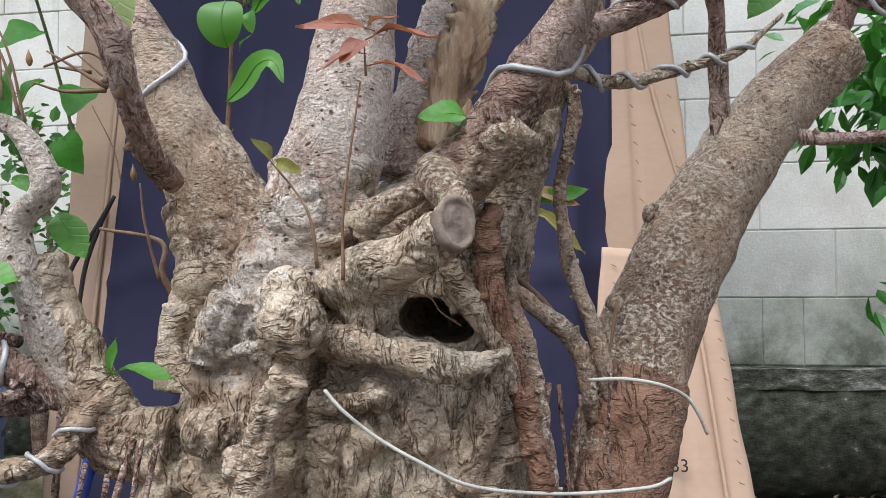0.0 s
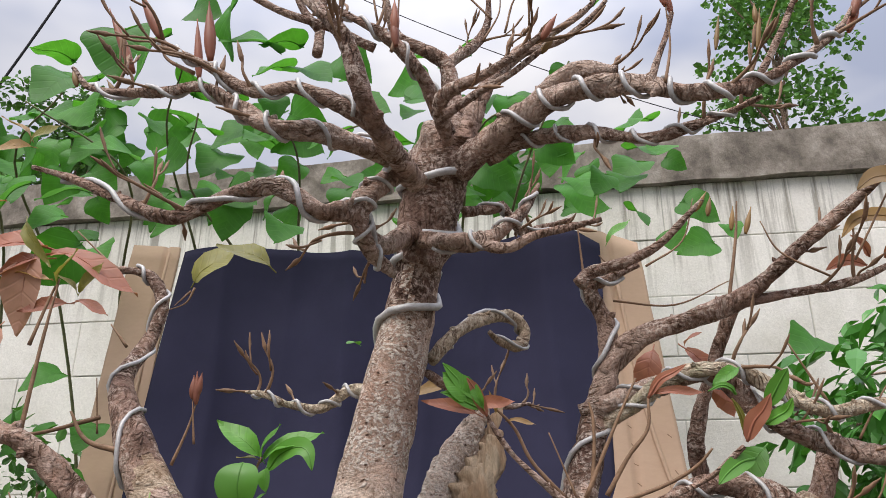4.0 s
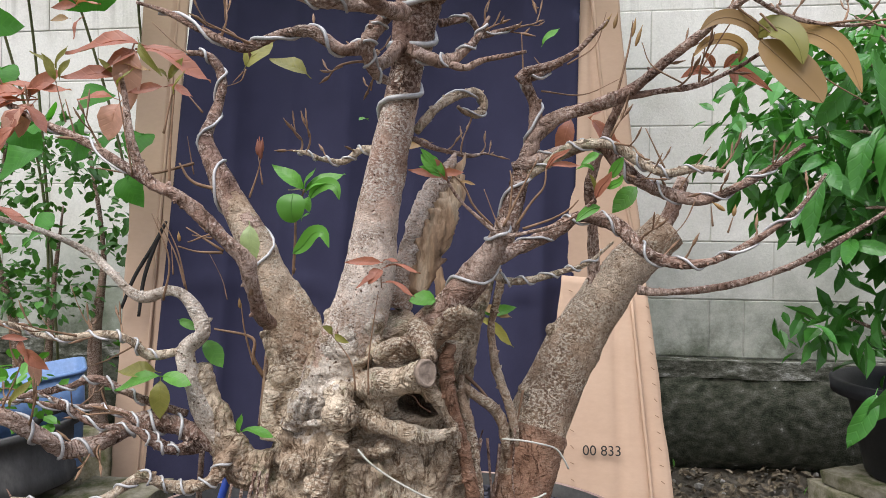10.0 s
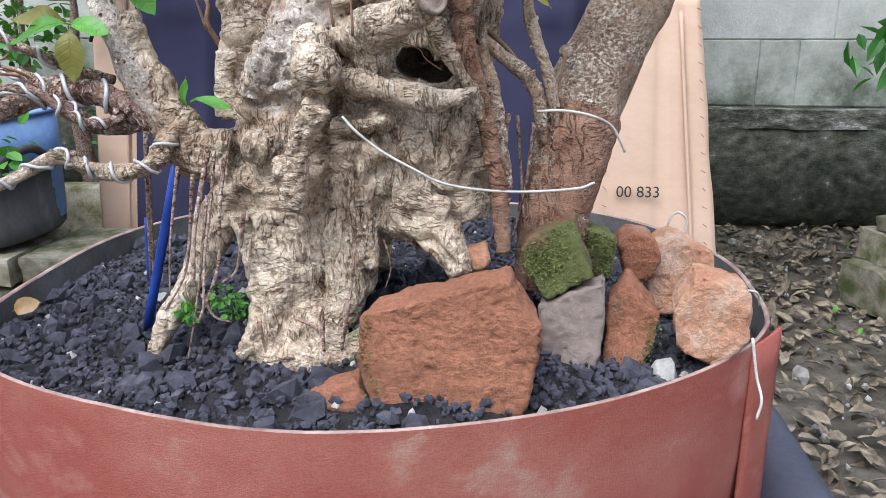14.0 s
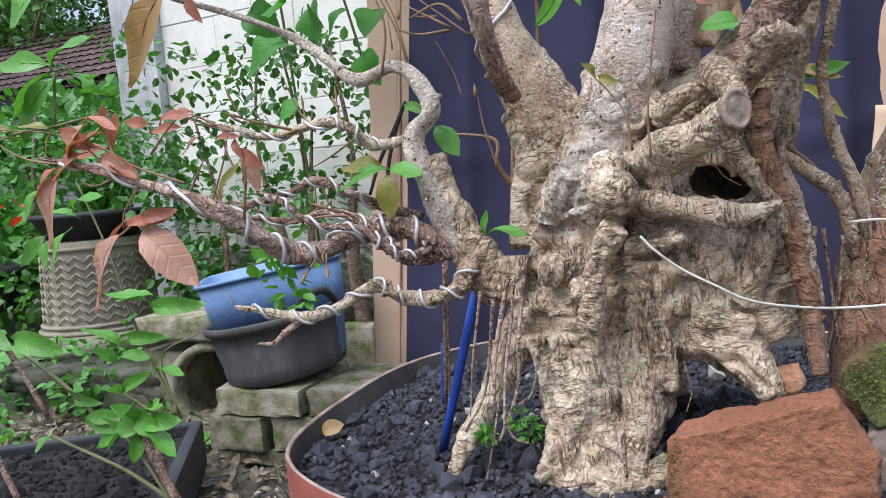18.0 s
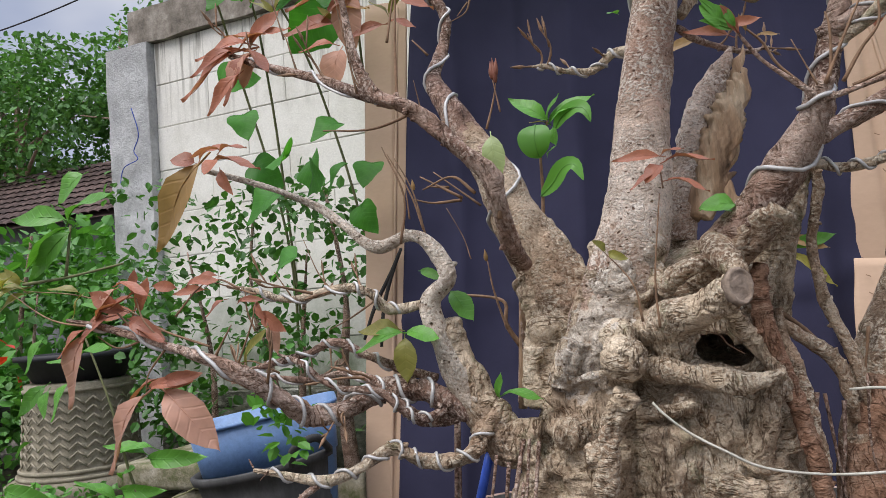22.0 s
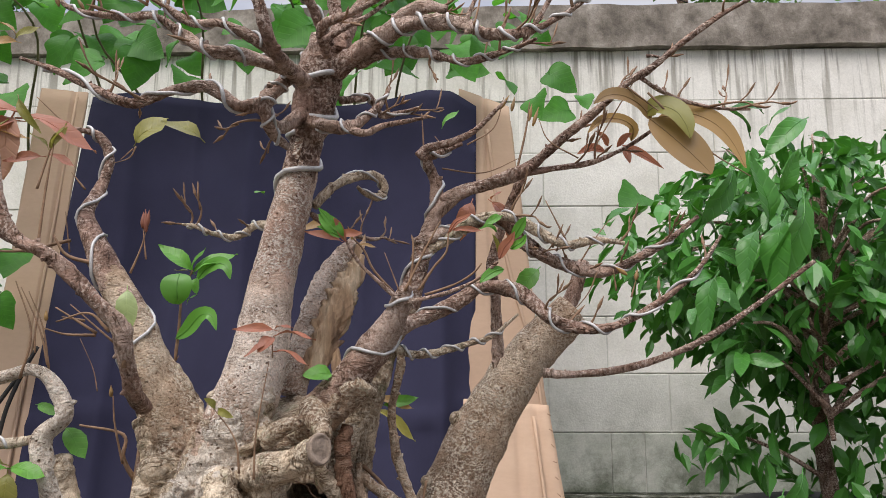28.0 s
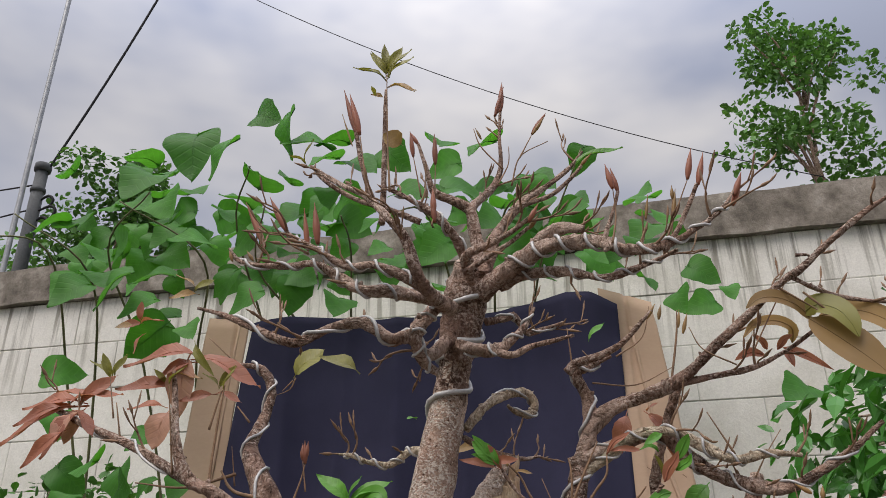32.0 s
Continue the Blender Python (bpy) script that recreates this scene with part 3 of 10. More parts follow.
def leaf_mesh(name, kind, mat):
    """A leaf of unit length along +x, folded on its midrib and drooping at the tip. The width is one half of the length."""
    outline = {
        "blade": [(0, 0.02), (0.12, 0.13), (0.3, 0.22), (0.5, 0.25), (0.7, 0.2), (0.86, 0.1), (0.95, 0.03), (1, 0)],
        "round": [(0, 0.02), (0.08, 0.2), (0.25, 0.36), (0.5, 0.4), (0.72, 0.33), (0.88, 0.18), (0.96, 0.05), (1, 0)],
        "heart": [(0, 0.02), (-0.09, 0.14), (-0.11, 0.28), (-0.04, 0.41), (0.1, 0.49), (0.26, 0.5), (0.4, 0.5), (0.47, 0.44), (0.56, 0.37), (0.7, 0.29), (0.83, 0.17), (0.93, 0.07), (1, 0)],
    }[kind]
    if kind == "heart":
        outline = [(q[0], max(0.0, q[1])) for q in spline([(x, w, 0.0, 0.0) for x, w in outline], 3)]
    bm = bmesh.new()
    rows = []
    for x, w in outline:
        bend = -0.22 * x * x + 0.05 * math.sin(6 * x)
        row = []
        for s in (-1, -0.5, 0, 0.5, 1):
            row.append(bm.verts.new((x, s * w, bend + 0.22 * abs(s) * w + 0.03 * math.sin(9 * x + 2 * s) * abs(s))))
        rows.append(row)
    for a, b in zip(rows, rows[1:]):
        for k in range(4):
            bm.faces.new((a[k], a[k + 1], b[k + 1], b[k]))
    rib = [(x, 0, (-0.22 * x * abs(x) + 0.05 * math.sin(6 * x)) - 0.004, 0.013 - 0.011 * max(0.0, x)) for x in (-0.14, -0.05, 0.05, 0.2, 0.35, 0.5, 0.65, 0.8, 0.93)]
    tube(bm, rib, 5, 2)
    me = bpy.data.meshes.new(name)
    bm.to_mesh(me)
    bm.free()
    me.polygons.foreach_set("use_smooth", [True] * len(me.polygons))
    me.materials.append(mat)
    return me


def leaf_pose(base, tip, width_ratio, roll, up=(0, 0, 1)):
    """Lays a unit leaf from base to tip, turned about its length."""
    b, t = Vector(base), Vector(tip)
    x = t - b
    length = x.length
    x = x.normalized()
    y = Vector(up).cross(x)
    y = y.normalized() if y.length > 1e-3 else Vector((0, 1, 0))
    z = x.cross(y)
    m = Matrix((x, y, z)).transposed().to_4x4()
    return Matrix.Translation(b) @ m @ Matrix.Rotation(roll, 4, "X") @ Matrix.Diagonal((length, length * width_ratio, length, 1))


LEAF_SHAPE = {
    "blade": (np.array([(0, 0, 0), (0.3, 0.2, 0.05), (0.62, 0.2, 0.03), (1, 0, -0.14), (0.62, -0.2, 0.03), (0.3, -0.2, 0.05), (0.45, 0, -0.02)]), [(0, 6, 1), (1, 6, 2), (2, 6, 3), (3, 6, 4), (4, 6, 5), (5, 6, 0)]),
    "oval": (np.array([(0, 0, 0), (0.28, 0.3, 0.05), (0.68, 0.29, 0.02), (1, 0, -0.1), (0.68, -0.29, 0.02), (0.28, -0.3, 0.05), (0.45, 0, -0.03)]), [(0, 6, 1), (1, 6, 2), (2, 6, 3), (3, 6, 4), (4, 6, 5), (5, 6, 0)]),
}


def foliage(name, points, outward, size, mat, parent, seed, shape="oval", spread=0.9, droop=-0.2, label=""):
    """Many small leaves at the points, facing roughly outward, as one mesh of countless leaves."""
    rng = np.random.default_rng(seed)
    tv, tf = LEAF_SHAPE[shape]
    n, k = len(points), len(tv)
    d = outward + rng.normal(0, spread, (n, 3))
    d[:, 2] += droop
    d /= np.linalg.norm(d, axis=1)[:, None] + 1e-9
    up = rng.normal(0, 0.45, (n, 3)) + (0, 0, 1.0)
    y = np.cross(up, d)
    y /= np.linalg.norm(y, axis=1)[:, None] + 1e-9
    z = np.cross(d, y)
    s = size * rng.uniform(0.55, 1.25, n)
    V = points[:, None, :] + s[:, None, None] * (tv[None, :, 0:1] * d[:, None, :] + tv[None, :, 1:2] * y[:, None, :] + tv[None, :, 2:3] * z[:, None, :])
    Fc = (np.array(tf)[None] + (np.arange(n) * k)[:, None, None]).reshape(-1, 3)
    me = bpy.data.meshes.new(name)
    me.from_pydata(V.reshape(-1, 3).tolist(), [], Fc.tolist())
    ob = link_mesh(name, me, mat, parent, label)
    ob["kind"] = "stuff"
    return ob


def clumps(centres, radii, per, seed, flat=0.8):
    """Leaf places scattered through clumps of an uneven crown, and their outward ways."""
    rng = np.random.default_rng(seed)
    pts, out = [], []
    for c, r in zip(centres, radii):
        v = rng.normal(0, 1, (per, 3))
        v /= np.linalg.norm(v, axis=1)[:, None]
        rad = r * rng.uniform(0.25, 1.0, per) ** 0.6
        v[:, 2] *= flat
        pts.append(np.array(c) + v * rad[:, None])
        out.append(v)
    return np.concatenate(pts), np.concatenate(out)

# ---- ground, wall, backdrop sheets ----
WALL_A, WALL_B = 2.64, -0.088          # the wall's face: y = WALL_A + WALL_B * x
WALL_M = Matrix.Translation((0, WALL_A, 0)) @ Matrix.Rotation(math.atan(WALL_B), 4, "Z")
WALL_X0, WALL_X1 = -2.36, 4.2
LEDGE, TOP, CAP = 0.372, 1.905, 2.065
COURSE = (TOP - LEDGE) / 8

bm = bmesh.new()
gx = np.concatenate([np.linspace(-60, -4.2, 12), np.linspace(-4, 4, 66), np.linspace(4.2, 60, 12)])
gy = np.concatenate([np.linspace(-40, -1.2, 8), np.linspace(-1, 3.4, 58), np.linspace(3.7, 90, 14)])
grid = [[bm.verts.new((x, y, (0.018 * noise.noise(Vector((x * 2.1, y * 2.1, 0))) + 0.008 * noise.noise(Vector((x * 9, y * 9, 3)))) if abs(x) < 4.1 and -1.1 < y < 3.5 else -0.02)) for x in gx] for y in gy]
for a, b in zip(grid, grid[1:]):
    for k in range(len(gx) - 1):
        bm.faces.new((a[k], a[k + 1], b[k + 1], b[k]))
ground = part("ground", bm, GROUND)
tagged(ground, "brown garden soil with dry leaves and small stones", "ground", kind="structure")


def wall_part(name, lo, hi, mat, parent, bevel=0.0, label=""):
    bm = bmesh.new()
    slab(bm, lo, hi, WALL_M, bevel)
    return part(name, bm, mat, parent, label, smooth=False)


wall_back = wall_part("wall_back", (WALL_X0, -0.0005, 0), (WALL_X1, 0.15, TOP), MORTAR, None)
tagged(wall_back, "limewashed concrete block garden wall with dark run-off streaks", "wall", kind="structure")
bm = bmesh.new()
n = 130
for z, y in ((-0.02, 0.03), (0.05, -0.06), (0.2, -0.055), (LEDGE - 0.06, -0.05), (LEDGE - 0.045, -0.028), (LEDGE - 0.01, -0.022), (LEDGE, 0.02)):
    for i in range(n + 1):
        x = WALL_X0 + (WALL_X1 - WALL_X0) * i / n
        w = Vector((x * 5, z * 9, 0))
        bm.verts.new(WALL_M @ Vector((x, y - 0.02 * abs(noise.noise(w)) - 0.008 * noise.noise(w * 4), z + 0.008 * noise.noise(w * 2))))
bm.verts.ensure_lookup_table()
for r in range(6):
    for i in range(n):
        a = r * (n + 1) + i
        bm.faces.new([bm.verts[j] for j in (a, a + 1, a + n + 2, a + n + 1)])
plinth = part("wall_plinth", bm, PLINTH, None)
tagged(plinth, "dark algae-stained concrete footing of the garden wall", "footing", kind="structure")
bm = bmesh.new()
slab(bm, (WALL_X0, -0.057, LEDGE - 0.062), (WALL_X1, 0.0, LEDGE - 0.004), WALL_M)
bmesh.ops.subdivide_edges(bm, edges=[e for e in bm.edges if e.calc_length() > 2], cuts=150)
for v in bm.verts:
    v.co += Vector((0, 0.012 * noise.noise(v.co * 6) + 0.006 * noise.noise(v.co * 24), 0.008 * noise.noise(v.co * 9)))
tagged(part("wall_ledge", bm, LEDGE_COAT, None, smooth=False), "peeling limewashed ledge above the dark wall footing", "ledge", kind="structure")
bm = bmesh.new()
slab(bm, (WALL_X0 - 0.12, -0.035, TOP), (WALL_X1, 0.19, CAP), WALL_M)
bmesh.ops.subdivide_edges(bm, edges=[e for e in bm.edges if e.calc_length() > 2], cuts=120)
for v in bm.verts:
    v.co += Vector((0, 0.006 * noise.noise(v.co * 9), 0.009 * noise.noise(v.co * 7)))
coping = part("wall_coping", bm, COPING, None, smooth=False)
tagged(coping, "weathered grey concrete coping along the wall top", "coping", kind="structure")
bm = bmesh.new()
slab(bm, (WALL_X0 - 0.24, -0.05, 0), (WALL_X0 + 0.0, 0.19, TOP + 0.0), WALL_M)
bmesh.ops.subdivide_edges(bm, edges=bm.edges[:], cuts=22, use_grid_fill=True)
for v in bm.verts:
    v.co += Vector((0.008 * noise.noise(v.co * 16), 0.008 * noise.noise(v.co * 14), 0))
pillar = part("wall_pillar", bm, PILLAR, None, smooth=False)
tagged(pillar, "rough grey rendered end pillar of the block wall", "pillar", kind="structure")

# cloth and the cardboard sheets that lean behind the tree
cloth = thing("backdrop_cloth", "dark navy cloth hung as a backdrop behind the tree", "cloth", (-0.29, 1.9, 0))
bm = bmesh.new()
cols, rows = 96, 60
vs = []
for j in range(rows + 1):
    f = j / rows
    row = []
    for i in range(cols + 1):
        u = i / cols
        left, right = -0.845 + 0.065 * f, 0.205 + 0.03 * f
        top = 1.46 + 0.012 * math.sin(9 * u) + 0.05 * max(0.0, u - 0.45) - 0.03 * max(0.0, u - 0.93) / 0.07 * (1 if f > 0.9 else 0)
        x = left + (right - left) * u
        fold = 0.024 * math.sin(16 * u + 1.2 * math.sin(3 * f)) + 0.024 * (1 - abs(math.sin(20.5 * u + f + 0.8 * noise.noise(Vector((u * 5, f * 2, 9)))))) ** 1.6 * (1 - 0.5 * f) + 0.012 * max(0.0, 1 - abs(f - 0.42 - 0.02 * math.sin(7 * u)) / 0.012) + 0.018 * noise.noise(Vector((u * 7, f * 1.6, 2)))
        row.append(bm.verts.new((x, 1.80 + 0.19 * f - fold, 0.02 + (top - 0.02) * f)))
    vs.append(row)
for a, b in zip(vs, vs[1:]):
    for k in range(cols):
        bm.faces.new((a[k], a[k + 1], b[k + 1], b[k]))
sheet = part("cloth_sheet", bm, CLOTH, None)
sheet.parent, sheet.matrix_parent_inverse = cloth, Matrix.Translation((0.29, -1.9, 0))
mod = sheet.modifiers.new("thick", "SOLIDIFY")
mod.thickness = 0.003


def board(name, label, corners, flute, folds):
    """A standing cardboard sheet: corners (x, y, z) from bottom left, bottom right, top right, top left; folds: crease places across."""
    ob = thing(name, label, "cardboard", corners[0])
    inv = Matrix.Translation(-Vector(corners[0]))
    bl, br, tr, tl = [Vector(c) for c in corners]
    bm = bmesh.new()
    cols, rows = 24, 40
    vs = []
    for j in range(rows + 1):
        f = j / rows
        a, b = bl.lerp(tl, f), br.lerp(tr, f)
        row = []
        for i in range(cols + 1):
            u = i / cols
            p = a.lerp(b, u)
            p.y += sum(0.010 * max(0, 1 - abs(u - c) / 0.05) for c in folds) + 0.006 * noise.noise(p * 5) + 0.0015 * math.sin(p.z * 90) * noise.noise(p * 9)
            p.x += 0.003 * noise.noise(p * 14 + Vector((3, 0, 0))) * (1 if i in (0, cols) else 0)
            row.append(bm.verts.new(p))
        vs.append(row)
    for a, b in zip(vs, vs[1:]):
        for k in range(cols):
            bm.faces.new((a[k], a[k + 1], b[k + 1], b[k]))
    sh = part("cardboard_sheet", bm, CARD, ob)
    sh.matrix_parent_inverse = inv
    md = sh.modifiers.new("thick", "SOLIDIFY")
    md.thickness = 0.005
    return ob, inv


card_left, inv_l = board("cardboard_panel", "tan cardboard sheet standing upright behind the tree", [(-0.932, 1.79, 0.0), (-0.828, 1.79, 0.0), (-0.795, 1.985, 1.475), (-0.918, 1.985, 1.485)], 0, (0.72,))
card_right, inv_r = board("cardboard_panel", "tan cardboard box sheet with printed digits and staple slots", [(0.10, 1.60, 0.0), (0.435, 1.60, 0.0), (0.375, 1.79, 0.665), (0.18, 1.79, 0.68)], 0, (0.62, 0.85))
card_tall, inv_t = board("cardboard_panel", "tall narrow cardboard sheet beside the navy cloth", [(0.13, 1.83, 0.0), (0.45, 1.83, 0.0), (0.328, 2.01, 1.47), (0.19, 2.01, 1.52)], 0, (0.5,))

# ---- pot, soil, stones ----
POT_C, POT_A, POT_B = Vector((-0.125, 0.905, 0)), 0.381, 0.309
RIM_Z, SOIL_Z, POT_Z = 0.362, 0.338, 0.14


RING_AT = [-180, -166, -157, -148, -131, -113, -98, -89, -78, -64, -48, -24, -15, 3, 28, 50, 65, 90, 115, 130, 144, 156, 172, 180]
RING_R = [0.985, 1.005, 1.03, 1.062, 1.042, 0.99, 1.012, 1.018, 0.978, 0.954, 0.958, 0.994, 1.018, 1.0, 1.09, 1.24, 1.3, 1.3, 1.27, 1.22, 1.15, 1.06, 0.985, 0.985]


def pot_ring(w, grow=0.0):
    """A place on the pot's uneven outline."""
    a = math.degrees(math.atan2(math.sin(w), math.cos(w)))
    r = float(np.interp(a, RING_AT, RING_R)) * 0.5 + 0.25 * (float(np.interp((a + 188) % 360 - 180, RING_AT, RING_R)) + float(np.interp((a + 172) % 360 - 180, RING_AT, RING_R)))
    return Vector((POT_C.x + (POT_A * r + grow) * math.cos(w), POT_C.y + (POT_B * r + grow) * math.sin(w), 0))


pot = thing("bonsai_pot", "round pot bent from red rubber sheet with a dark inside", "pot", (POT_C.x, POT_C.y, POT_Z))
pot_inv = Matrix.Translation((-POT_C.x, -POT_C.y, -POT_Z))


def pot_part(name, profile, mat, label=""):
    bm, seg, rings = bmesh.new(), 120, []
    for grow, z in profile:
        ring = []
        for k in range(seg):
            w = 2 * math.pi * k / seg
            p = pot_ring(w, grow)
            wave = 0.0015 * math.sin(3 * w + 0.8) + 0.001 * math.sin(7 * w)
            p.z = z + (wave if z > 0.3 else 0)
            ring.append(bm.verts.new(p))
        rings.append(ring)
    for a, b in zip(rings, rings[1:]):
        for k in range(seg):
            bm.faces.new((a[k], a[(k + 1) % seg], b[(k + 1) % seg], b[k]))
    ob = part(name, bm, mat, pot, label)
    ob.matrix_parent_inverse = pot_inv
    return ob


pot_part("outer_wall", [(-0.02, POT_Z), (-0.006, POT_Z + 0.03), (0.0, 0.25), (0.002, RIM_Z)], RUBBER, "red rubber sheet with a pale scuff")
pot_part("rim", [(0.002, RIM_Z), (0.0015, RIM_Z + 0.0008), (-0.001, RIM_Z + 0.0008), (-0.0022, RIM_Z - 0.001)], RIM, "pale cut edge")
pot_part("inner_wall", [(-0.0022, RIM_Z - 0.001), (-0.004, 0.28), (-0.02, 0.2)], RUBBER_IN, "dusty dark grey lining")



def soil_height(x, y):
    """The soil's surface, mounded towards the trunk."""
    d = math.hypot((x + 0.1) / 0.30, (y - 0.80) / 0.24)
    return SOIL_Z + 0.062 * max(0.0, 1 - d) ** 0.9 + 0.006 * noise.noise(Vector((x * 14, y * 14, 1))) + 0.004 * noise.noise(Vector((x * 45, y * 45, 1)))


bm = bmesh.new()
rows = []
for j in range(7):
    z = POT_Z + 0.01 + (RIM_Z - POT_Z - 0.012) * j / 6
    rows.append([bm.verts.new(pot_ring(w, 0.004 + 0.009 * k / 5) + Vector((0, 0, z))) for k, w in enumerate(np.linspace(-0.44, -0.26, 6))])
for a, b in zip(rows, rows[1:]):
    for k in range(5):
        bm.faces.new((a[k], a[k + 1], b[k + 1], b[k]))
flap = part("seam_flap", bm, RUBBER, pot, "overlapping laced seam of the rubber sheet")
flap.matrix_parent_inverse = pot_inv
flap.modifiers.new("thick", "SOLIDIFY").thickness = 0.003

bm = bmesh.new()
R, seg = 24, 96
rings = [[bm.verts.new((POT_C.x, POT_C.y, soil_height(POT_C.x, POT_C.y)))]]
for j in range(1, R + 1):
    ring = []
    for k in range(seg):
        p = POT_C.lerp(pot_ring(2 * math.pi * k / seg, -0.008), j / R)
        p.z = soil_height(p.x, p.y)
        ring.append(bm.verts.new(p))
    rings.append(ring)
for k in range(seg):
    bm.faces.new((rings[0][0], rings[1][k], rings[1][(k + 1) % seg]))
for a, b in zip(rings[1:], rings[2:]):
    for k in range(seg):
        bm.faces.new((a[k], a[(k + 1) % seg], b[(k + 1) % seg], b[k]))
soil = part("potting_soil", bm, SOIL)
tagged(soil, "black volcanic potting soil filling the red pot", "soil", kind="stuff")


def gravel(name, label, n, place, size, mat, seed, category="gravel"):
    """Loose grains: small broken lumps strewn over a bed."""
    rng = random.Random(seed)
    shapes = []
    for s in range(6):
        b = bmesh.new()
        bmesh.ops.create_icosphere(b, subdivisions=1, radius=1.0)
        shapes.append((np.array([v.co * (1 + 0.75 * noise.noise(v.co * 1.9 + Vector((s * 5, seed, 0)))) for v in b.verts]), [[v.index for v in f.verts] for f in b.faces]))
        b.free()
    V, Fc = [], []
    for i in range(n):
        p = place(rng)
        if p is None:
            continue
        sv, sf = shapes[rng.randrange(6)]
        s = size * rng.uniform(0.35, 1.0) ** 1.5 * (2.6 if rng.random() < 0.05 else 1)
        q = np.array(Euler((rng.uniform(0, 6), rng.uniform(0, 6), rng.uniform(0, 6))).to_matrix())
        base = len(V)
        V.extend((np.array(p) + (sv * s * np.array((1, 1, 0.8))) @ q.T).tolist())
        Fc.extend([[base + k for k in f] for f in sf])
    me = bpy.data.meshes.new(name)
    me.from_pydata(V, [], Fc)
    ob = link_mesh(name, me, mat)
    return tagged(ob, label, category, kind="stuff")


def in_pot(rng):
    w, r = rng.uniform(0, 2 * math.pi), math.sqrt(rng.random())
    p = POT_C.lerp(pot_ring(w, -0.012), r)
    return (p.x, p.y, soil_height(p.x, p.y) + rng.uniform(-0.001, 0.004))


gravel("lava_gravel", "black lava grit covering the soil in the pot", 12000, in_pot, 0.0054, LAVA, 3)
gravel("pale_grit", "pale and reddish grit strewn on the pot soil", 130, in_pot, 0.0055, PEBBLE, 4)


def stone(name, label, at, size, turn, mat, seed, rag=0.1, chip=0.0, cuts=16):
    bm = rough_block(size, seed, rag, cuts, chip)
    ob = part(name, bm, mat)
    ob.matrix_world = pose(*at, *turn)
    return tagged(ob, label, "brick" if "brick" in name else "stone", "stones by the trunk")


def hunk(name, label, mat, seed, back, *front):
    """A broken piece: its front outline carried back, with rough pitted faces and sharp edges."""
    bm = bmesh.new()
    mid = sum((Vector(p) for p in front), Vector()) / len(front)
    fv = [bm.verts.new(Vector(p) - mid) for p in front]
    bv = [bm.verts.new((Vector(p) - mid) * 0.92 + Vector(back)) for p in front]
    n = len(front)
    bm.faces.new(fv)
    bm.faces.new(bv[::-1])
    for k in range(n):
        bm.faces.new((fv[(k + 1) % n], fv[k], bv[k], bv[(k + 1) % n]))
    bmesh.ops.recalc_face_normals(bm, faces=bm.faces[:])
    bmesh.ops.bevel(bm, geom=bm.edges[:], offset=0.0022, segments=1, affect="EDGES")
    bmesh.ops.triangulate(bm, faces=bm.faces[:])
    for _ in range(6):
        long_ones = [e for e in bm.edges if e.calc_length() > 0.0042]
        if not long_ones:
            break
        bmesh.ops.subdivide_edges(bm, edges=long_ones, cuts=1)
        bmesh.ops.triangulate(bm, faces=[f for f in bm.faces if len(f.verts) > 3])
    bm.normal_update()
    off = Vector((seed * 3.7, seed * 1.3, seed * 2.1))
    for v in bm.verts:
        q = v.co * 1.0 + off
        pit = max(0.0, noise.noise(q * 190) - 0.12)
        v.co += v.normal * (0.0024 * noise.noise(q * 36) + 0.0016 * noise.noise(q * 95) - 0.004 * pit)
    ob = part(name, bm, mat)
    ob.location = mid
    rr = np.random.default_rng(seed)
    ring = np.array([np.array(p) - np.array(mid) for p in front])
    if mat is BRICK_MOSS:
        w = rr.dirichlet(np.ones(n) * 0.6, 700)
        tufts = w @ ring
    elif label.startswith("large") or "mossy" in label:
        k = rr.uniform(0, 2, 260)
        chain = ring[[0, -1, -2]] if label.startswith("large") else ring[[2, 3, 4]]
        i = np.minimum(k.astype(int), 1)
        tufts = chain[i] + (chain[i + 1] - chain[i]) * (k - i)[:, None] + rr.normal(0, 0.004, (260, 3)) * (1, 0.2, 1)
        tufts = tufts + (0.004 if label.startswith("large") else -0.003, 0, 0)
    else:
        tufts = None
    if tufts is not None:
        foliage("moss", tufts + (0, -0.0012, 0), np.tile((0, -0.7, 0.3), (len(tufts), 1)), 0.0021, MOSS, ob, seed, "oval", 0.9, 0.0, "olive green moss tufts")
    return tagged(ob, label, "stone" if name == "stone_chunk" else "brick", "stones by the trunk")


hunk("brick_fragment", "large broken red brick slab leaning on the roots", BRICK_RED, 1, (0.002, .045, 0.002), (-0.098, 0.657, 0.424), (0.010, 0.662, 0.453), (0.018, 0.659, 0.438), (0.035, 0.654, 0.417), (0.031, 0.649, 0.394), (0.026, 0.643, 0.368), (0.020, 0.638, 0.345), (-0.076, 0.636, 0.328), (-0.099, 0.649, 0.391))
hunk("brick_fragment", "moss-covered brick piece resting above a grey stone", BRICK_MOSS, 2, (.004, .04, .0), (0.018, 0.743, 0.453), (0.027, 0.745, 0.462), (0.061, 0.750, 0.476), (0.078, 0.734, 0.430), (0.039, 0.728, 0.411), (0.020, 0.737, 0.438))
hunk("stone_chunk", "flat brown-grey stone standing between the bricks", STONE_GREY, 3, (.004, .035, 0), (0.033, 0.730, 0.409), (0.088, 0.735, 0.428), (0.087, 0.724, 0.392), (0.079, 0.710, 0.347), (0.047, 0.710, 0.347), (0.036, 0.717, 0.366))
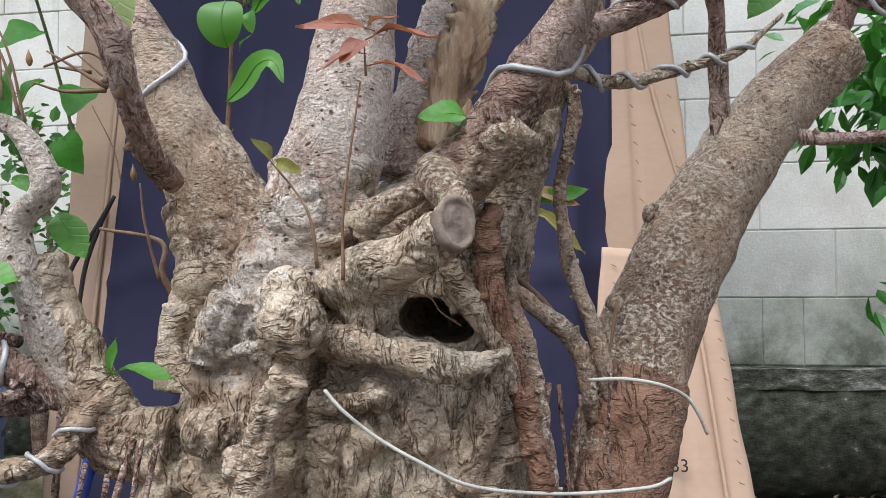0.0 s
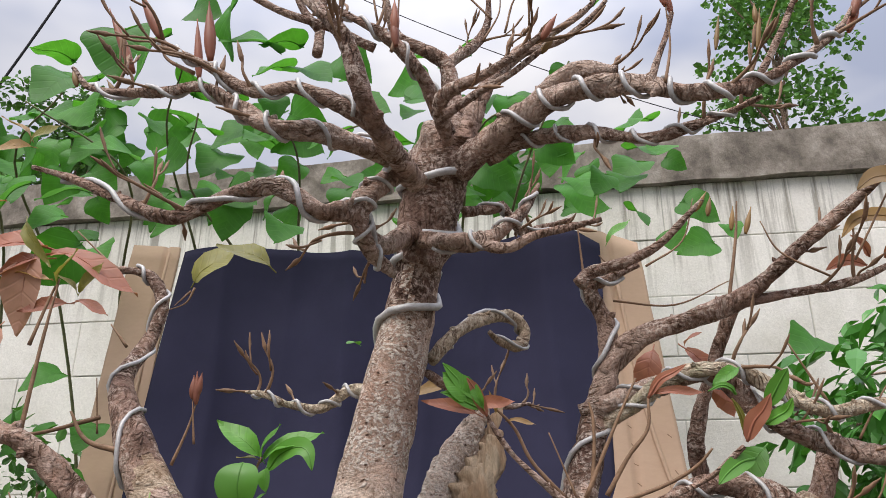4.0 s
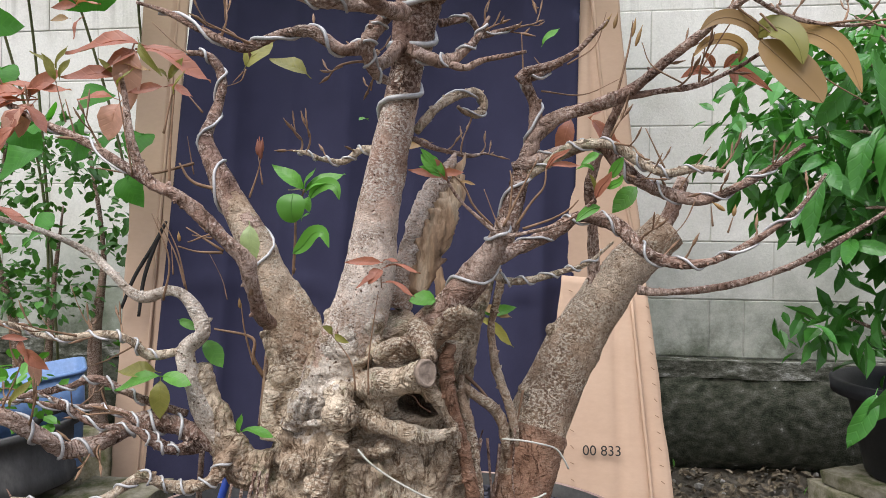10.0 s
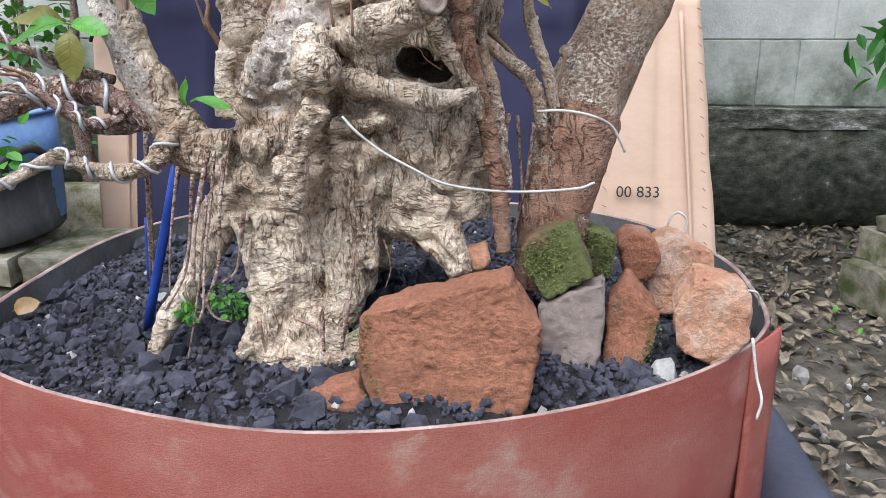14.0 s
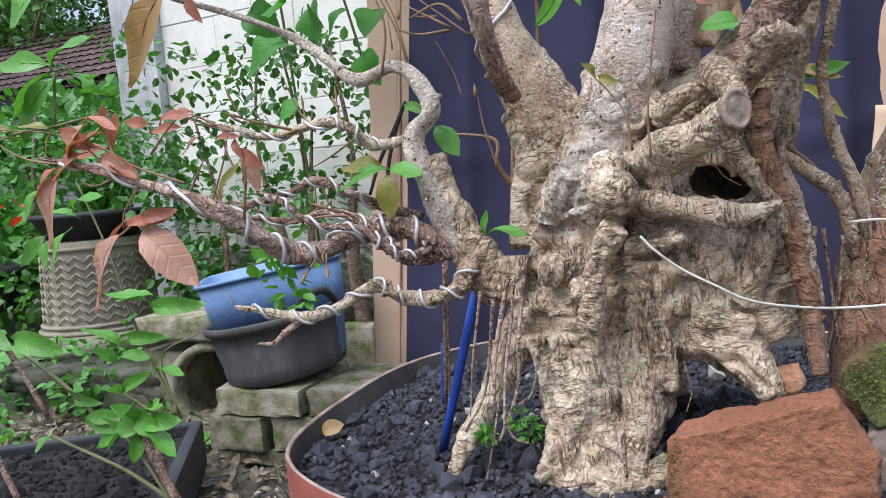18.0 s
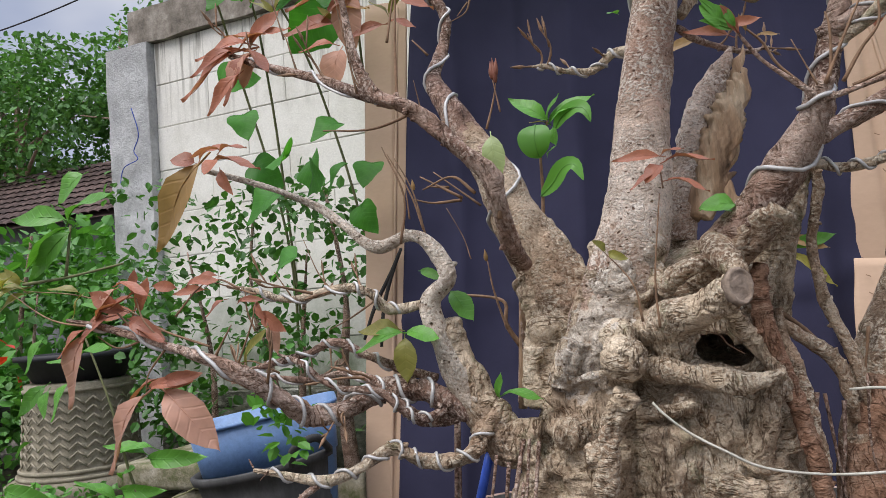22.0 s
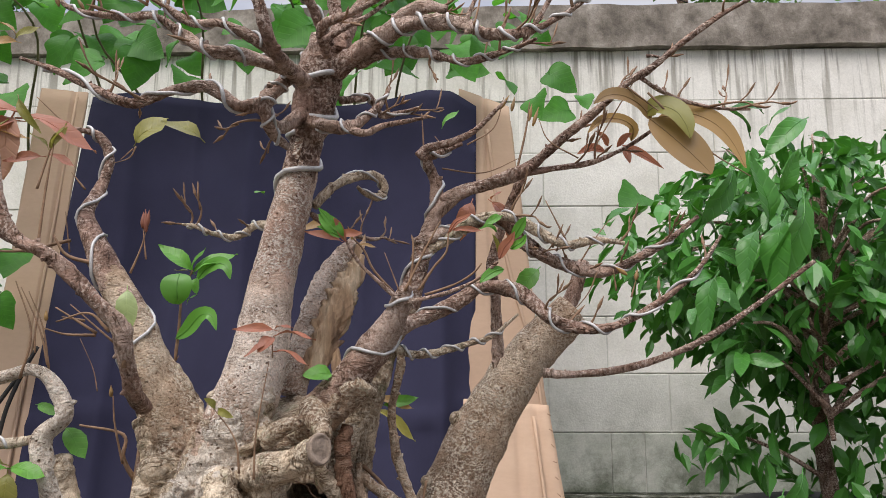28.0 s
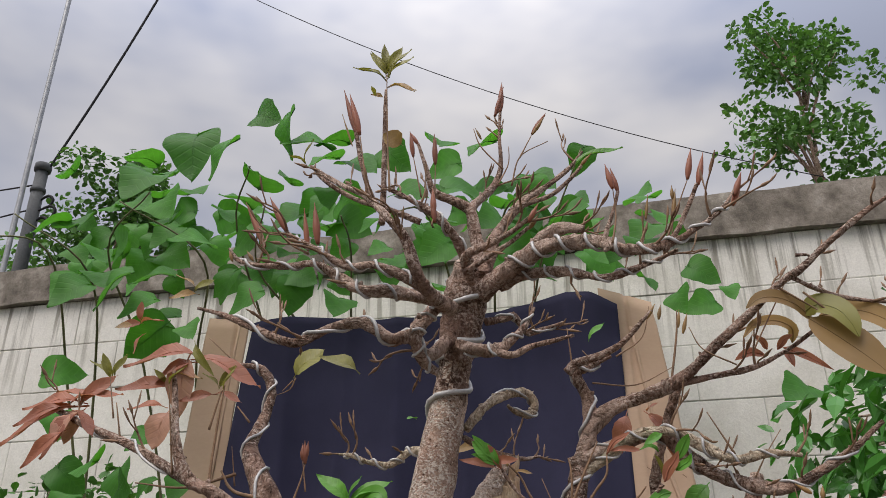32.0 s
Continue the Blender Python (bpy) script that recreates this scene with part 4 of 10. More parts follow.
hunk("brick_fragment", "dark red brick shard with mossy edge", BRICK_RED, 4, (.006, .05, 0), (0.091, 0.748, 0.401), (0.108, 0.755, 0.423), (0.136, 0.746, 0.395), (0.129, 0.739, 0.373), (0.115, 0.730, 0.346), (0.088, 0.732, 0.351))
hunk("brick_fragment", "orange broken brick lying near the pot rim", BRICK_ORANGE, 5, (0.004, 0.045, 0.004), (0.145, 0.747, 0.400), (0.164, 0.752, 0.428), (0.206, 0.750, 0.417), (0.207, 0.742, 0.376), (0.182, 0.737, 0.352), (0.150, 0.740, 0.366))
hunk("brick_fragment", "pale orange brick piece with a grey crust behind the others", BRICK_ORANGE, 6, (0.0, 0.045, 0.002), (0.137, 0.842, 0.391), (0.140, 0.847, 0.424), (0.162, 0.850, 0.435), (0.199, 0.846, 0.420), (0.200, 0.842, 0.395), (0.190, 0.838, 0.362), (0.145, 0.836, 0.362))
hunk("brick_fragment", "mossy dark brick lump by the root", BRICK_MOSS, 7, (.0, .04, 0), (0.073, 0.790, 0.458), (0.101, 0.787, 0.450), (0.098, 0.777, 0.419), (0.078, 0.775, 0.411))
hunk("brick_fragment", "small dark red brick lump", BRICK_RED, 8, (0, 0.04, 0), (0.107, 0.825, 0.434), (0.120, 0.825, 0.445), (0.141, 0.825, 0.441), (0.148, 0.825, 0.419), (0.139, 0.825, 0.395), (0.116, 0.825, 0.400))
hunk("brick_fragment", "small brown brick chip lying on the soil", BRICK_RED, 9, (0, .03, .002), (-0.136, 0.641, 0.365), (-0.100, 0.645, 0.376), (-0.091, 0.639, 0.361), (-0.116, 0.632, 0.343))
hunk("brick_fragment", "small pale brick chip tied at the root tip", BRICK_ORANGE, 10, (0, .02, 0), (-0.028, 0.729, 0.454), (-0.007, 0.730, 0.458), (-0.004, 0.727, 0.442), (-0.019, 0.726, 0.434))

# plastic tray under the pot
tray = thing("plastic_tray", "dark grey plastic tub with a wide rim under the pot", "tub", (-0.16, 0.95, 0))
bm = bmesh.new()
tcx, tcy, tx, ty = -0.16, 0.95, 0.50, 0.40


def tray_ring(gx, gy, z):
    ring = []
    for k in range(48):
        w = 2 * math.pi * k / 48
        c, s = math.cos(w), math.sin(w)
        ring.append(bm.verts.new((tcx + (tx + gx) * math.copysign(abs(c) ** 0.35, c), tcy + (ty + gy) * math.copysign(abs(s) ** 0.35, s), z)))
    return ring


prof = [(-0.12, 0.0), (-0.05, 0.15), (0.0, 0.155), (0.0, 0.17), (-0.012, 0.176), (-0.05, 0.172), (-0.06, 0.16), (-0.12, 0.10), (-0.2, 0.10)]
rr = [tray_ring(g, g, z) for g, z in prof]
for a, b in zip(rr, rr[1:]):
    for k in range(48):
        bm.faces.new((a[k], a[(k + 1) % 48], b[(k + 1) % 48], b[k]))
bm.faces.new(rr[-1])
tub_body = part("tub_body", bm, TRAY, tray)
tub_body.matrix_parent_inverse = Matrix.Translation((0.16, -0.95, 0))
bm = bmesh.new()
slab(bm, (-0.42, 0.70, 0.1), (0.16, 1.10, 0.139), bevel=0.006)
tagged(part("pot_support", bm, CEMENT), "flat cement slab carrying the red pot inside the tub", "slab")

# ---- the bonsai tree ----
tree = thing("bonsai_tree", "old fig bonsai with wired branches and young red leaves", "bonsai tree", (-0.12, 0.76, SOIL_Z))
TREE_INV = Matrix.Translation((0.12, -0.76, -SOIL_Z))


def tree_part(name, bm, mat, label="", parent=None):
    ob = part(name, bm, mat, parent or tree, label)
    if parent is None:
        ob.matrix_parent_inverse = TREE_INV
    return ob


BOUGHS = {}


def bough(name, *pts):
    """The line of one limb: points with their radius."""
    BOUGHS[name] = pts


bough("main_trunk", (-0.161, 0.775, 0.605, 0.0331), (-0.130, 0.770, 0.679, 0.0315), (-0.117, 0.775, 0.732, 0.0284), (-0.109, 0.785, 0.796, 0.0241), (-0.101, 0.790, 0.844, 0.0222), (-0.089, 0.795, 0.905, 0.0196), (-0.080, 0.795, 0.954, 0.0179), (-0.073, 0.785, 0.988, 0.0190), (-0.066, 0.775, 1.021, 0.0224), (-0.062, 0.770, 1.046, 0.0212))
bough("left_limb", (-0.186, 0.800, 0.636, 0.0303), (-0.209, 0.800, 0.676, 0.0289), (-0.234, 0.795, 0.726, 0.0246), (-0.250, 0.790, 0.770, 0.0182), (-0.284, 0.800, 0.825, 0.0147), (-0.308, 0.820, 0.863, 0.0108), (-0.322, 0.840, 0.890, 0.0083), (-0.319, 0.870, 0.930, 0.0062), (-0.317, 0.880, 0.964, 0.0058), (-0.328, 0.880, 0.988, 0.0054), (-0.343, 0.880, 0.996, 0.0044), (-0.357, 0.870, 0.995, 0.0038))
bough("left_front_branch", (-0.218, 0.755, 0.679, 0.0070), (-0.220, 0.720, 0.694, 0.0083), (-0.221, 0.690, 0.734, 0.0090), (-0.225, 0.680, 0.753, 0.0084), (-0.252, 0.670, 0.782, 0.0074), (-0.279, 0.660, 0.810, 0.0068), (-0.306, 0.655, 0.824, 0.0058), (-0.323, 0.655, 0.855, 0.0049), (-0.333, 0.660, 0.902, 0.0030), (-0.338, 0.660, 0.928, 0.0020))
bough("left_front_side", (-0.296, 0.660, 0.816, 0.0053), (-0.326, 0.670, 0.832, 0.0050), (-0.398, 0.700, 0.869, 0.0048), (-0.459, 0.710, 0.894, 0.0033), (-0.498, 0.720, 0.917, 0.0023))
bough("left_riser", (-0.255, 0.750, 0.542, 0.0161), (-0.283, 0.740, 0.582, 0.0132), (-0.296, 0.730, 0.623, 0.0106), (-0.301, 0.730, 0.653, 0.0097), (-0.283, 0.730, 0.674, 0.0086), (-0.298, 0.735, 0.701, 0.0073), (-0.322, 0.740, 0.715, 0.0064), (-0.356, 0.740, 0.707, 0.0061), (-0.391, 0.750, 0.731, 0.0047), (-0.427, 0.760, 0.756, 0.0043), (-0.469, 0.740, 0.778, 0.0032), (-0.516, 0.700, 0.797, 0.0026))
bough("low_left_branch", (-0.273, 0.745, 0.551, 0.0098), (-0.299, 0.735, 0.566, 0.0093), (-0.322, 0.730, 0.576, 0.0094), (-0.351, 0.720, 0.576, 0.0090), (-0.376, 0.690, 0.564, 0.0078), (-0.395, 0.665, 0.564, 0.0072), (-0.408, 0.645, 0.581, 0.0070), (-0.432, 0.620, 0.608, 0.0060), (-0.500, 0.620, 0.632, 0.0034), (-0.568, 0.620, 0.652, 0.0025), (-0.609, 0.620, 0.661, 0.0015))
bough("wired_low_branch", (-0.246, 0.750, 0.557, 0.0063), (-0.258, 0.730, 0.543, 0.0066), (-0.266, 0.710, 0.523, 0.0061), (-0.293, 0.705, 0.517, 0.0057), (-0.316, 0.700, 0.522, 0.0052), (-0.331, 0.690, 0.531, 0.0047), (-0.354, 0.670, 0.518, 0.0042), (-0.376, 0.650, 0.513, 0.0037), (-0.413, 0.640, 0.521, 0.0028), (-0.432, 0.635, 0.525, 0.0014))
bough("wired_low_twig", (-0.376, 0.650, 0.513, 0.0028), (-0.391, 0.645, 0.503, 0.0023), (-0.401, 0.640, 0.494, 0.0019), (-0.417, 0.640, 0.493, 0.0009))
bough("upper_left_branch", (-0.311, 0.735, 0.651, 0.0054), (-0.337, 0.720, 0.649, 0.0049), (-0.354, 0.710, 0.666, 0.0044), (-0.379, 0.710, 0.671, 0.0040), (-0.439, 0.720, 0.665, 0.0037), (-0.476, 0.720, 0.676, 0.0027), (-0.508, 0.720, 0.683, 0.0022))
bough("mid_left_branch", (-0.287, 0.740, 0.548, 0.0059), (-0.315, 0.730, 0.548, 0.0054), (-0.328, 0.715, 0.563, 0.0049), (-0.350, 0.710, 0.585, 0.0039), (-0.388, 0.720, 0.594, 0.0036), (-0.437, 0.740, 0.587, 0.0032), (-0.489, 0.750, 0.591, 0.0028), (-0.531, 0.750, 0.587, 0.0017))
bough("right_limb", (0.045, 0.790, 0.405, 0.0267), (0.051, 0.812, 0.480, 0.0316), (0.066, 0.834, 0.538, 0.0332), (0.087, 0.855, 0.592, 0.0341), (0.122, 0.870, 0.659, 0.0321), (0.161, 0.870, 0.720, 0.0272), (0.202, 0.870, 0.764, 0.0244), (0.226, 0.870, 0.785, 0.0226))
bough("right_limb_base", (0.043, 0.790, 0.400, 0.0279), (0.050, 0.811, 0.475, 0.0328), (0.061, 0.825, 0.516, 0.0336), (0.072, 0.837, 0.551, 0.0337))
bough("right_limb_stub", (0.220, 0.870, 0.790, 0.0108), (0.230, 0.870, 0.816, 0.0089), (0.241, 0.870, 0.845, 0.0083))
bough("center_right_limb", (-0.052, 0.750, 0.676, 0.0183), (-0.022, 0.735, 0.707, 0.0175), (0.002, 0.725, 0.738, 0.0158), (0.019, 0.710, 0.763, 0.0114), (0.025, 0.700, 0.781, 0.0082), (0.031, 0.695, 0.791, 0.0051))
bough("center_right_upright", (-0.009, 0.780, 0.725, 0.0147), (0.026, 0.790, 0.771, 0.0135), (0.042, 0.795, 0.819, 0.0110), (0.052, 0.800, 0.855, 0.0098), (0.062, 0.800, 0.885, 0.0083), (0.063, 0.805, 0.918, 0.0069), (0.053, 0.805, 0.946, 0.0054), (0.070, 0.805, 0.956, 0.0039), (0.092, 0.810, 0.967, 0.0020))
bough("right_high_branch", (0.058, 0.800, 0.879, 0.0089), (0.082, 0.795, 0.903, 0.0083), (0.117, 0.785, 0.914, 0.0076), (0.154, 0.775, 0.926, 0.0070), (0.184, 0.760, 0.949, 0.0057), (0.226, 0.740, 0.982, 0.0045), (0.254, 0.720, 1.005, 0.0038), (0.279, 0.710, 1.020, 0.0038), (0.309, 0.700, 1.044, 0.0034), (0.344, 0.690, 1.068, 0.0029), (0.377, 0.680, 1.085, 0.0019))
bough("right_high_twig", (0.263, 0.715, 1.014, 0.0030), (0.282, 0.720, 1.003, 0.0025), (0.314, 0.730, 0.993, 0.0025), (0.355, 0.740, 0.989, 0.0020), (0.397, 0.750, 0.992, 0.0015))
bough("right_hook", (0.273, 0.710, 1.032, 0.0020), (0.285, 0.710, 1.031, 0.0015), (0.287, 0.710, 1.025, 0.0010))
bough("right_rod", (0.136, 0.865, 0.697, 0.0075), (0.136, 0.860, 0.740, 0.0069), (0.133, 0.850, 0.795, 0.0069), (0.128, 0.840, 0.832, 0.0062), (0.140, 0.830, 0.880, 0.0055), (0.161, 0.810, 0.934, 0.0049))
bough("right_rod_twig", (0.154, 0.775, 0.924, 0.0046), (0.191, 0.770, 0.929, 0.0035), (0.229, 0.760, 0.934, 0.0029), (0.260, 0.750, 0.947, 0.0023), (0.292, 0.740, 0.967, 0.0017))
bough("right_front_shoot", (0.026, 0.695, 0.775, 0.0029), (0.049, 0.690, 0.779, 0.0022), (0.072, 0.683, 0.785, 0.0019), (0.094, 0.677, 0.795, 0.0017), (0.112, 0.670, 0.810, 0.0015))
bough("left_front_shoot", (0.024, 0.695, 0.777, 0.0029), (0.009, 0.690, 0.789, 0.0021), (-0.010, 0.685, 0.806, 0.0017), (-0.021, 0.680, 0.820, 0.0016), (-0.027, 0.680, 0.831, 0.0012))
bough("wired_right_branch", (-0.005, 0.720, 0.740, 0.0084), (0.035, 0.730, 0.759, 0.0080), (0.079, 0.740, 0.781, 0.0076), (0.108, 0.735, 0.796, 0.0070), (0.140, 0.720, 0.788, 0.0074), (0.166, 0.700, 0.761, 0.0066), (0.198, 0.690, 0.751, 0.0055), (0.230, 0.680, 0.757, 0.0040), (0.268, 0.670, 0.780, 0.0029), (0.295, 0.660, 0.805, 0.0024), (0.317, 0.660, 0.835, 0.0015))
bough("second_right_branch", (0.040, 0.798, 0.850, 0.0072), (0.066, 0.790, 0.859, 0.0076), (0.098, 0.785, 0.869, 0.0070), (0.132, 0.780, 0.873, 0.0069), (0.158, 0.770, 0.844, 0.0074), (0.190, 0.765, 0.825, 0.0073), (0.231, 0.755, 0.815, 0.0061), (0.268, 0.745, 0.829, 0.0049), (0.300, 0.740, 0.849, 0.0033), (0.327, 0.735, 0.870, 0.0022))
bough("low_right_twig", (0.008, 0.730, 0.743, 0.0042), (0.034, 0.735, 0.730, 0.0043), (0.061, 0.740, 0.732, 0.0037), (0.094, 0.745, 0.741, 0.0032), (0.117, 0.750, 0.749, 0.0022), (0.143, 0.755, 0.771, 0.0017))
bough("upper_right_wired", (0.040, 0.800, 0.838, 0.0062), (0.069, 0.790, 0.850, 0.0064), (0.102, 0.770, 0.871, 0.0057), (0.140, 0.760, 0.872, 0.0056), (0.167, 0.755, 0.855, 0.0056), (0.193, 0.750, 0.842, 0.0050), (0.226, 0.750, 0.847, 0.0039), (0.254, 0.750, 0.844, 0.0022))
bough("long_right_stem", (0.184, 0.840, 0.715, 0.0054), (0.220, 0.840, 0.713, 0.0048), (0.281, 0.840, 0.721, 0.0042), (0.339, 0.830, 0.740, 0.0042), (0.391, 0.820, 0.769, 0.0036), (0.437, 0.810, 0.802, 0.0030), (0.482, 0.800, 0.836, 0.0024))
bough("hook_branch", (-0.069, 0.800, 0.891, 0.0054), (-0.055, 0.810, 0.910, 0.0054), (-0.041, 0.830, 0.927, 0.0056), (-0.023, 0.860, 0.942, 0.0058), (-0.004, 0.885, 0.948, 0.0060), (0.005, 0.890, 0.937, 0.0060), (-0.001, 0.880, 0.922, 0.0052), (-0.017, 0.860, 0.921, 0.0032), (-0.025, 0.850, 0.926, 0.0025))
bough("left_twig", (-0.093, 0.800, 0.864, 0.0053), (-0.115, 0.810, 0.871, 0.0048), (-0.134, 0.815, 0.871, 0.0048), (-0.151, 0.810, 0.858, 0.0036), (-0.174, 0.805, 0.860, 0.0030), (-0.194, 0.800, 0.867, 0.0024), (-0.207, 0.800, 0.869, 0.0012))
bough("right_back_twig", (-0.073, 0.810, 0.884, 0.0036), (-0.057, 0.840, 0.879, 0.0037), (-0.034, 0.870, 0.875, 0.0032), (-0.011, 0.890, 0.873, 0.0026), (0.008, 0.900, 0.877, 0.0013))
bough("aerial_root_front", (-0.025, 0.752, 0.662, 0.0059), (-0.029, 0.748, 0.645, 0.0075), (-0.028, 0.745, 0.624, 0.0078), (-0.024, 0.743, 0.603, 0.0078), (-0.018, 0.742, 0.579, 0.0074), (-0.010, 0.742, 0.553, 0.0071), (-0.005, 0.742, 0.528, 0.0065), (-0.002, 0.742, 0.519, 0.0073), (0.002, 0.742, 0.484, 0.0069), (0.005, 0.742, 0.448, 0.0056))
bough("aerial_root_mid", (-0.017, 0.775, 0.615, 0.0045), (0.001, 0.785, 0.601, 0.0057), (0.019, 0.795, 0.586, 0.0061), (0.030, 0.800, 0.570, 0.0062), (0.034, 0.800, 0.548, 0.0055), (0.036, 0.805, 0.528, 0.0041))
bough("aerial_root_back", (0.024, 0.780, 0.739, 0.0042), (0.026, 0.785, 0.723, 0.0046), (0.022, 0.790, 0.702, 0.0043), (0.017, 0.795, 0.676, 0.0040), (0.019, 0.795, 0.653, 0.0043), (0.023, 0.800, 0.628, 0.0055), (0.031, 0.800, 0.606, 0.0051), (0.039, 0.800, 0.584, 0.0055), (0.043, 0.800, 0.566, 0.0051), (0.047, 0.805, 0.542, 0.0033))
bough("aerial_root_side", (-0.015, 0.775, 0.625, 0.0035), (-0.014, 0.770, 0.602, 0.0048), (-0.006, 0.765, 0.578, 0.0058), (0.000, 0.762, 0.545, 0.0054), (0.005, 0.760, 0.518, 0.0044), (0.008, 0.760, 0.496, 0.0037))
bough("stake_root", (-0.249, 0.860, 0.653, 0.0044), (-0.255, 0.860, 0.596, 0.0044), (-0.261, 0.860, 0.544, 0.0039))
bough("crown_left_low", (-0.079, 0.770, 0.983, 0.0111), (-0.096, 0.700, 0.944, 0.0095), (-0.106, 0.665, 0.951, 0.0086), (-0.124, 0.650, 0.947, 0.0074), (-0.151, 0.650, 0.963, 0.0070), (-0.182, 0.660, 0.964, 0.0065), (-0.223, 0.670, 0.954, 0.0061), (-0.263, 0.680, 0.972, 0.0051), (-0.304, 0.690, 0.993, 0.0035), (-0.336, 0.690, 1.004, 0.0024))
bough("crown_coil", (-0.085, 0.700, 0.996, 0.0098), (-0.096, 0.670, 0.968, 0.0093), (-0.102, 0.665, 0.950, 0.0086), (-0.097, 0.680, 0.932, 0.0065), (-0.087, 0.710, 0.928, 0.0045))
bough("crown_left_mid", (-0.073, 0.720, 1.000, 0.0106), (-0.085, 0.660, 0.987, 0.0093), (-0.113, 0.620, 0.980, 0.0078), (-0.143, 0.610, 0.981, 0.0072), (-0.165, 0.610, 0.994, 0.0063), (-0.187, 0.610, 1.009, 0.0047), (-0.223, 0.620, 1.014, 0.0038), (-0.267, 0.630, 1.025, 0.0028), (-0.283, 0.630, 1.041, 0.0017))
bough("crown_left_high", (-0.074, 0.680, 0.988, 0.0089), (-0.082, 0.620, 0.977, 0.0082), (-0.089, 0.590, 0.987, 0.0075), (-0.099, 0.580, 1.017, 0.0060), (-0.112, 0.580, 1.034, 0.0051), (-0.136, 0.590, 1.065, 0.0037), (-0.167, 0.600, 1.088, 0.0033), (-0.199, 0.610, 1.116, 0.0022))
bough("crown_left_second", (-0.081, 0.610, 0.973, 0.0061), (-0.102, 0.600, 0.987, 0.0061), (-0.131, 0.600, 1.000, 0.0051), (-0.160, 0.610, 1.006, 0.0047), (-0.188, 0.610, 1.025, 0.0037), (-0.213, 0.615, 1.041, 0.0027), (-0.229, 0.620, 1.060, 0.0017))
bough("crown_center", (-0.055, 0.760, 1.044, 0.0125), (-0.048, 0.790, 1.091, 0.0099), (-0.057, 0.810, 1.142, 0.0083), (-0.056, 0.830, 1.176, 0.0078), (-0.033, 0.850, 1.209, 0.0066), (-0.021, 0.860, 1.244, 0.0045), (-0.020, 0.860, 1.297, 0.0031), (-0.017, 0.860, 1.343, 0.0023))
bough("crown_center_left", (-0.051, 0.740, 1.048, 0.0080), (-0.062, 0.720, 1.067, 0.0073), (-0.075, 0.700, 1.085, 0.0066), (-0.095, 0.690, 1.102, 0.0054), (-0.116, 0.690, 1.117, 0.0036), (-0.135, 0.690, 1.129, 0.0031))
bough("crown_center_right", (-0.042, 0.760, 1.050, 0.0113), (-0.030, 0.770, 1.095, 0.0097), (-0.011, 0.780, 1.131, 0.0079), (0.013, 0.785, 1.157, 0.0067), (0.041, 0.790, 1.178, 0.0041), (0.066, 0.790, 1.199, 0.0034), (0.082, 0.790, 1.219, 0.0021))
bough("crown_right", (-0.046, 0.760, 1.030, 0.0161), (-0.009, 0.730, 1.045, 0.0144), (0.018, 0.710, 1.054, 0.0118), (0.047, 0.690, 1.052, 0.0098), (0.080, 0.675, 1.043, 0.0084), (0.109, 0.660, 1.026, 0.0070), (0.141, 0.655, 1.028, 0.0054), (0.173, 0.650, 1.042, 0.0032), (0.197, 0.650, 1.061, 0.0027), (0.210, 0.650, 1.079, 0.0016))
bough("crown_right_curl", (0.006, 0.720, 1.052, 0.0101), (0.022, 0.710, 1.066, 0.0095), (0.043, 0.700, 1.073, 0.0088), (0.069, 0.700, 1.071, 0.0064))
bough("crown_right_low", (-0.023, 0.750, 1.034, 0.0092), (0.011, 0.730, 1.037, 0.0078), (0.046, 0.710, 1.029, 0.0064), (0.083, 0.690, 1.012, 0.0050), (0.121, 0.680, 1.018, 0.0039), (0.153, 0.670, 1.028, 0.0022))
bough("crown_front", (-0.050, 0.700, 1.019, 0.0069), (-0.052, 0.670, 1.034, 0.0062), (-0.025, 0.650, 1.038, 0.0044), (-0.005, 0.640, 1.044, 0.0033), (0.012, 0.630, 1.053, 0.0022))
bough("crown_right_back", (-0.043, 0.790, 1.007, 0.0057), (-0.024, 0.800, 1.013, 0.0058), (-0.011, 0.810, 1.019, 0.0052), (0.003, 0.820, 1.002, 0.0045), (0.026, 0.820, 1.007, 0.0032), (0.046, 0.820, 1.013, 0.0019))
bough("crown_back_arch", (-0.051, 0.800, 1.109, 0.0072), (-0.057, 0.805, 1.154, 0.0068), (-0.078, 0.800, 1.169, 0.0058), (-0.101, 0.795, 1.181, 0.0048), (-0.110, 0.790, 1.213, 0.0028), (-0.119, 0.785, 1.245, 0.0019))
bough("crown_tall_shoot", (-0.143, 0.690, 1.088, 0.0040), (-0.144, 0.700, 1.131, 0.0033), (-0.144, 0.700, 1.189, 0.0027), (-0.144, 0.700, 1.238, 0.0025), (-0.144, 0.700, 1.268, 0.0016))
bough("crown_left_shoot", (-0.136, 0.660, 1.087, 0.0030), (-0.149, 0.660, 1.108, 0.0027), (-0.160, 0.660, 1.146, 0.0025), (-0.167, 0.660, 1.185, 0.0023))
bough("crown_left_rising", (-0.098, 0.670, 1.076, 0.0035), (-0.127, 0.660, 1.087, 0.0030), (-0.163, 0.655, 1.100, 0.0026), (-0.190, 0.650, 1.117, 0.0024), (-0.206, 0.650, 1.132, 0.0015))
bough("crown_right_tip", (0.138, 0.655, 1.021, 0.0030), (0.150, 0.655, 1.038, 0.0024), (0.166, 0.655, 1.067, 0.0023), (0.177, 0.655, 1.090, 0.0019))
bough("crown_right_bud_twig", (0.082, 0.670, 1.035, 0.0027), (0.089, 0.670, 1.056, 0.0023), (0.098, 0.670, 1.079, 0.0019), (0.103, 0.670, 1.096, 0.0017))
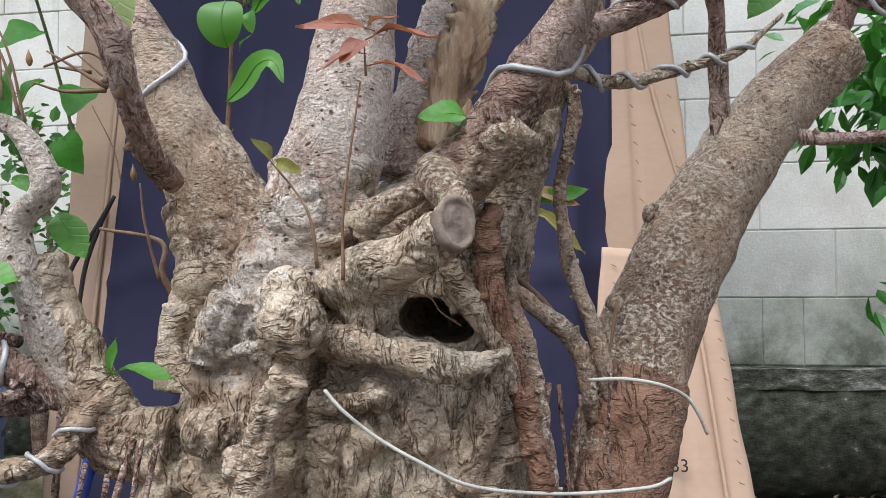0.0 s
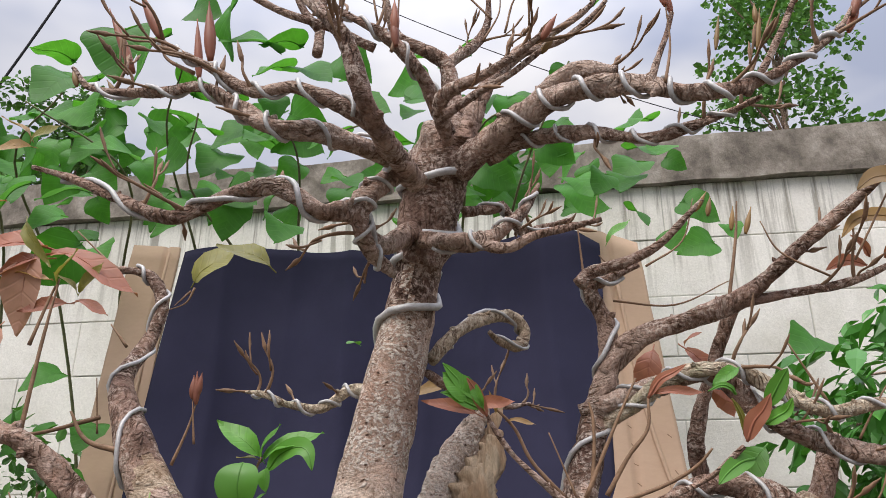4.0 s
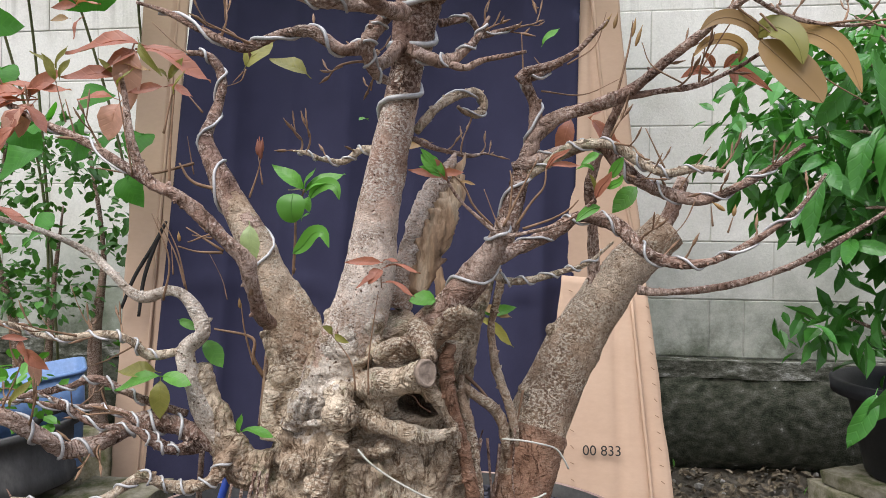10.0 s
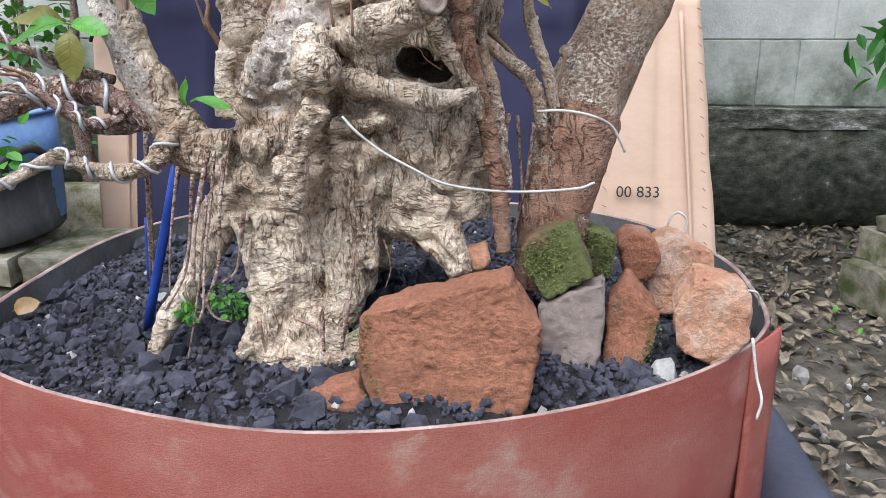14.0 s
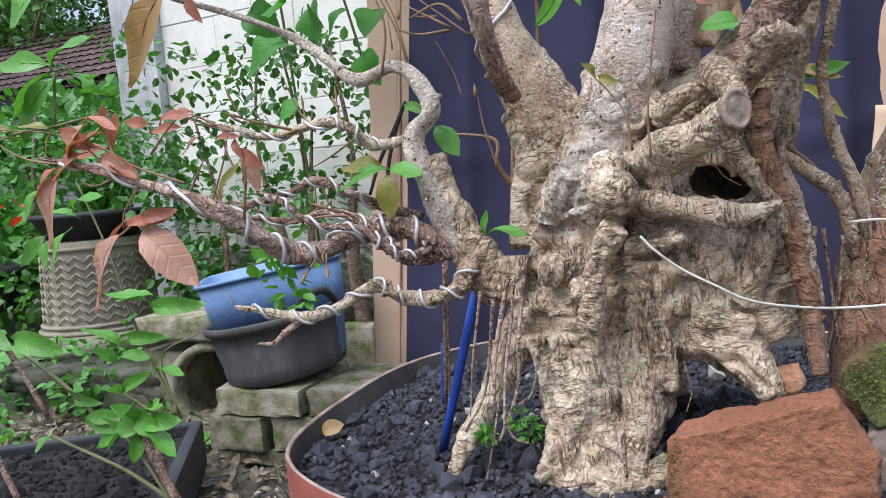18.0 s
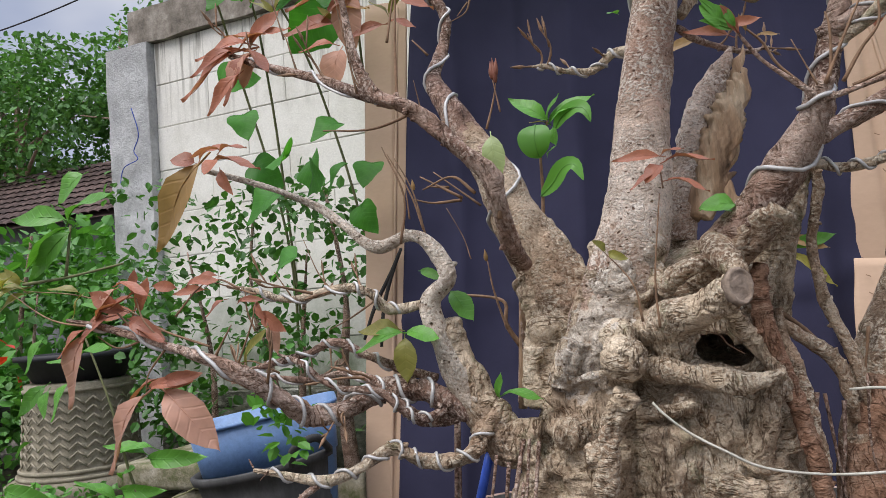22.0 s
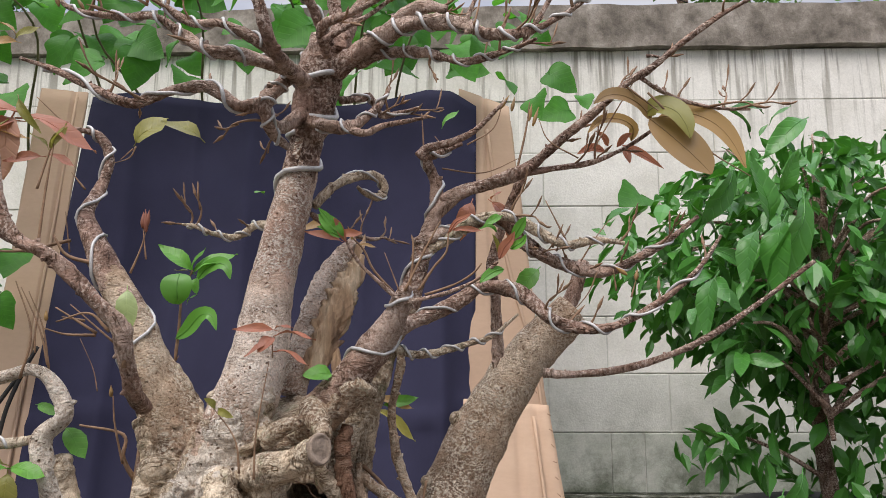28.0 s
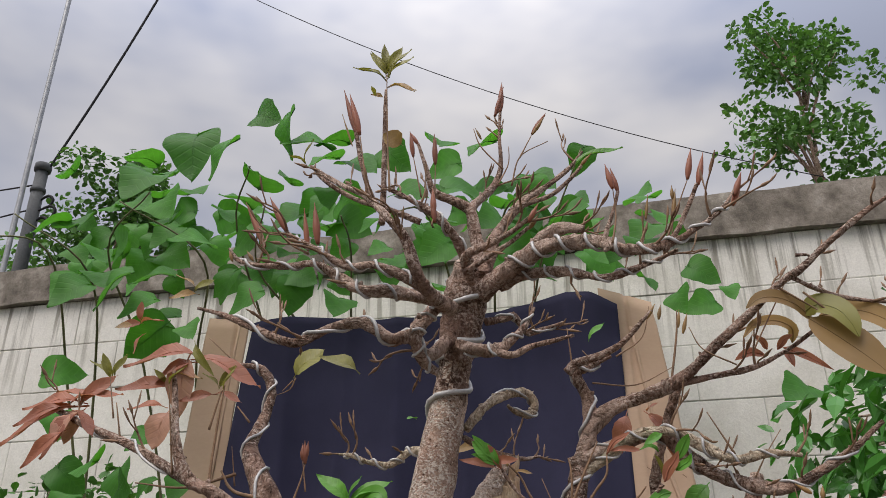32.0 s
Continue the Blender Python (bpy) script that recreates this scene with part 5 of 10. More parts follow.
bough("crown_center_fork", (-0.015, 0.780, 1.127, 0.0042), (-0.002, 0.780, 1.141, 0.0033), (0.014, 0.775, 1.145, 0.0028), (0.041, 0.770, 1.152, 0.0028), (0.065, 0.765, 1.170, 0.0023), (0.077, 0.760, 1.182, 0.0018))
bough("crown_front_red", (-0.049, 0.655, 1.013, 0.0034), (-0.028, 0.650, 1.025, 0.0026), (-0.007, 0.645, 1.035, 0.0022), (0.012, 0.640, 1.048, 0.0018))
bough("crown_low_right_twig", (-0.030, 0.709, 0.947, 0.0040), (-0.011, 0.700, 0.940, 0.0037), (0.006, 0.695, 0.946, 0.0028), (0.028, 0.690, 0.949, 0.0024), (0.048, 0.685, 0.952, 0.0016))
bough("crown_side_twig", (0.043, 0.790, 0.945, 0.0056), (0.054, 0.790, 0.955, 0.0052), (0.077, 0.785, 0.960, 0.0042), (0.103, 0.780, 0.972, 0.0033), (0.126, 0.775, 0.994, 0.0023), (0.137, 0.775, 1.005, 0.0019))
bough("broken_stub", (-0.091, 0.830, 0.690, 0.0153), (-0.080, 0.838, 0.743, 0.0155), (-0.068, 0.848, 0.786, 0.0158), (-0.057, 0.856, 0.818, 0.0148), (-0.043, 0.862, 0.845, 0.0111), (-0.033, 0.866, 0.862, 0.0064), (-0.028, 0.868, 0.874, 0.0017))
bough("mid_wired_a", (-0.304, 0.740, 0.584, 0.0045), (-0.336, 0.735, 0.594, 0.0046), (-0.367, 0.730, 0.608, 0.0041), (-0.397, 0.725, 0.622, 0.0042), (-0.426, 0.720, 0.613, 0.0037), (-0.460, 0.715, 0.606, 0.0032), (-0.489, 0.710, 0.601, 0.0021))
bough("low_wired_c", (-0.295, 0.730, 0.557, 0.0044), (-0.311, 0.715, 0.552, 0.0044), (-0.324, 0.700, 0.562, 0.0038), (-0.339, 0.690, 0.579, 0.0033), (-0.377, 0.680, 0.586, 0.0029), (-0.402, 0.670, 0.608, 0.0024), (-0.424, 0.670, 0.617, 0.0015))
bough("trunk_top", (-0.078, 0.790, 0.962, 0.0190), (-0.072, 0.785, 0.988, 0.0222), (-0.065, 0.775, 1.021, 0.0240), (-0.061, 0.770, 1.046, 0.0215), (-0.059, 0.770, 1.068, 0.0177))
bough("collar_branch", (-0.079, 0.770, 0.976, 0.0061), (-0.045, 0.720, 0.953, 0.0074), (-0.027, 0.710, 0.949, 0.0067), (-0.010, 0.710, 0.960, 0.0045), (0.002, 0.715, 0.975, 0.0034), (0.012, 0.720, 0.995, 0.0017))

# how each limb looks: bark, lumps, name, and the turns of its wire
LOOK = {
    "main_trunk": (BARK_PALE, 0.09, "upper_trunk", 0), "left_limb": (BARK_TAN, 0.12, "limb", 5), "right_limb": (BARK_TAN, 0.10, "limb", 0), "right_limb_base": (BARK_RED, 0.12, "limb_base", 0),
    "left_front_branch": (BARK_TWIG, 0.10, "branch", 0), "center_right_limb": (BARK_TWIG, 0.16, "limb", 2), "center_right_upright": (BARK_TAN, 0.14, "limb", 3),
    "wired_low_branch": (BARK, 0.12, "branch", 9), "low_left_branch": (BARK_TWIG, 0.13, "branch", 8), "left_riser": (BARK_GREY, 0.04, "branch", 0),
    "aerial_root_front": (BARK_RED, 0.2, "aerial_root", 0), "aerial_root_mid": (BARK_TAN, 0.14, "aerial_root", 0), "aerial_root_back": (BARK_TAN, 0.14, "aerial_root", 0), "aerial_root_side": (BARK_TAN, 0.2, "aerial_root", 0),
    "upper_left_branch": (BARK, 0.12, "branch", 6), "mid_left_branch": (BARK_TWIG, 0.12, "branch", 6), "left_front_side": (BARK_TWIG, 0.1, "branch", 3),
    "wired_right_branch": (BARK_TWIG, 0.12, "branch", 7), "second_right_branch": (BARK_TWIG, 0.12, "branch", 6), "low_right_twig": (BARK, 0.1, "branch", 5),
    "upper_right_wired": (BARK, 0.1, "branch", 6), "hook_branch": (BARK, 0.1, "branch", 2), "left_twig": (BARK, 0.1, "branch", 5),
    "crown_left_low": (BARK_TWIG, 0.14, "branch", 4), "crown_coil": (BARK_TWIG, 0.1, "branch", 4), "crown_left_mid": (BARK_TWIG, 0.14, "branch", 7),
    "crown_left_high": (BARK_TWIG, 0.12, "branch", 0), "crown_left_second": (BARK_TWIG, 0.12, "branch", 5), "crown_right": (BARK_TWIG, 0.14, "branch", 9),
    "crown_right_low": (BARK_TWIG, 0.12, "branch", 6), "crown_center_left": (BARK_TWIG, 0.1, "branch", 3), "collar_branch": (BARK_TWIG, 0.12, "branch", 3),
    "trunk_top": (BARK_TWIG, 0.2, "trunk_top", 0), "mid_wired_a": (BARK_TWIG, 0.12, "branch", 6), "low_wired_c": (BARK_TWIG, 0.12, "branch", 6), "broken_stub": (BARK_PALE, 0.14, "broken_stub", 0), "crown_right_back": (BARK_TWIG, 0.12, "branch", 2),
}


def coil(path, turns, start, end, gauge, parent):
    """Wire wound round a limb's path."""
    n = len(path)
    i0, i1 = int(start * (n - 1)), max(int(start * (n - 1)) + 2, int(end * (n - 1)))
    sub = path[i0:i1 + 1]
    steps = int(turns * 14)
    ref, pts = None, []
    for s in range(steps + 1):
        f = s / steps * (len(sub) - 1)
        k = min(int(f), len(sub) - 2)
        q = sub[k] + (sub[k + 1] - sub[k]) * (f - k)
        d = Vector(sub[k + 1][:3] - sub[k][:3]).normalized()
        ref = d.orthogonal().normalized() if ref is None else (ref - d * ref.dot(d)).normalized()
        w = 2 * math.pi * turns * s / steps + 0.35 * math.sin(s * 0.7)
        v = ref * math.cos(w) + d.cross(ref) * math.sin(w)
        pts.append((*(Vector(q[:3]) + v * (q[3] + gauge * 0.9)), gauge))
    bm = bmesh.new()
    tube(bm, pts, 6, 1, smooth_path=False)
    return part("wire", bm, WIRE, parent, "grey aluminium training wire")


YOUNG = ("crown_back_arch", "crown_tall_shoot", "crown_left_shoot", "crown_left_rising", "crown_right_tip", "crown_right_bud_twig", "crown_center_fork", "crown_front_red", "crown_low_right_twig", "crown_side_twig")
BROWN_ABOVE = {"left_limb": 0.80, "center_right_upright": 0.78, "main_trunk": 0.93}
PATHS, BOUGH_OBJ, wart_rng = {}, {}, random.Random(71)
for name, pts in BOUGHS.items():
    mat, lump, kind, turns = LOOK.get(name, (BARK_TWIG, 0.10, "branch", 0))
    if kind == "branch":
        pts = [(*p[:3], p[3] * (1.0 if name in YOUNG else 0.74 if name.startswith("crown") else 1.1 if name.startswith(("low_left", "wired_low")) else 0.92)) for p in pts]
    bm = bmesh.new()
    thick = max(p[3] for p in pts)
    PATHS[name] = tube(bm, pts, 24 if thick > 0.016 else 18 if thick > 0.006 else 12, 10, lump * (0.8 if thick > 0.016 else 1.5), 40 if thick > 0.016 else 120, twist=0.0 if name in YOUNG else 0.16 if kind == "branch" else 0.06 if kind == "trunk_top" else 0.0)
    if thick > 0.016:
        bm.normal_update()
        for v in bm.verts:
            v.co += v.normal * (0.0014 * max(0.0, noise.noise(v.co * 90)) + 0.0012 * noise.noise(v.co * 33) + 0.0005 * noise.noise(v.co * 210))
    elif name not in YOUNG:
        for q in PATHS[name][3:-2:4]:
            out = Vector((wart_rng.uniform(-1, 1), wart_rng.uniform(-1, 1), wart_rng.uniform(-0.6, 1))).normalized()
            c, h = Vector(q[:3]), wart_rng.uniform(0.25, 0.6) * min(q[3], 0.006)
            tube(bm, [(*(c + out * q[3] * 0.7), h * 1.1), (*(c + out * (q[3] + h * 0.5)), h * 0.8), (*(c + out * (q[3] + h * 1.3)), h * 0.25)], 6, 1, 0.2, 300, smooth_path=False)
    limb_ob = BOUGH_OBJ[name] = tree_part(kind, bm, mat)
    if name in BROWN_ABOVE:
        limb_ob.data.materials.append(BARK_TWIG)
        for f in limb_ob.data.polygons:
            if f.center.z + 0.05 * noise.noise(f.center * 40) + 0.03 * noise.noise(f.center * 110) > BROWN_ABOVE[name]:
                f.material_index = 1
    if turns:
        coil(PATHS[name], turns, 0.12, 0.93, 0.0018 if thick > 0.008 else 0.0014, limb_ob)


def spur(path, k, parent, r):
    """A short side twig with a pointed tip, at place k of a branch."""
    q, d = path[k], Vector(path[min(k + 1, len(path) - 1)][:3] - path[max(0, k - 1)][:3]).normalized()
    out = (d.orthogonal().normalized() * math.cos(r * 6.3) + d.cross(d.orthogonal()).normalized() * math.sin(r * 6.3))
    out = (out + d * 0.7 + Vector((0, 0, 0.55))).normalized()
    n = 0.014 + 0.05 * ((r * 7.3) % 1)
    a = Vector(q[:3])
    side = Vector((math.sin(r * 40), math.cos(r * 31), 0.3)) * n * 0.2
    pts = [(*a, 0.0015), (*(a + out * n * 0.2 + side * 0.7), 0.0012), (*(a + out * n * 0.45 + side), 0.0009), (*(a + out * n * 0.74 + side * 0.6), 0.0008), (*(a + out * (n * 0.74 + 0.004) + side * 0.55), 0.0017), (*(a + out * (n * 0.74 + 0.009) + side * 0.5), 0.0013), (*(a + out * (n * 0.74 + 0.015) + side * 0.45), 0.0002)]
    bm = bmesh.new()
    tube(bm, pts, 6, 3, 0.3, 400)
    for s in (-1, 1):
        if n > 0.03:
            f = a + out * n * (0.5 + 0.12 * s) + side * 0.8
            w = (out + d.cross(out) * 0.9 * s + Vector((0, 0, 0.4))).normalized() * n * 0.45
            tube(bm, [(*f, 0.0008), (*(f + w * 0.5), 0.0007), (*(f + w * 0.8 + Vector((0, 0, 0.003))), 0.0012), (*(f + w + Vector((0, 0, 0.006))), 0.0002)], 6, 3, 0.3, 400)
    part("spur", bm, SHOOT_BARK, parent)


spur_rng = random.Random(8)
for name in BOUGHS:
    look_of = LOOK.get(name, (None, 0, "branch", 0))
    if name in YOUNG or look_of[2] != "branch" or not name.startswith(("crown", "upper", "mid_left", "second", "wired_right", "left_twig", "right_back", "low_left", "right_high", "right_rod_twig", "left_front_side", "upper_right")):
        continue
    for k in range(5):
        at = int(len(PATHS[name]) * spur_rng.uniform(0.35, 0.98))
        spur(PATHS[name], at, BOUGH_OBJ[name], spur_rng.random())

# the old trunk: fused roots, burls and the log over the hollow, melted into one body
bm = bmesh.new()
CREASES, PATCHES = [], []


def root(*pts):
    """One strand of the trunk, or a burl."""
    if len(pts) == 1:
        x, y, z, r = pts[0]
        bmesh.ops.create_icosphere(bm, subdivisions=3, radius=r, matrix=Matrix.Translation((x, y, z)))
    else:
        tube(bm, pts, 18, 8, 0.24, 45)


def crease(wide, deep, *pts):
    """A fold or hollow cut into the trunk along pts."""
    P = [np.array(p) for p in pts]
    line = [a + (b - a) * f for a, b in zip(P, P[1:]) for f in np.linspace(0, 1, 9)] or P
    CREASES.append((wide, deep, np.array(line)))


def patch_of_bark(index, wide, *pts):
    """A stretch of the trunk whose bark is paler (1) or redder (2)."""
    P = [np.array(p) for p in pts]
    PATCHES.append((index, wide, np.array([a + (b - a) * f for a, b in zip(P, P[1:]) for f in np.linspace(0, 1, 7)])))


root((-0.163, 0.715, 0.361, 0.0256), (-0.170, 0.750, 0.395, 0.0365), (-0.172, 0.765, 0.445, 0.0425), (-0.176, 0.775, 0.491, 0.0472), (-0.175, 0.775, 0.540, 0.0465), (-0.171, 0.775, 0.581, 0.0379), (-0.158, 0.775, 0.622, 0.0329))
root((-0.114, 0.775, 0.468, 0.0414), (-0.097, 0.785, 0.515, 0.0531), (-0.080, 0.790, 0.551, 0.0492), (-0.070, 0.845, 0.583, 0.0433), (-0.080, 0.820, 0.629, 0.0392), (-0.098, 0.800, 0.677, 0.0315))
root((-0.129, 0.720, 0.391, 0.0125), (-0.121, 0.745, 0.430, 0.0219), (-0.124, 0.765, 0.471, 0.0292))
root((-0.028, 0.715, 0.436, 0.0083), (-0.037, 0.730, 0.451, 0.0145), (-0.058, 0.745, 0.468, 0.0204), (-0.095, 0.765, 0.491, 0.0290))
root((-0.286, 0.700, 0.348, 0.0040), (-0.272, 0.715, 0.388, 0.0085), (-0.252, 0.730, 0.425, 0.0126), (-0.236, 0.740, 0.458, 0.0155), (-0.214, 0.750, 0.492, 0.0218), (-0.182, 0.765, 0.512, 0.0290))
root((-0.213, 0.750, 0.522, 0.0239), (-0.247, 0.750, 0.526, 0.0216), (-0.268, 0.750, 0.561, 0.0181), (-0.287, 0.745, 0.601, 0.0144), (-0.291, 0.740, 0.635, 0.0120))
root((-0.208, 0.780, 0.550, 0.0263), (-0.209, 0.790, 0.596, 0.0263), (-0.204, 0.800, 0.635, 0.0280), (-0.220, 0.800, 0.675, 0.0243))
root((-0.133, 0.708, 0.596, 0.0188))
root((-0.138, 0.722, 0.611, 0.0159))
root((-0.116, 0.800, 0.590, 0.0259))
root((-0.099, 0.850, 0.575, 0.0375))
root((-0.158, 0.830, 0.602, 0.0426), (-0.150, 0.830, 0.540, 0.0508), (-0.140, 0.820, 0.466, 0.0487), (-0.131, 0.800, 0.408, 0.0310))
root((-0.129, 0.800, 0.560, 0.0238))
root((-0.142, 0.735, 0.611, 0.0151))
root((-0.186, 0.725, 0.535, 0.0142))
root((-0.158, 0.710, 0.520, 0.0129))
root((-0.211, 0.780, 0.620, 0.0172))
root((-0.090, 0.735, 0.557, 0.0131))
root((-0.091, 0.735, 0.535, 0.0121), (-0.119, 0.735, 0.517, 0.0100))
root((-0.077, 0.765, 0.653, 0.0143), (-0.043, 0.745, 0.674, 0.0160), (-0.011, 0.735, 0.708, 0.0176))
root((0.042, 0.790, 0.411, 0.0242), (0.050, 0.810, 0.462, 0.0305))
root((0.092, 0.862, 0.664, 0.0100))
root((0.054, 0.820, 0.602, 0.0060))
root((-0.167, 0.770, 0.571, 0.0344), (-0.151, 0.770, 0.623, 0.0338), (-0.130, 0.770, 0.679, 0.0315), (-0.122, 0.773, 0.711, 0.0252))
root((-0.173, 0.790, 0.602, 0.0279), (-0.198, 0.800, 0.656, 0.0290), (-0.219, 0.800, 0.698, 0.0264), (-0.232, 0.796, 0.723, 0.0204))
root((-0.133, 0.700, 0.570, 0.0104), (-0.148, 0.705, 0.541, 0.0096), (-0.156, 0.700, 0.492, 0.0086))
root((-0.117, 0.725, 0.537, 0.0120), (-0.108, 0.735, 0.482, 0.0101), (-0.103, 0.730, 0.436, 0.0079))
root((-0.199, 0.735, 0.479, 0.0169), (-0.192, 0.725, 0.435, 0.0124), (-0.184, 0.710, 0.394, 0.0090))
root((-0.219, 0.765, 0.605, 0.0113), (-0.221, 0.765, 0.553, 0.0138))
root((-0.177, 0.735, 0.611, 0.0119), (-0.193, 0.735, 0.572, 0.0110))
root((-0.074, 0.735, 0.495, 0.0111), (-0.041, 0.740, 0.482, 0.0101))
root((-0.193, 0.695, 0.363, 0.0089), (-0.185, 0.715, 0.391, 0.0170), (-0.179, 0.730, 0.422, 0.0194))
root((-0.101, 0.700, 0.393, 0.0077), (-0.120, 0.695, 0.373, 0.0143), (-0.140, 0.715, 0.393, 0.0191))
root((-0.183, 0.700, 0.365, 0.0145), (-0.148, 0.695, 0.369, 0.0166), (-0.115, 0.700, 0.374, 0.0133))
root((-0.202, 0.690, 0.372, 0.0055), (-0.190, 0.700, 0.383, 0.0111))
root((-0.026, 0.790, 0.466, 0.0240), (-0.031, 0.795, 0.522, 0.0270), (-0.026, 0.810, 0.562, 0.0190), (-0.022, 0.818, 0.602, 0.0160), (-0.016, 0.808, 0.644, 0.0170), (-0.008, 0.790, 0.690, 0.0165), (0.012, 0.785, 0.745, 0.0130))
root((-0.122, 0.755, 0.616, 0.0146), (-0.100, 0.732, 0.621, 0.0158), (-0.074, 0.708, 0.629, 0.0149), (-0.056, 0.690, 0.638, 0.0131), (-0.047, 0.680, 0.645, 0.0111))
root((-0.102, 0.745, 0.647, 0.0085), (-0.087, 0.735, 0.659, 0.0083), (-0.075, 0.728, 0.664, 0.0063), (-0.065, 0.725, 0.668, 0.0044))
root((-0.059, 0.745, 0.683, 0.0130), (-0.048, 0.715, 0.665, 0.0103), (-0.042, 0.690, 0.654, 0.0068))
root((-0.109, 0.755, 0.611, 0.0133), (-0.097, 0.742, 0.602, 0.0149), (-0.096, 0.738, 0.589, 0.0115))
root((-0.122, 0.745, 0.585, 0.0091), (-0.100, 0.724, 0.583, 0.0105), (-0.079, 0.716, 0.579, 0.0106), (-0.060, 0.713, 0.574, 0.0094), (-0.042, 0.714, 0.573, 0.0085), (-0.028, 0.717, 0.576, 0.0061), (-0.017, 0.722, 0.580, 0.0025))
root((-0.052, 0.735, 0.627, 0.0064), (-0.042, 0.740, 0.611, 0.0077), (-0.032, 0.742, 0.595, 0.0081), (-0.021, 0.738, 0.578, 0.0070), (-0.016, 0.742, 0.556, 0.0071))
root((-0.128, 0.742, 0.549, 0.0071), (-0.104, 0.726, 0.551, 0.0062), (-0.091, 0.720, 0.556, 0.0052), (-0.082, 0.717, 0.560, 0.0021))
root((-0.044, 0.750, 0.504, 0.0132), (-0.037, 0.742, 0.531, 0.0110), (-0.029, 0.733, 0.553, 0.0076), (-0.021, 0.728, 0.571, 0.0044), (-0.017, 0.724, 0.577, 0.0019))
root((-0.070, 0.748, 0.523, 0.0111), (-0.050, 0.748, 0.533, 0.0098))
root((-0.203, 0.742, 0.568, 0.0078), (-0.194, 0.742, 0.557, 0.0090), (-0.183, 0.748, 0.545, 0.0085))
root((-0.183, 0.738, 0.575, 0.0029), (-0.161, 0.722, 0.582, 0.0031), (-0.143, 0.712, 0.586, 0.0030))
root((-0.188, 0.738, 0.523, 0.0083), (-0.170, 0.733, 0.513, 0.0101), (-0.159, 0.736, 0.504, 0.0083))
root((-0.128, 0.742, 0.641, 0.0052), (-0.111, 0.748, 0.651, 0.0059), (-0.100, 0.755, 0.668, 0.0053))
root((-0.062, 0.860, 0.610, 0.0300), (-0.050, 0.850, 0.660, 0.0280))
crease(0.0013, 0.0022, (-0.109, 0.720, 0.604), (-0.096, 0.708, 0.600), (-0.082, 0.706, 0.600), (-0.076, 0.715, 0.603))
crease(0.0013, 0.0022, (-0.109, 0.720, 0.599), (-0.096, 0.708, 0.596), (-0.082, 0.706, 0.597), (-0.076, 0.715, 0.601))
crease(0.0013, 0.0022, (-0.109, 0.720, 0.595), (-0.096, 0.708, 0.593), (-0.082, 0.706, 0.593), (-0.076, 0.715, 0.598))
crease(0.0013, 0.0022, (-0.109, 0.720, 0.590), (-0.096, 0.708, 0.589), (-0.082, 0.706, 0.590), (-0.076, 0.715, 0.596))
crease(0.0030, 0.0060, (-0.113, 0.720, 0.612), (-0.094, 0.700, 0.609), (-0.075, 0.685, 0.612), (-0.061, 0.675, 0.618))
crease(0.0030, 0.0050, (-0.123, 0.720, 0.570), (-0.101, 0.705, 0.572), (-0.077, 0.700, 0.568), (-0.056, 0.700, 0.564), (-0.033, 0.710, 0.564))
crease(0.0060, 0.0060, (-0.073, 0.720, 0.549))
crease(0.0012, 0.0016, (-0.069, 0.722, 0.548), (-0.070, 0.722, 0.545), (-0.073, 0.722, 0.544), (-0.076, 0.722, 0.545), (-0.077, 0.722, 0.548), (-0.076, 0.722, 0.550), (-0.073, 0.722, 0.552), (-0.070, 0.722, 0.551))
crease(0.0012, 0.0016, (-0.065, 0.722, 0.548), (-0.067, 0.722, 0.543), (-0.073, 0.722, 0.541), (-0.078, 0.722, 0.543), (-0.081, 0.722, 0.547), (-0.079, 0.722, 0.552), (-0.073, 0.722, 0.555), (-0.068, 0.722, 0.553))
crease(0.0012, 0.0016, (-0.062, 0.722, 0.548), (-0.065, 0.722, 0.541), (-0.073, 0.722, 0.538), (-0.080, 0.722, 0.540), (-0.084, 0.722, 0.547), (-0.081, 0.722, 0.554), (-0.074, 0.722, 0.558), (-0.066, 0.722, 0.556))
crease(0.0016, 0.0022, (-0.032, 0.712, 0.531), (-0.026, 0.708, 0.549), (-0.020, 0.708, 0.567))
crease(0.0020, 0.0030, (-0.041, 0.715, 0.557), (-0.049, 0.720, 0.541), (-0.058, 0.720, 0.526))
crease(0.0018, 0.0022, (-0.094, 0.700, 0.628), (-0.076, 0.675, 0.633), (-0.061, 0.660, 0.640))
crease(0.0018, 0.0022, (-0.088, 0.700, 0.613), (-0.067, 0.672, 0.620), (-0.052, 0.655, 0.628))
crease(0.0022, 0.0035, (-0.097, 0.715, 0.560), (-0.090, 0.710, 0.549), (-0.101, 0.720, 0.532), (-0.117, 0.720, 0.517))
crease(0.0014, 0.0018, (-0.186, 0.722, 0.568), (-0.188, 0.722, 0.563), (-0.193, 0.722, 0.561), (-0.198, 0.722, 0.563), (-0.200, 0.722, 0.568), (-0.199, 0.722, 0.573), (-0.194, 0.722, 0.576), (-0.189, 0.722, 0.574))
root((-0.070, 0.795, 0.595, 0.0488))
root((-0.091, 0.785, 0.575, 0.0425))
root((-0.040, 0.790, 0.582, 0.0340))
root((-0.087, 0.785, 0.618, 0.0390))
root((-0.106, 0.770, 0.597, 0.0275), (-0.106, 0.765, 0.573, 0.0289))
root((-0.051, 0.775, 0.621, 0.0208), (-0.037, 0.780, 0.638, 0.0210), (-0.034, 0.785, 0.660, 0.0212))
root((-0.086, 0.775, 0.552, 0.0330), (-0.052, 0.778, 0.548, 0.0297))
root((-0.057, 0.765, 0.522, 0.0216), (-0.073, 0.768, 0.491, 0.0246))
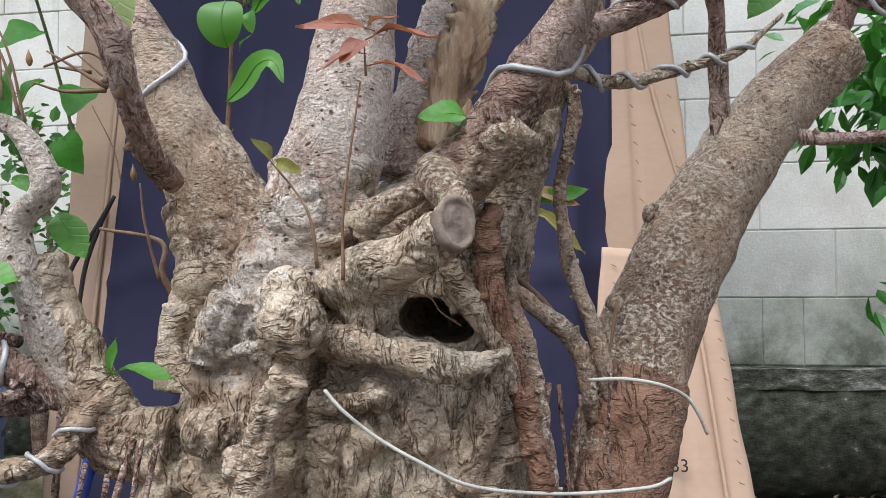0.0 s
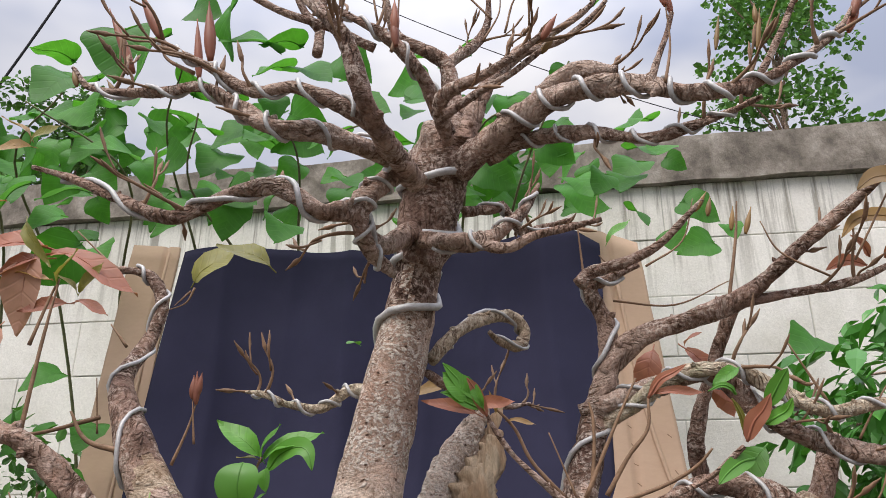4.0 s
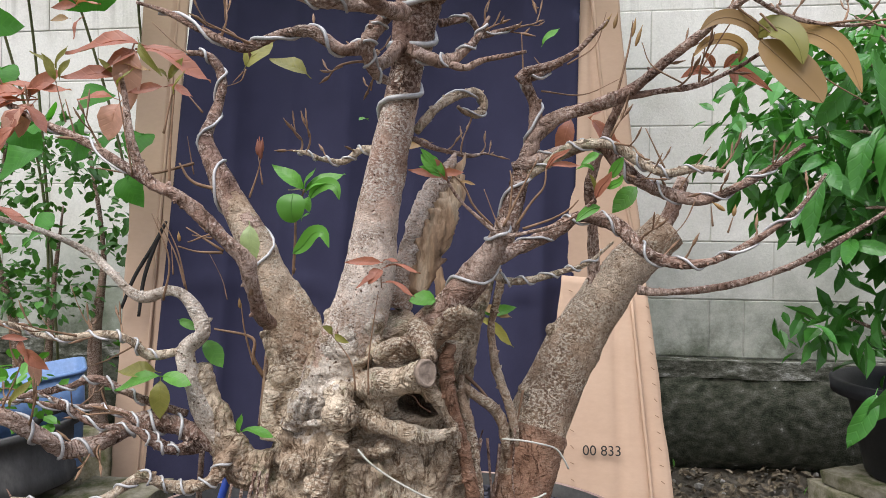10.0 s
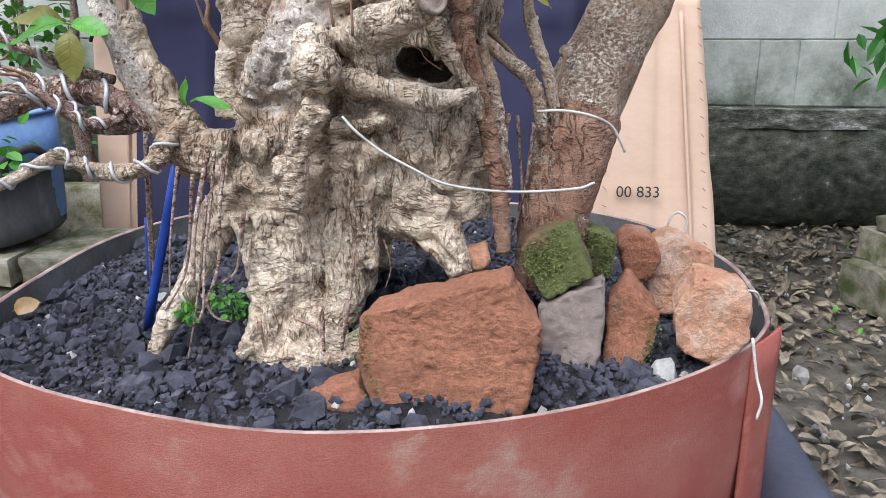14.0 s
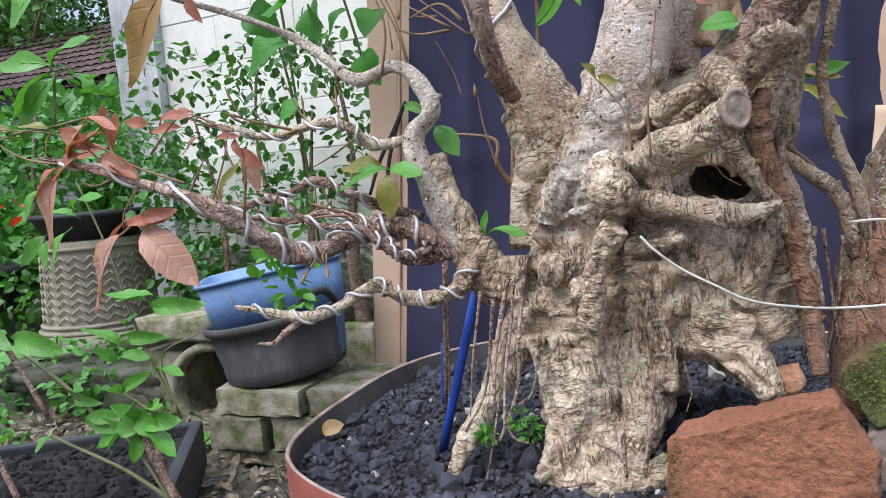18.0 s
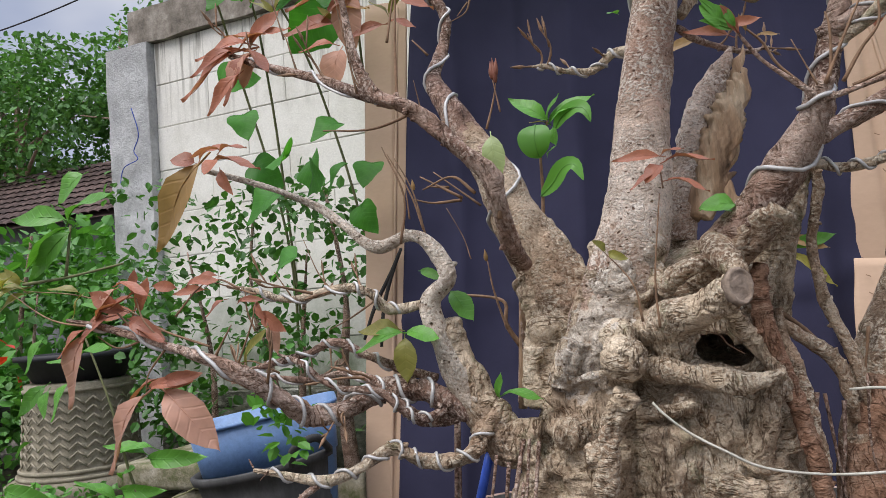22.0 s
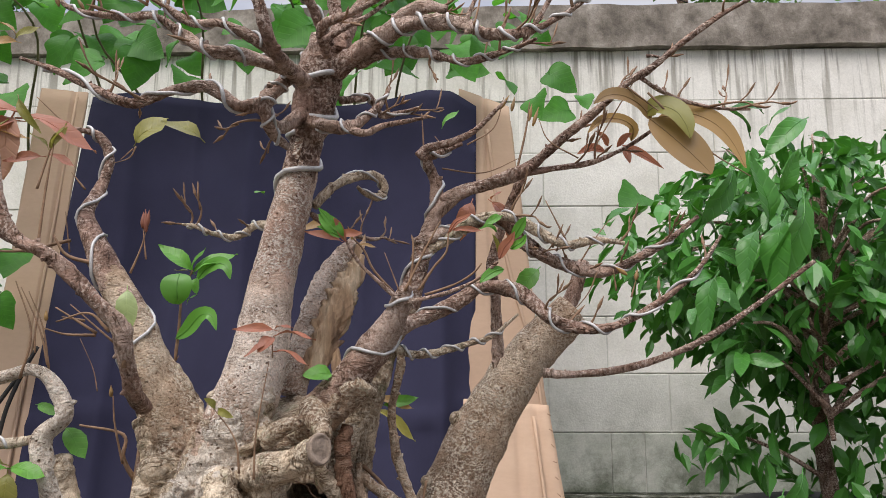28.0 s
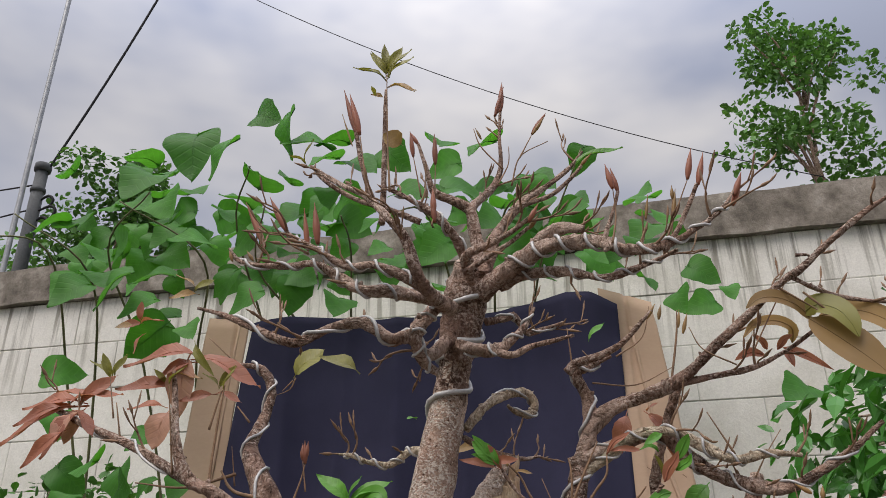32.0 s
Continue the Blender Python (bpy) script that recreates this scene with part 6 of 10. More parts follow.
root((-0.038, 0.762, 0.508, 0.0206), (-0.024, 0.768, 0.477, 0.0189))
root((-0.021, 0.765, 0.541, 0.0122), (-0.017, 0.765, 0.512, 0.0150))
root((-0.091, 0.762, 0.536, 0.0140), (-0.091, 0.762, 0.512, 0.0168))
crease(0.0036, 0.0036, (-0.192, 0.724, 0.575), (-0.173, 0.734, 0.569), (-0.149, 0.740, 0.570))
crease(0.0028, 0.0041, (-0.164, 0.736, 0.600), (-0.162, 0.736, 0.581), (-0.153, 0.738, 0.565), (-0.129, 0.691, 0.572), (-0.114, 0.714, 0.577), (-0.108, 0.719, 0.598))
crease(0.0053, 0.0056, (-0.131, 0.689, 0.598))
crease(0.0018, 0.0022, (-0.151, 0.702, 0.598), (-0.144, 0.704, 0.611), (-0.132, 0.708, 0.615), (-0.119, 0.706, 0.608), (-0.116, 0.700, 0.594), (-0.125, 0.696, 0.583), (-0.137, 0.694, 0.584))
crease(0.0015, 0.0016, (-0.139, 0.691, 0.600), (-0.135, 0.693, 0.607), (-0.127, 0.694, 0.607), (-0.123, 0.693, 0.599), (-0.129, 0.690, 0.592))
crease(0.0036, 0.0073, (-0.127, 0.760, 0.554), (-0.106, 0.722, 0.542), (-0.109, 0.718, 0.519), (-0.108, 0.724, 0.486), (-0.103, 0.723, 0.451), (-0.104, 0.733, 0.405))
crease(0.0022, 0.0030, (-0.132, 0.692, 0.561), (-0.139, 0.745, 0.525), (-0.127, 0.739, 0.504), (-0.125, 0.736, 0.481), (-0.129, 0.731, 0.456))
crease(0.0022, 0.0031, (-0.196, 0.716, 0.460), (-0.166, 0.725, 0.465), (-0.136, 0.735, 0.458), (-0.112, 0.726, 0.468))
crease(0.0021, 0.0024, (-0.194, 0.719, 0.481), (-0.157, 0.693, 0.501), (-0.143, 0.742, 0.501))
crease(0.0021, 0.0024, (-0.192, 0.731, 0.502), (-0.154, 0.695, 0.521), (-0.126, 0.728, 0.518))
crease(0.0022, 0.0025, (-0.195, 0.713, 0.440), (-0.168, 0.722, 0.444), (-0.142, 0.733, 0.437), (-0.118, 0.727, 0.444))
crease(0.0028, 0.0035, (-0.185, 0.729, 0.512), (-0.162, 0.699, 0.525), (-0.146, 0.696, 0.537), (-0.141, 0.692, 0.556))
crease(0.0028, 0.0036, (-0.197, 0.736, 0.550), (-0.180, 0.714, 0.542), (-0.186, 0.714, 0.525))
crease(0.0051, 0.0099, (-0.122, 0.756, 0.556), (-0.086, 0.744, 0.568), (-0.053, 0.751, 0.564), (-0.011, 0.780, 0.552))
crease(0.0100, 0.0061, (-0.073, 0.741, 0.553))
crease(0.0029, 0.0043, (-0.090, 0.732, 0.515), (-0.062, 0.731, 0.501), (-0.035, 0.764, 0.485))
crease(0.0036, 0.0056, (-0.095, 0.739, 0.460), (-0.077, 0.736, 0.459), (-0.048, 0.720, 0.463))
crease(0.0187, 0.0670, (-0.060, 0.716, 0.431))
crease(0.0110, 0.0558, (-0.084, 0.726, 0.421))
crease(0.0038, 0.0058, (-0.027, 0.789, 0.605), (-0.013, 0.778, 0.555), (-0.005, 0.778, 0.495), (-0.001, 0.780, 0.439))
crease(0.0044, 0.0086, (-0.188, 0.771, 0.656), (-0.186, 0.756, 0.624), (-0.202, 0.766, 0.604), (-0.211, 0.757, 0.586), (-0.203, 0.742, 0.556))
crease(0.0043, 0.0073, (-0.183, 0.807, 0.693), (-0.165, 0.749, 0.658), (-0.175, 0.730, 0.621))
crease(0.0048, 0.0094, (-0.119, 0.741, 0.686), (-0.118, 0.745, 0.654), (-0.114, 0.720, 0.630))
crease(0.0058, 0.0110, (-0.204, 0.727, 0.493), (-0.198, 0.716, 0.462), (-0.194, 0.709, 0.418), (-0.187, 0.692, 0.390))
crease(0.0029, 0.0018, (-0.174, 0.721, 0.438), (-0.169, 0.710, 0.406), (-0.181, 0.695, 0.386))
crease(0.0029, 0.0018, (-0.142, 0.733, 0.434), (-0.133, 0.698, 0.401), (-0.138, 0.684, 0.381))
crease(0.0029, 0.0018, (-0.118, 0.722, 0.430), (-0.119, 0.704, 0.396))
crease(0.0028, 0.0036, (-0.173, 0.725, 0.615), (-0.181, 0.724, 0.591), (-0.180, 0.729, 0.576))
crease(0.0022, 0.0031, (-0.212, 0.729, 0.533), (-0.230, 0.729, 0.515), (-0.245, 0.740, 0.500))
crease(0.0022, 0.0031, (-0.219, 0.728, 0.492), (-0.237, 0.727, 0.469), (-0.254, 0.723, 0.440))
crease(0.0022, 0.0031, (-0.174, 0.727, 0.483), (-0.155, 0.729, 0.471), (-0.147, 0.730, 0.447))
crease(0.0021, 0.0030, (-0.162, 0.732, 0.551), (-0.170, 0.729, 0.534), (-0.159, 0.699, 0.526))
crease(0.0022, 0.0025, (-0.238, 0.741, 0.546), (-0.251, 0.729, 0.537), (-0.265, 0.739, 0.511))
crease(0.0021, 0.0024, (-0.100, 0.726, 0.537), (-0.083, 0.716, 0.534), (-0.069, 0.740, 0.517))
crease(0.0022, 0.0025, (-0.096, 0.733, 0.501), (-0.091, 0.734, 0.483), (-0.093, 0.740, 0.463))
crease(0.0021, 0.0024, (-0.161, 0.738, 0.627), (-0.166, 0.730, 0.612), (-0.171, 0.729, 0.601))
patch_of_bark(1, 0.024, (-0.122, 0.740, 0.686), (-0.139, 0.738, 0.654), (-0.150, 0.737, 0.627), (-0.166, 0.737, 0.605), (-0.173, 0.738, 0.587))
patch_of_bark(2, 0.027, (-0.096, 0.735, 0.634), (-0.071, 0.735, 0.643), (-0.045, 0.735, 0.660))
patch_of_bark(2, 0.032, (-0.061, 0.735, 0.676), (-0.039, 0.735, 0.697), (-0.019, 0.735, 0.739))
patch_of_bark(2, 0.022, (-0.212, 0.774, 0.699), (-0.201, 0.773, 0.677), (-0.190, 0.771, 0.656))
raw = bpy.data.meshes.new("raw_trunk")
bm.to_mesh(raw)
bm.free()
tmp = new("raw_trunk", raw)
rm = tmp.modifiers.new("fuse", "REMESH")
rm.mode, rm.voxel_size = "VOXEL", 0.0013
HOLLOWS = []
for at, size in (((-0.067, 0.790, 0.597), (0.0195, 0.075, 0.0155)), ((-0.052, 0.787, 0.590), (0.0165, 0.066, 0.0110))):
    bm = bmesh.new()
    bmesh.ops.create_icosphere(bm, subdivisions=4, radius=1.0, matrix=Matrix.Translation(at) @ Matrix.Diagonal((*size, 1)))
    void_me = bpy.data.meshes.new("hollow")
    bm.to_mesh(void_me)
    bm.free()
    HOLLOWS.append(new("hollow", void_me))
    bore = tmp.modifiers.new("bore", "BOOLEAN")
    bore.operation, bore.object = "DIFFERENCE", HOLLOWS[-1]
melt = tmp.modifiers.new("melt", "SMOOTH")
melt.factor, melt.iterations = 0.5, 5
dg = bpy.context.evaluated_depsgraph_get()
fused = bpy.data.meshes.new_from_object(tmp.evaluated_get(dg))
if len(fused.vertices) < 60000:
    for md in [m for m in tmp.modifiers if m.type == "BOOLEAN"]:
        tmp.modifiers.remove(md)
    dg = bpy.context.evaluated_depsgraph_get()
    fused = bpy.data.meshes.new_from_object(tmp.evaluated_get(dg))
for ob in [tmp] + HOLLOWS:
    bpy.data.objects.remove(ob)
nv = len(fused.vertices)
co, no = np.empty(nv * 3), np.empty(nv * 3)
fused.vertices.foreach_get("co", co)
fused.vertices.foreach_get("normal", no)
co, no = co.reshape(-1, 3), no.reshape(-1, 3)
push = np.empty(nv)
for i, c in enumerate(co):
    v = Vector(c)
    u, w = c[0] + 0.03 * noise.noise(v * 14), c[2] + 0.03 * noise.noise(v * 14 + Vector((5, 2, 8)))
    across = min(1.0, max(0.0, 0.5 + 5 * noise.noise(v * 13 + Vector((1, 9, 4)))))
    fold = 1 - abs(noise.noise(Vector((u * 18, c[1] * 40, w * 62)))) * across - abs(noise.noise(Vector((u * 62, c[1] * 40, w * 18)))) * (1 - across)
    wrink = 1 - abs(noise.noise(Vector((u * 40 + 5, c[1] * 70, w * 150)))) * across - abs(noise.noise(Vector((u * 150 + 5, c[1] * 70, w * 40)))) * (1 - across)
    fine = noise.noise(v * 150)
    push[i] = -0.0021 * fold ** 12 - 0.0009 * wrink ** 10 + 0.0021 * noise.noise(v * 24) + 0.0007 * noise.noise(v * 62) + 0.0005 * fine + 0.0009
inward = no * 0.6 + np.array((0, -0.4, 0.0))
dig, hole = np.zeros(nv), np.zeros(nv)
for wide, deep, line in CREASES:
    near = np.where(np.abs(co - line.mean(0)).max(1) < 0.16)[0]
    d = np.sqrt(((co[near][:, None, :] - line[None]) ** 2).sum(2)).min(1)
    jag = 1 + 0.35 * np.sin(co[near] @ np.array((310.0, 120.0, 270.0)))
    into = hole if deep > 0.025 else dig
    if into is hole:
        near, d, jag = near[co[near][:, 1] > line[:, 1].mean() - 0.012], d[co[near][:, 1] > line[:, 1].mean() - 0.012], jag[co[near][:, 1] > line[:, 1].mean() - 0.012]
    into[near] = np.maximum(into[near], deep * np.exp(-(d / (wide * jag)) ** (4 if deep > 0.025 else 2)))
co = co + no * push[:, None] - inward * dig[:, None] + np.array((0, 1.0, 0)) * hole[:, None]
fused.vertices.foreach_set("co", co.ravel())
fused.polygons.foreach_set("use_smooth", [True] * len(fused.polygons))
fused.update()
fused.materials.clear()
fused.materials.append(BARK)
fused.materials.append(BARK_GREY)
fused.materials.append(BARK_TAN)
nf = len(fused.polygons)
fc0 = np.empty(nf * 3)
fused.polygons.foreach_get("center", fc0)
fc0 = fc0.reshape(-1, 3)
slot = np.zeros(nf, dtype=np.int32)
jitter = 0.006 * np.sin(fc0 @ np.array((170.0, 60.0, 230.0))) + 0.004 * np.sin(fc0 @ np.array((-410.0, 90.0, 380.0)))
for index, wide, line in PATCHES:
    d = np.sqrt(((fc0[:, None, :] - line[None]) ** 2).sum(2)).min(1)
    slot[d + jitter < wide] = index
fused.polygons.foreach_set("material_index", slot)
trunk = link_mesh("trunk", fused, BARK, tree, "gnarled grey-brown trunk with fused roots and a hollow")
trunk.matrix_parent_inverse = TREE_INV


def splinter(*pts):
    """A jagged sliver of dead wood, flat in section, frayed at its tip."""
    bm = bmesh.new()
    path = tube(bm, pts, 30, 18, 0.0)
    mid = np.mean(path, axis=0)
    for v in bm.verts:
        f = noise.noise(Vector((v.co.x * 260, v.co.y * 260, v.co.z * 16)))
        g = noise.noise(Vector((v.co.x * 70, v.co.y * 70, v.co.z * 24 + 7)))
        k = min(path, key=lambda q: abs(q[2] - v.co.z))
        c = Vector((k[0], k[1], v.co.z))
        out = v.co - c
        out.y *= 0.45
        v.co = c + out * (1 + 0.75 * f + 0.6 * g)
        v.co.z += 0.006 * f
    tree_part("deadwood", bm, DEADWOOD, "split brown dead wood with sharp tips")


splinter((-0.070, 0.822, 0.710, 0.0103), (-0.060, 0.828, 0.746, 0.0153), (-0.047, 0.834, 0.781, 0.0150), (-0.034, 0.842, 0.810, 0.0119), (-0.024, 0.848, 0.832, 0.0079), (-0.016, 0.850, 0.846, 0.0008))
splinter((-0.043, 0.858, 0.813, 0.0042), (-0.031, 0.862, 0.838, 0.0043), (-0.021, 0.866, 0.857, 0.0034), (-0.017, 0.868, 0.873, 0.0009))
splinter((-0.044, 0.815, 0.709, 0.0047), (-0.042, 0.816, 0.721, 0.0059), (-0.041, 0.817, 0.731, 0.0035), (-0.041, 0.818, 0.739, 0.0008))
splinter((-0.048, 0.845, 0.751, 0.0041), (-0.040, 0.846, 0.764, 0.0070), (-0.038, 0.847, 0.777, 0.0062), (-0.037, 0.848, 0.788, 0.0017))

# cut face of the stub, its scar ring
face = Matrix.Translation((-0.0420, 0.6640, 0.6460)) @ Vector((0.55, -0.83, 0.12)).to_track_quat("Z", "Y").to_matrix().to_4x4() @ Matrix.Diagonal((0.82, 1.05, 1, 1))
bm = bmesh.new()
lathe(bm, [(0.0128, -0.008), (0.0132, -0.002), (0.0118, 0.0), (0.0098, -0.0006), (0.009, -0.0016), (0.0075, -0.0010), (0.006, -0.0018), (0.0045, -0.0011), (0.0028, -0.0018), (0.0008, -0.0012)], 30, face, 0.05)
for v in bm.verts:
    v.co += Vector((noise.noise(v.co * 160), noise.noise(v.co * 160 + Vector((3, 1, 7))), noise.noise(v.co * 160 + Vector((9, 4, 2))))) * 0.0016
tree_part("cut_scar", bm, CUT_WOOD, "healed grey cut of a sawn stub")

LEAF_MESH = {}
for k, mat in LEAVES.items():
    for shape in ("blade", "round"):
        LEAF_MESH[k, shape] = leaf_mesh("leaf", shape, mat)
leaf_rng = random.Random(11)


def leaf(kind, base, tip, width):
    """One leaf of the tree from its stalk to its tip."""
    b, t = Vector(base), Vector(tip)
    ratio = width / (t - b).length
    shape = "round" if ratio > 0.62 else "blade"
    k = ratio / (0.8 if shape == "round" else 0.5)
    ob = link_mesh("leaf", LEAF_MESH[kind, shape], None, tree)
    ob.matrix_parent_inverse = TREE_INV
    ob.matrix_basis = leaf_pose(b, t, max(0.45, min(1.5, k)), leaf_rng.uniform(-0.75, 0.75) * (0.15 if kind == "pink" else 0.35 if width > 0.017 else 1.0), (0, -1, -0.25) if kind == "brown" and width > 0.02 else (0, -0.75, 0.65))


def bent_leaf(kind, pts, width):
    """One leaf whose midrib bends through pts, its face turned to the light in front."""
    line = spline([(*p, 0.0) for p in pts], 4)
    bm, rows, n = bmesh.new(), [], len(line)
    for i, q in enumerate(line):
        f = i / (n - 1)
        d = Vector(line[min(n - 1, i + 1)][:3] - line[max(0, i - 1)][:3]).normalized()
        side = d.cross(Vector((0, -1, 0.3))).normalized()
        lift = side.cross(d)
        w = 0.5 * width * max(0.02, math.sin(math.pi * f ** 0.8)) ** 0.75
        rows.append([bm.verts.new(Vector(q[:3]) + side * w * k + lift * 0.18 * w * abs(k)) for k in (-1, -0.5, 0, 0.5, 1)])
    for a, b in zip(rows, rows[1:]):
        for k in range(4):
            bm.faces.new((a[k], a[k + 1], b[k + 1], b[k]))
    tube(bm, [(*q[:3], 0.0009 - 0.0006 * i / n) for i, q in enumerate(line)], 5, 1, smooth_path=False)
    tree_part("leaf", bm, LEAVES[kind])


def bud(base, tip, r):
    """A pointed closed bud."""
    b, t = Vector(base), Vector(tip)
    bm = bmesh.new()
    pts = [(*b.lerp(t, f), 0.7 * r * s) for f, s in ((0, 0.45), (0.2, 0.9), (0.42, 1.0), (0.7, 0.62), (0.88, 0.25), (1, 0.03))]
    tube(bm, pts, 8, 3)
    tree_part("bud", bm, LEAVES["red"] if r > 0.0037 else LEAVES["brown"], "closed reddish brown leaf bud")


def shoot(pts):
    """A thin twig or hanging root."""
    bm = bmesh.new()
    fine = []
    for i, p in enumerate(pts):
        j = 0.004 if 0 < i < len(pts) - 1 else 0
        fine.append((p[0] + j * leaf_rng.uniform(-1, 1), p[1] + j * leaf_rng.uniform(-1, 1), p[2], p[3]))
    tube(bm, fine, 7, 6, 0.14, 160)
    low = max(p[2] for p in pts) < 0.6
    tree_part("root" if low else "twig", bm, BARK_TWIG if low else SHOOT_BARK)


def tie(pts, r=0.0011):
    """A length of tying wire."""
    bm = bmesh.new()
    tube(bm, [(*p, r) for p in pts], 6, 6)
    tree_part("tie_wire", bm, STRING, "pale tying wire")


coil(PATHS["main_trunk"], 1.5, 0.52, 0.72, 0.003, tree).matrix_parent_inverse = TREE_INV
coil(PATHS["trunk_top"], 2.4, 0.0, 0.8, 0.0032, tree).matrix_parent_inverse = TREE_INV
leaf("red", (-0.471, 0.720, 0.913), (-0.556, 0.708, 0.889), 0.028)
leaf("red", (-0.468, 0.720, 0.918), (-0.528, 0.708, 0.922), 0.020)
leaf("red", (-0.466, 0.720, 0.918), (-0.432, 0.708, 0.943), 0.017)
leaf("red", (-0.462, 0.710, 0.903), (-0.496, 0.698, 0.863), 0.022)
leaf("pink", (-0.462, 0.720, 0.909), (-0.476, 0.708, 0.877), 0.028)
leaf("red", (-0.383, 0.800, 0.989), (-0.471, 0.788, 0.995), 0.027)
leaf("red", (-0.380, 0.800, 0.984), (-0.300, 0.788, 0.962), 0.026)
leaf("red", (-0.384, 0.800, 0.980), (-0.437, 0.788, 0.964), 0.022)
leaf("pink", (-0.393, 0.800, 0.985), (-0.399, 0.788, 0.919), 0.037)
leaf("brown", (-0.495, 0.670, 0.796), (-0.555, 0.658, 0.722), 0.033)
leaf("red", (-0.501, 0.670, 0.797), (-0.518, 0.658, 0.803), 0.018)
leaf("red", (-0.495, 0.670, 0.799), (-0.464, 0.658, 0.813), 0.014)
leaf("red", (-0.490, 0.680, 0.797), (-0.432, 0.668, 0.796), 0.014)
leaf("red", (-0.481, 0.680, 0.789), (-0.467, 0.668, 0.765), 0.012)
leaf("red", (-0.560, 0.620, 0.661), (-0.593, 0.608, 0.646), 0.020)
leaf("red", (-0.545, 0.620, 0.665), (-0.578, 0.608, 0.683), 0.017)
leaf("red", (-0.536, 0.630, 0.664), (-0.522, 0.618, 0.690), 0.013)
leaf("red", (-0.507, 0.620, 0.602), (-0.466, 0.608, 0.608), 0.012)
leaf("red", (-0.539, 0.620, 0.657), (-0.500, 0.608, 0.642), 0.015)
leaf("green", (-0.325, 0.720, 0.627), (-0.371, 0.708, 0.621), 0.017)
leaf("green", (-0.322, 0.720, 0.627), (-0.290, 0.708, 0.626), 0.018)
leaf("olive", (-0.325, 0.720, 0.622), (-0.321, 0.708, 0.586), 0.021)
leaf("olive", (-0.334, 0.730, 0.630), (-0.369, 0.718, 0.636), 0.019)
bent_leaf("green", [(-0.029, 0.680, 0.837), (-0.037, 0.677, 0.844), (-0.045, 0.674, 0.852), (-0.051, 0.671, 0.858)], 0.008)
bent_leaf("green", [(-0.029, 0.680, 0.833), (-0.037, 0.677, 0.836), (-0.045, 0.674, 0.840), (-0.052, 0.671, 0.841)], 0.007)
leaf("green", (-0.028, 0.672, 0.832), (-0.036, 0.664, 0.848), 0.006)
bent_leaf("red", [(-0.026, 0.675, 0.828), (-0.030, 0.672, 0.836), (-0.033, 0.669, 0.843), (-0.037, 0.666, 0.848)], 0.007)
shoot([(0.018, 0.700, 0.785, 0.0015), (0.003, 0.695, 0.805, 0.0011), (-0.010, 0.690, 0.824, 0.0010), (-0.024, 0.685, 0.837, 0.0006)])
leaf("brown", (-0.021, 0.685, 0.831), (-0.023, 0.677, 0.842), 0.003)
leaf("brown", (-0.014, 0.690, 0.828), (-0.000, 0.682, 0.827), 0.003)
bent_leaf("red", [(0.113, 0.668, 0.812), (0.117, 0.665, 0.822), (0.122, 0.662, 0.828), (0.126, 0.659, 0.836)], 0.010)
bent_leaf("green", [(0.125, 0.665, 0.830), (0.129, 0.662, 0.837), (0.133, 0.659, 0.844), (0.136, 0.656, 0.849)], 0.010)
bent_leaf("green", [(0.123, 0.665, 0.821), (0.128, 0.662, 0.824), (0.133, 0.659, 0.827), (0.136, 0.656, 0.833)], 0.008)
bent_leaf("olive", [(0.113, 0.670, 0.816), (0.112, 0.667, 0.824), (0.109, 0.664, 0.830), (0.106, 0.661, 0.834)], 0.004)
bent_leaf("green", [(0.111, 0.670, 0.838), (0.108, 0.667, 0.841), (0.102, 0.664, 0.842), (0.094, 0.661, 0.838)], 0.004)
bent_leaf("green", [(0.118, 0.675, 0.804), (0.110, 0.672, 0.802), (0.101, 0.669, 0.796), (0.095, 0.666, 0.790)], 0.010)
shoot([(0.047, 0.700, 0.783, 0.0015), (0.071, 0.695, 0.793, 0.0011), (0.088, 0.690, 0.802, 0.0010), (0.099, 0.685, 0.811, 0.0006)])
shoot([(0.032, 0.700, 0.787, 0.0015), (0.033, 0.700, 0.810, 0.0011), (0.033, 0.700, 0.830, 0.0010), (0.034, 0.700, 0.840, 0.0006)])
shoot([(0.041, 0.700, 0.787, 0.0015), (0.051, 0.700, 0.808, 0.0013), (0.063, 0.700, 0.824, 0.0011), (0.069, 0.700, 0.842, 0.0008)])
bent_leaf("red", [(0.069, 0.700, 0.842), (0.076, 0.697, 0.852), (0.084, 0.694, 0.856), (0.091, 0.691, 0.860)], 0.006)
leaf("red", (0.073, 0.700, 0.845), (0.100, 0.692, 0.847), 0.005)
leaf("green", (-0.210, 0.860, 0.829), (-0.243, 0.850, 0.861), 0.019)
leaf("green", (-0.209, 0.860, 0.829), (-0.200, 0.852, 0.855), 0.009)
leaf("green", (-0.207, 0.860, 0.828), (-0.165, 0.850, 0.854), 0.019)
leaf("olive", (-0.210, 0.860, 0.826), (-0.225, 0.852, 0.832), 0.009)
leaf("green", (-0.204, 0.858, 0.820), (-0.203, 0.850, 0.803), 0.012)
leaf("green", (-0.212, 0.858, 0.792), (-0.203, 0.850, 0.803), 0.008)
bent_leaf("green", [(-0.203, 0.860, 0.818), (-0.192, 0.854, 0.830), (-0.177, 0.848, 0.835), (-0.167, 0.842, 0.830), (-0.162, 0.838, 0.816)], 0.017)
bent_leaf("green", [(-0.219, 0.846, 0.823), (-0.219, 0.840, 0.815), (-0.219, 0.838, 0.805), (-0.218, 0.840, 0.795), (-0.217, 0.846, 0.789)], 0.034)
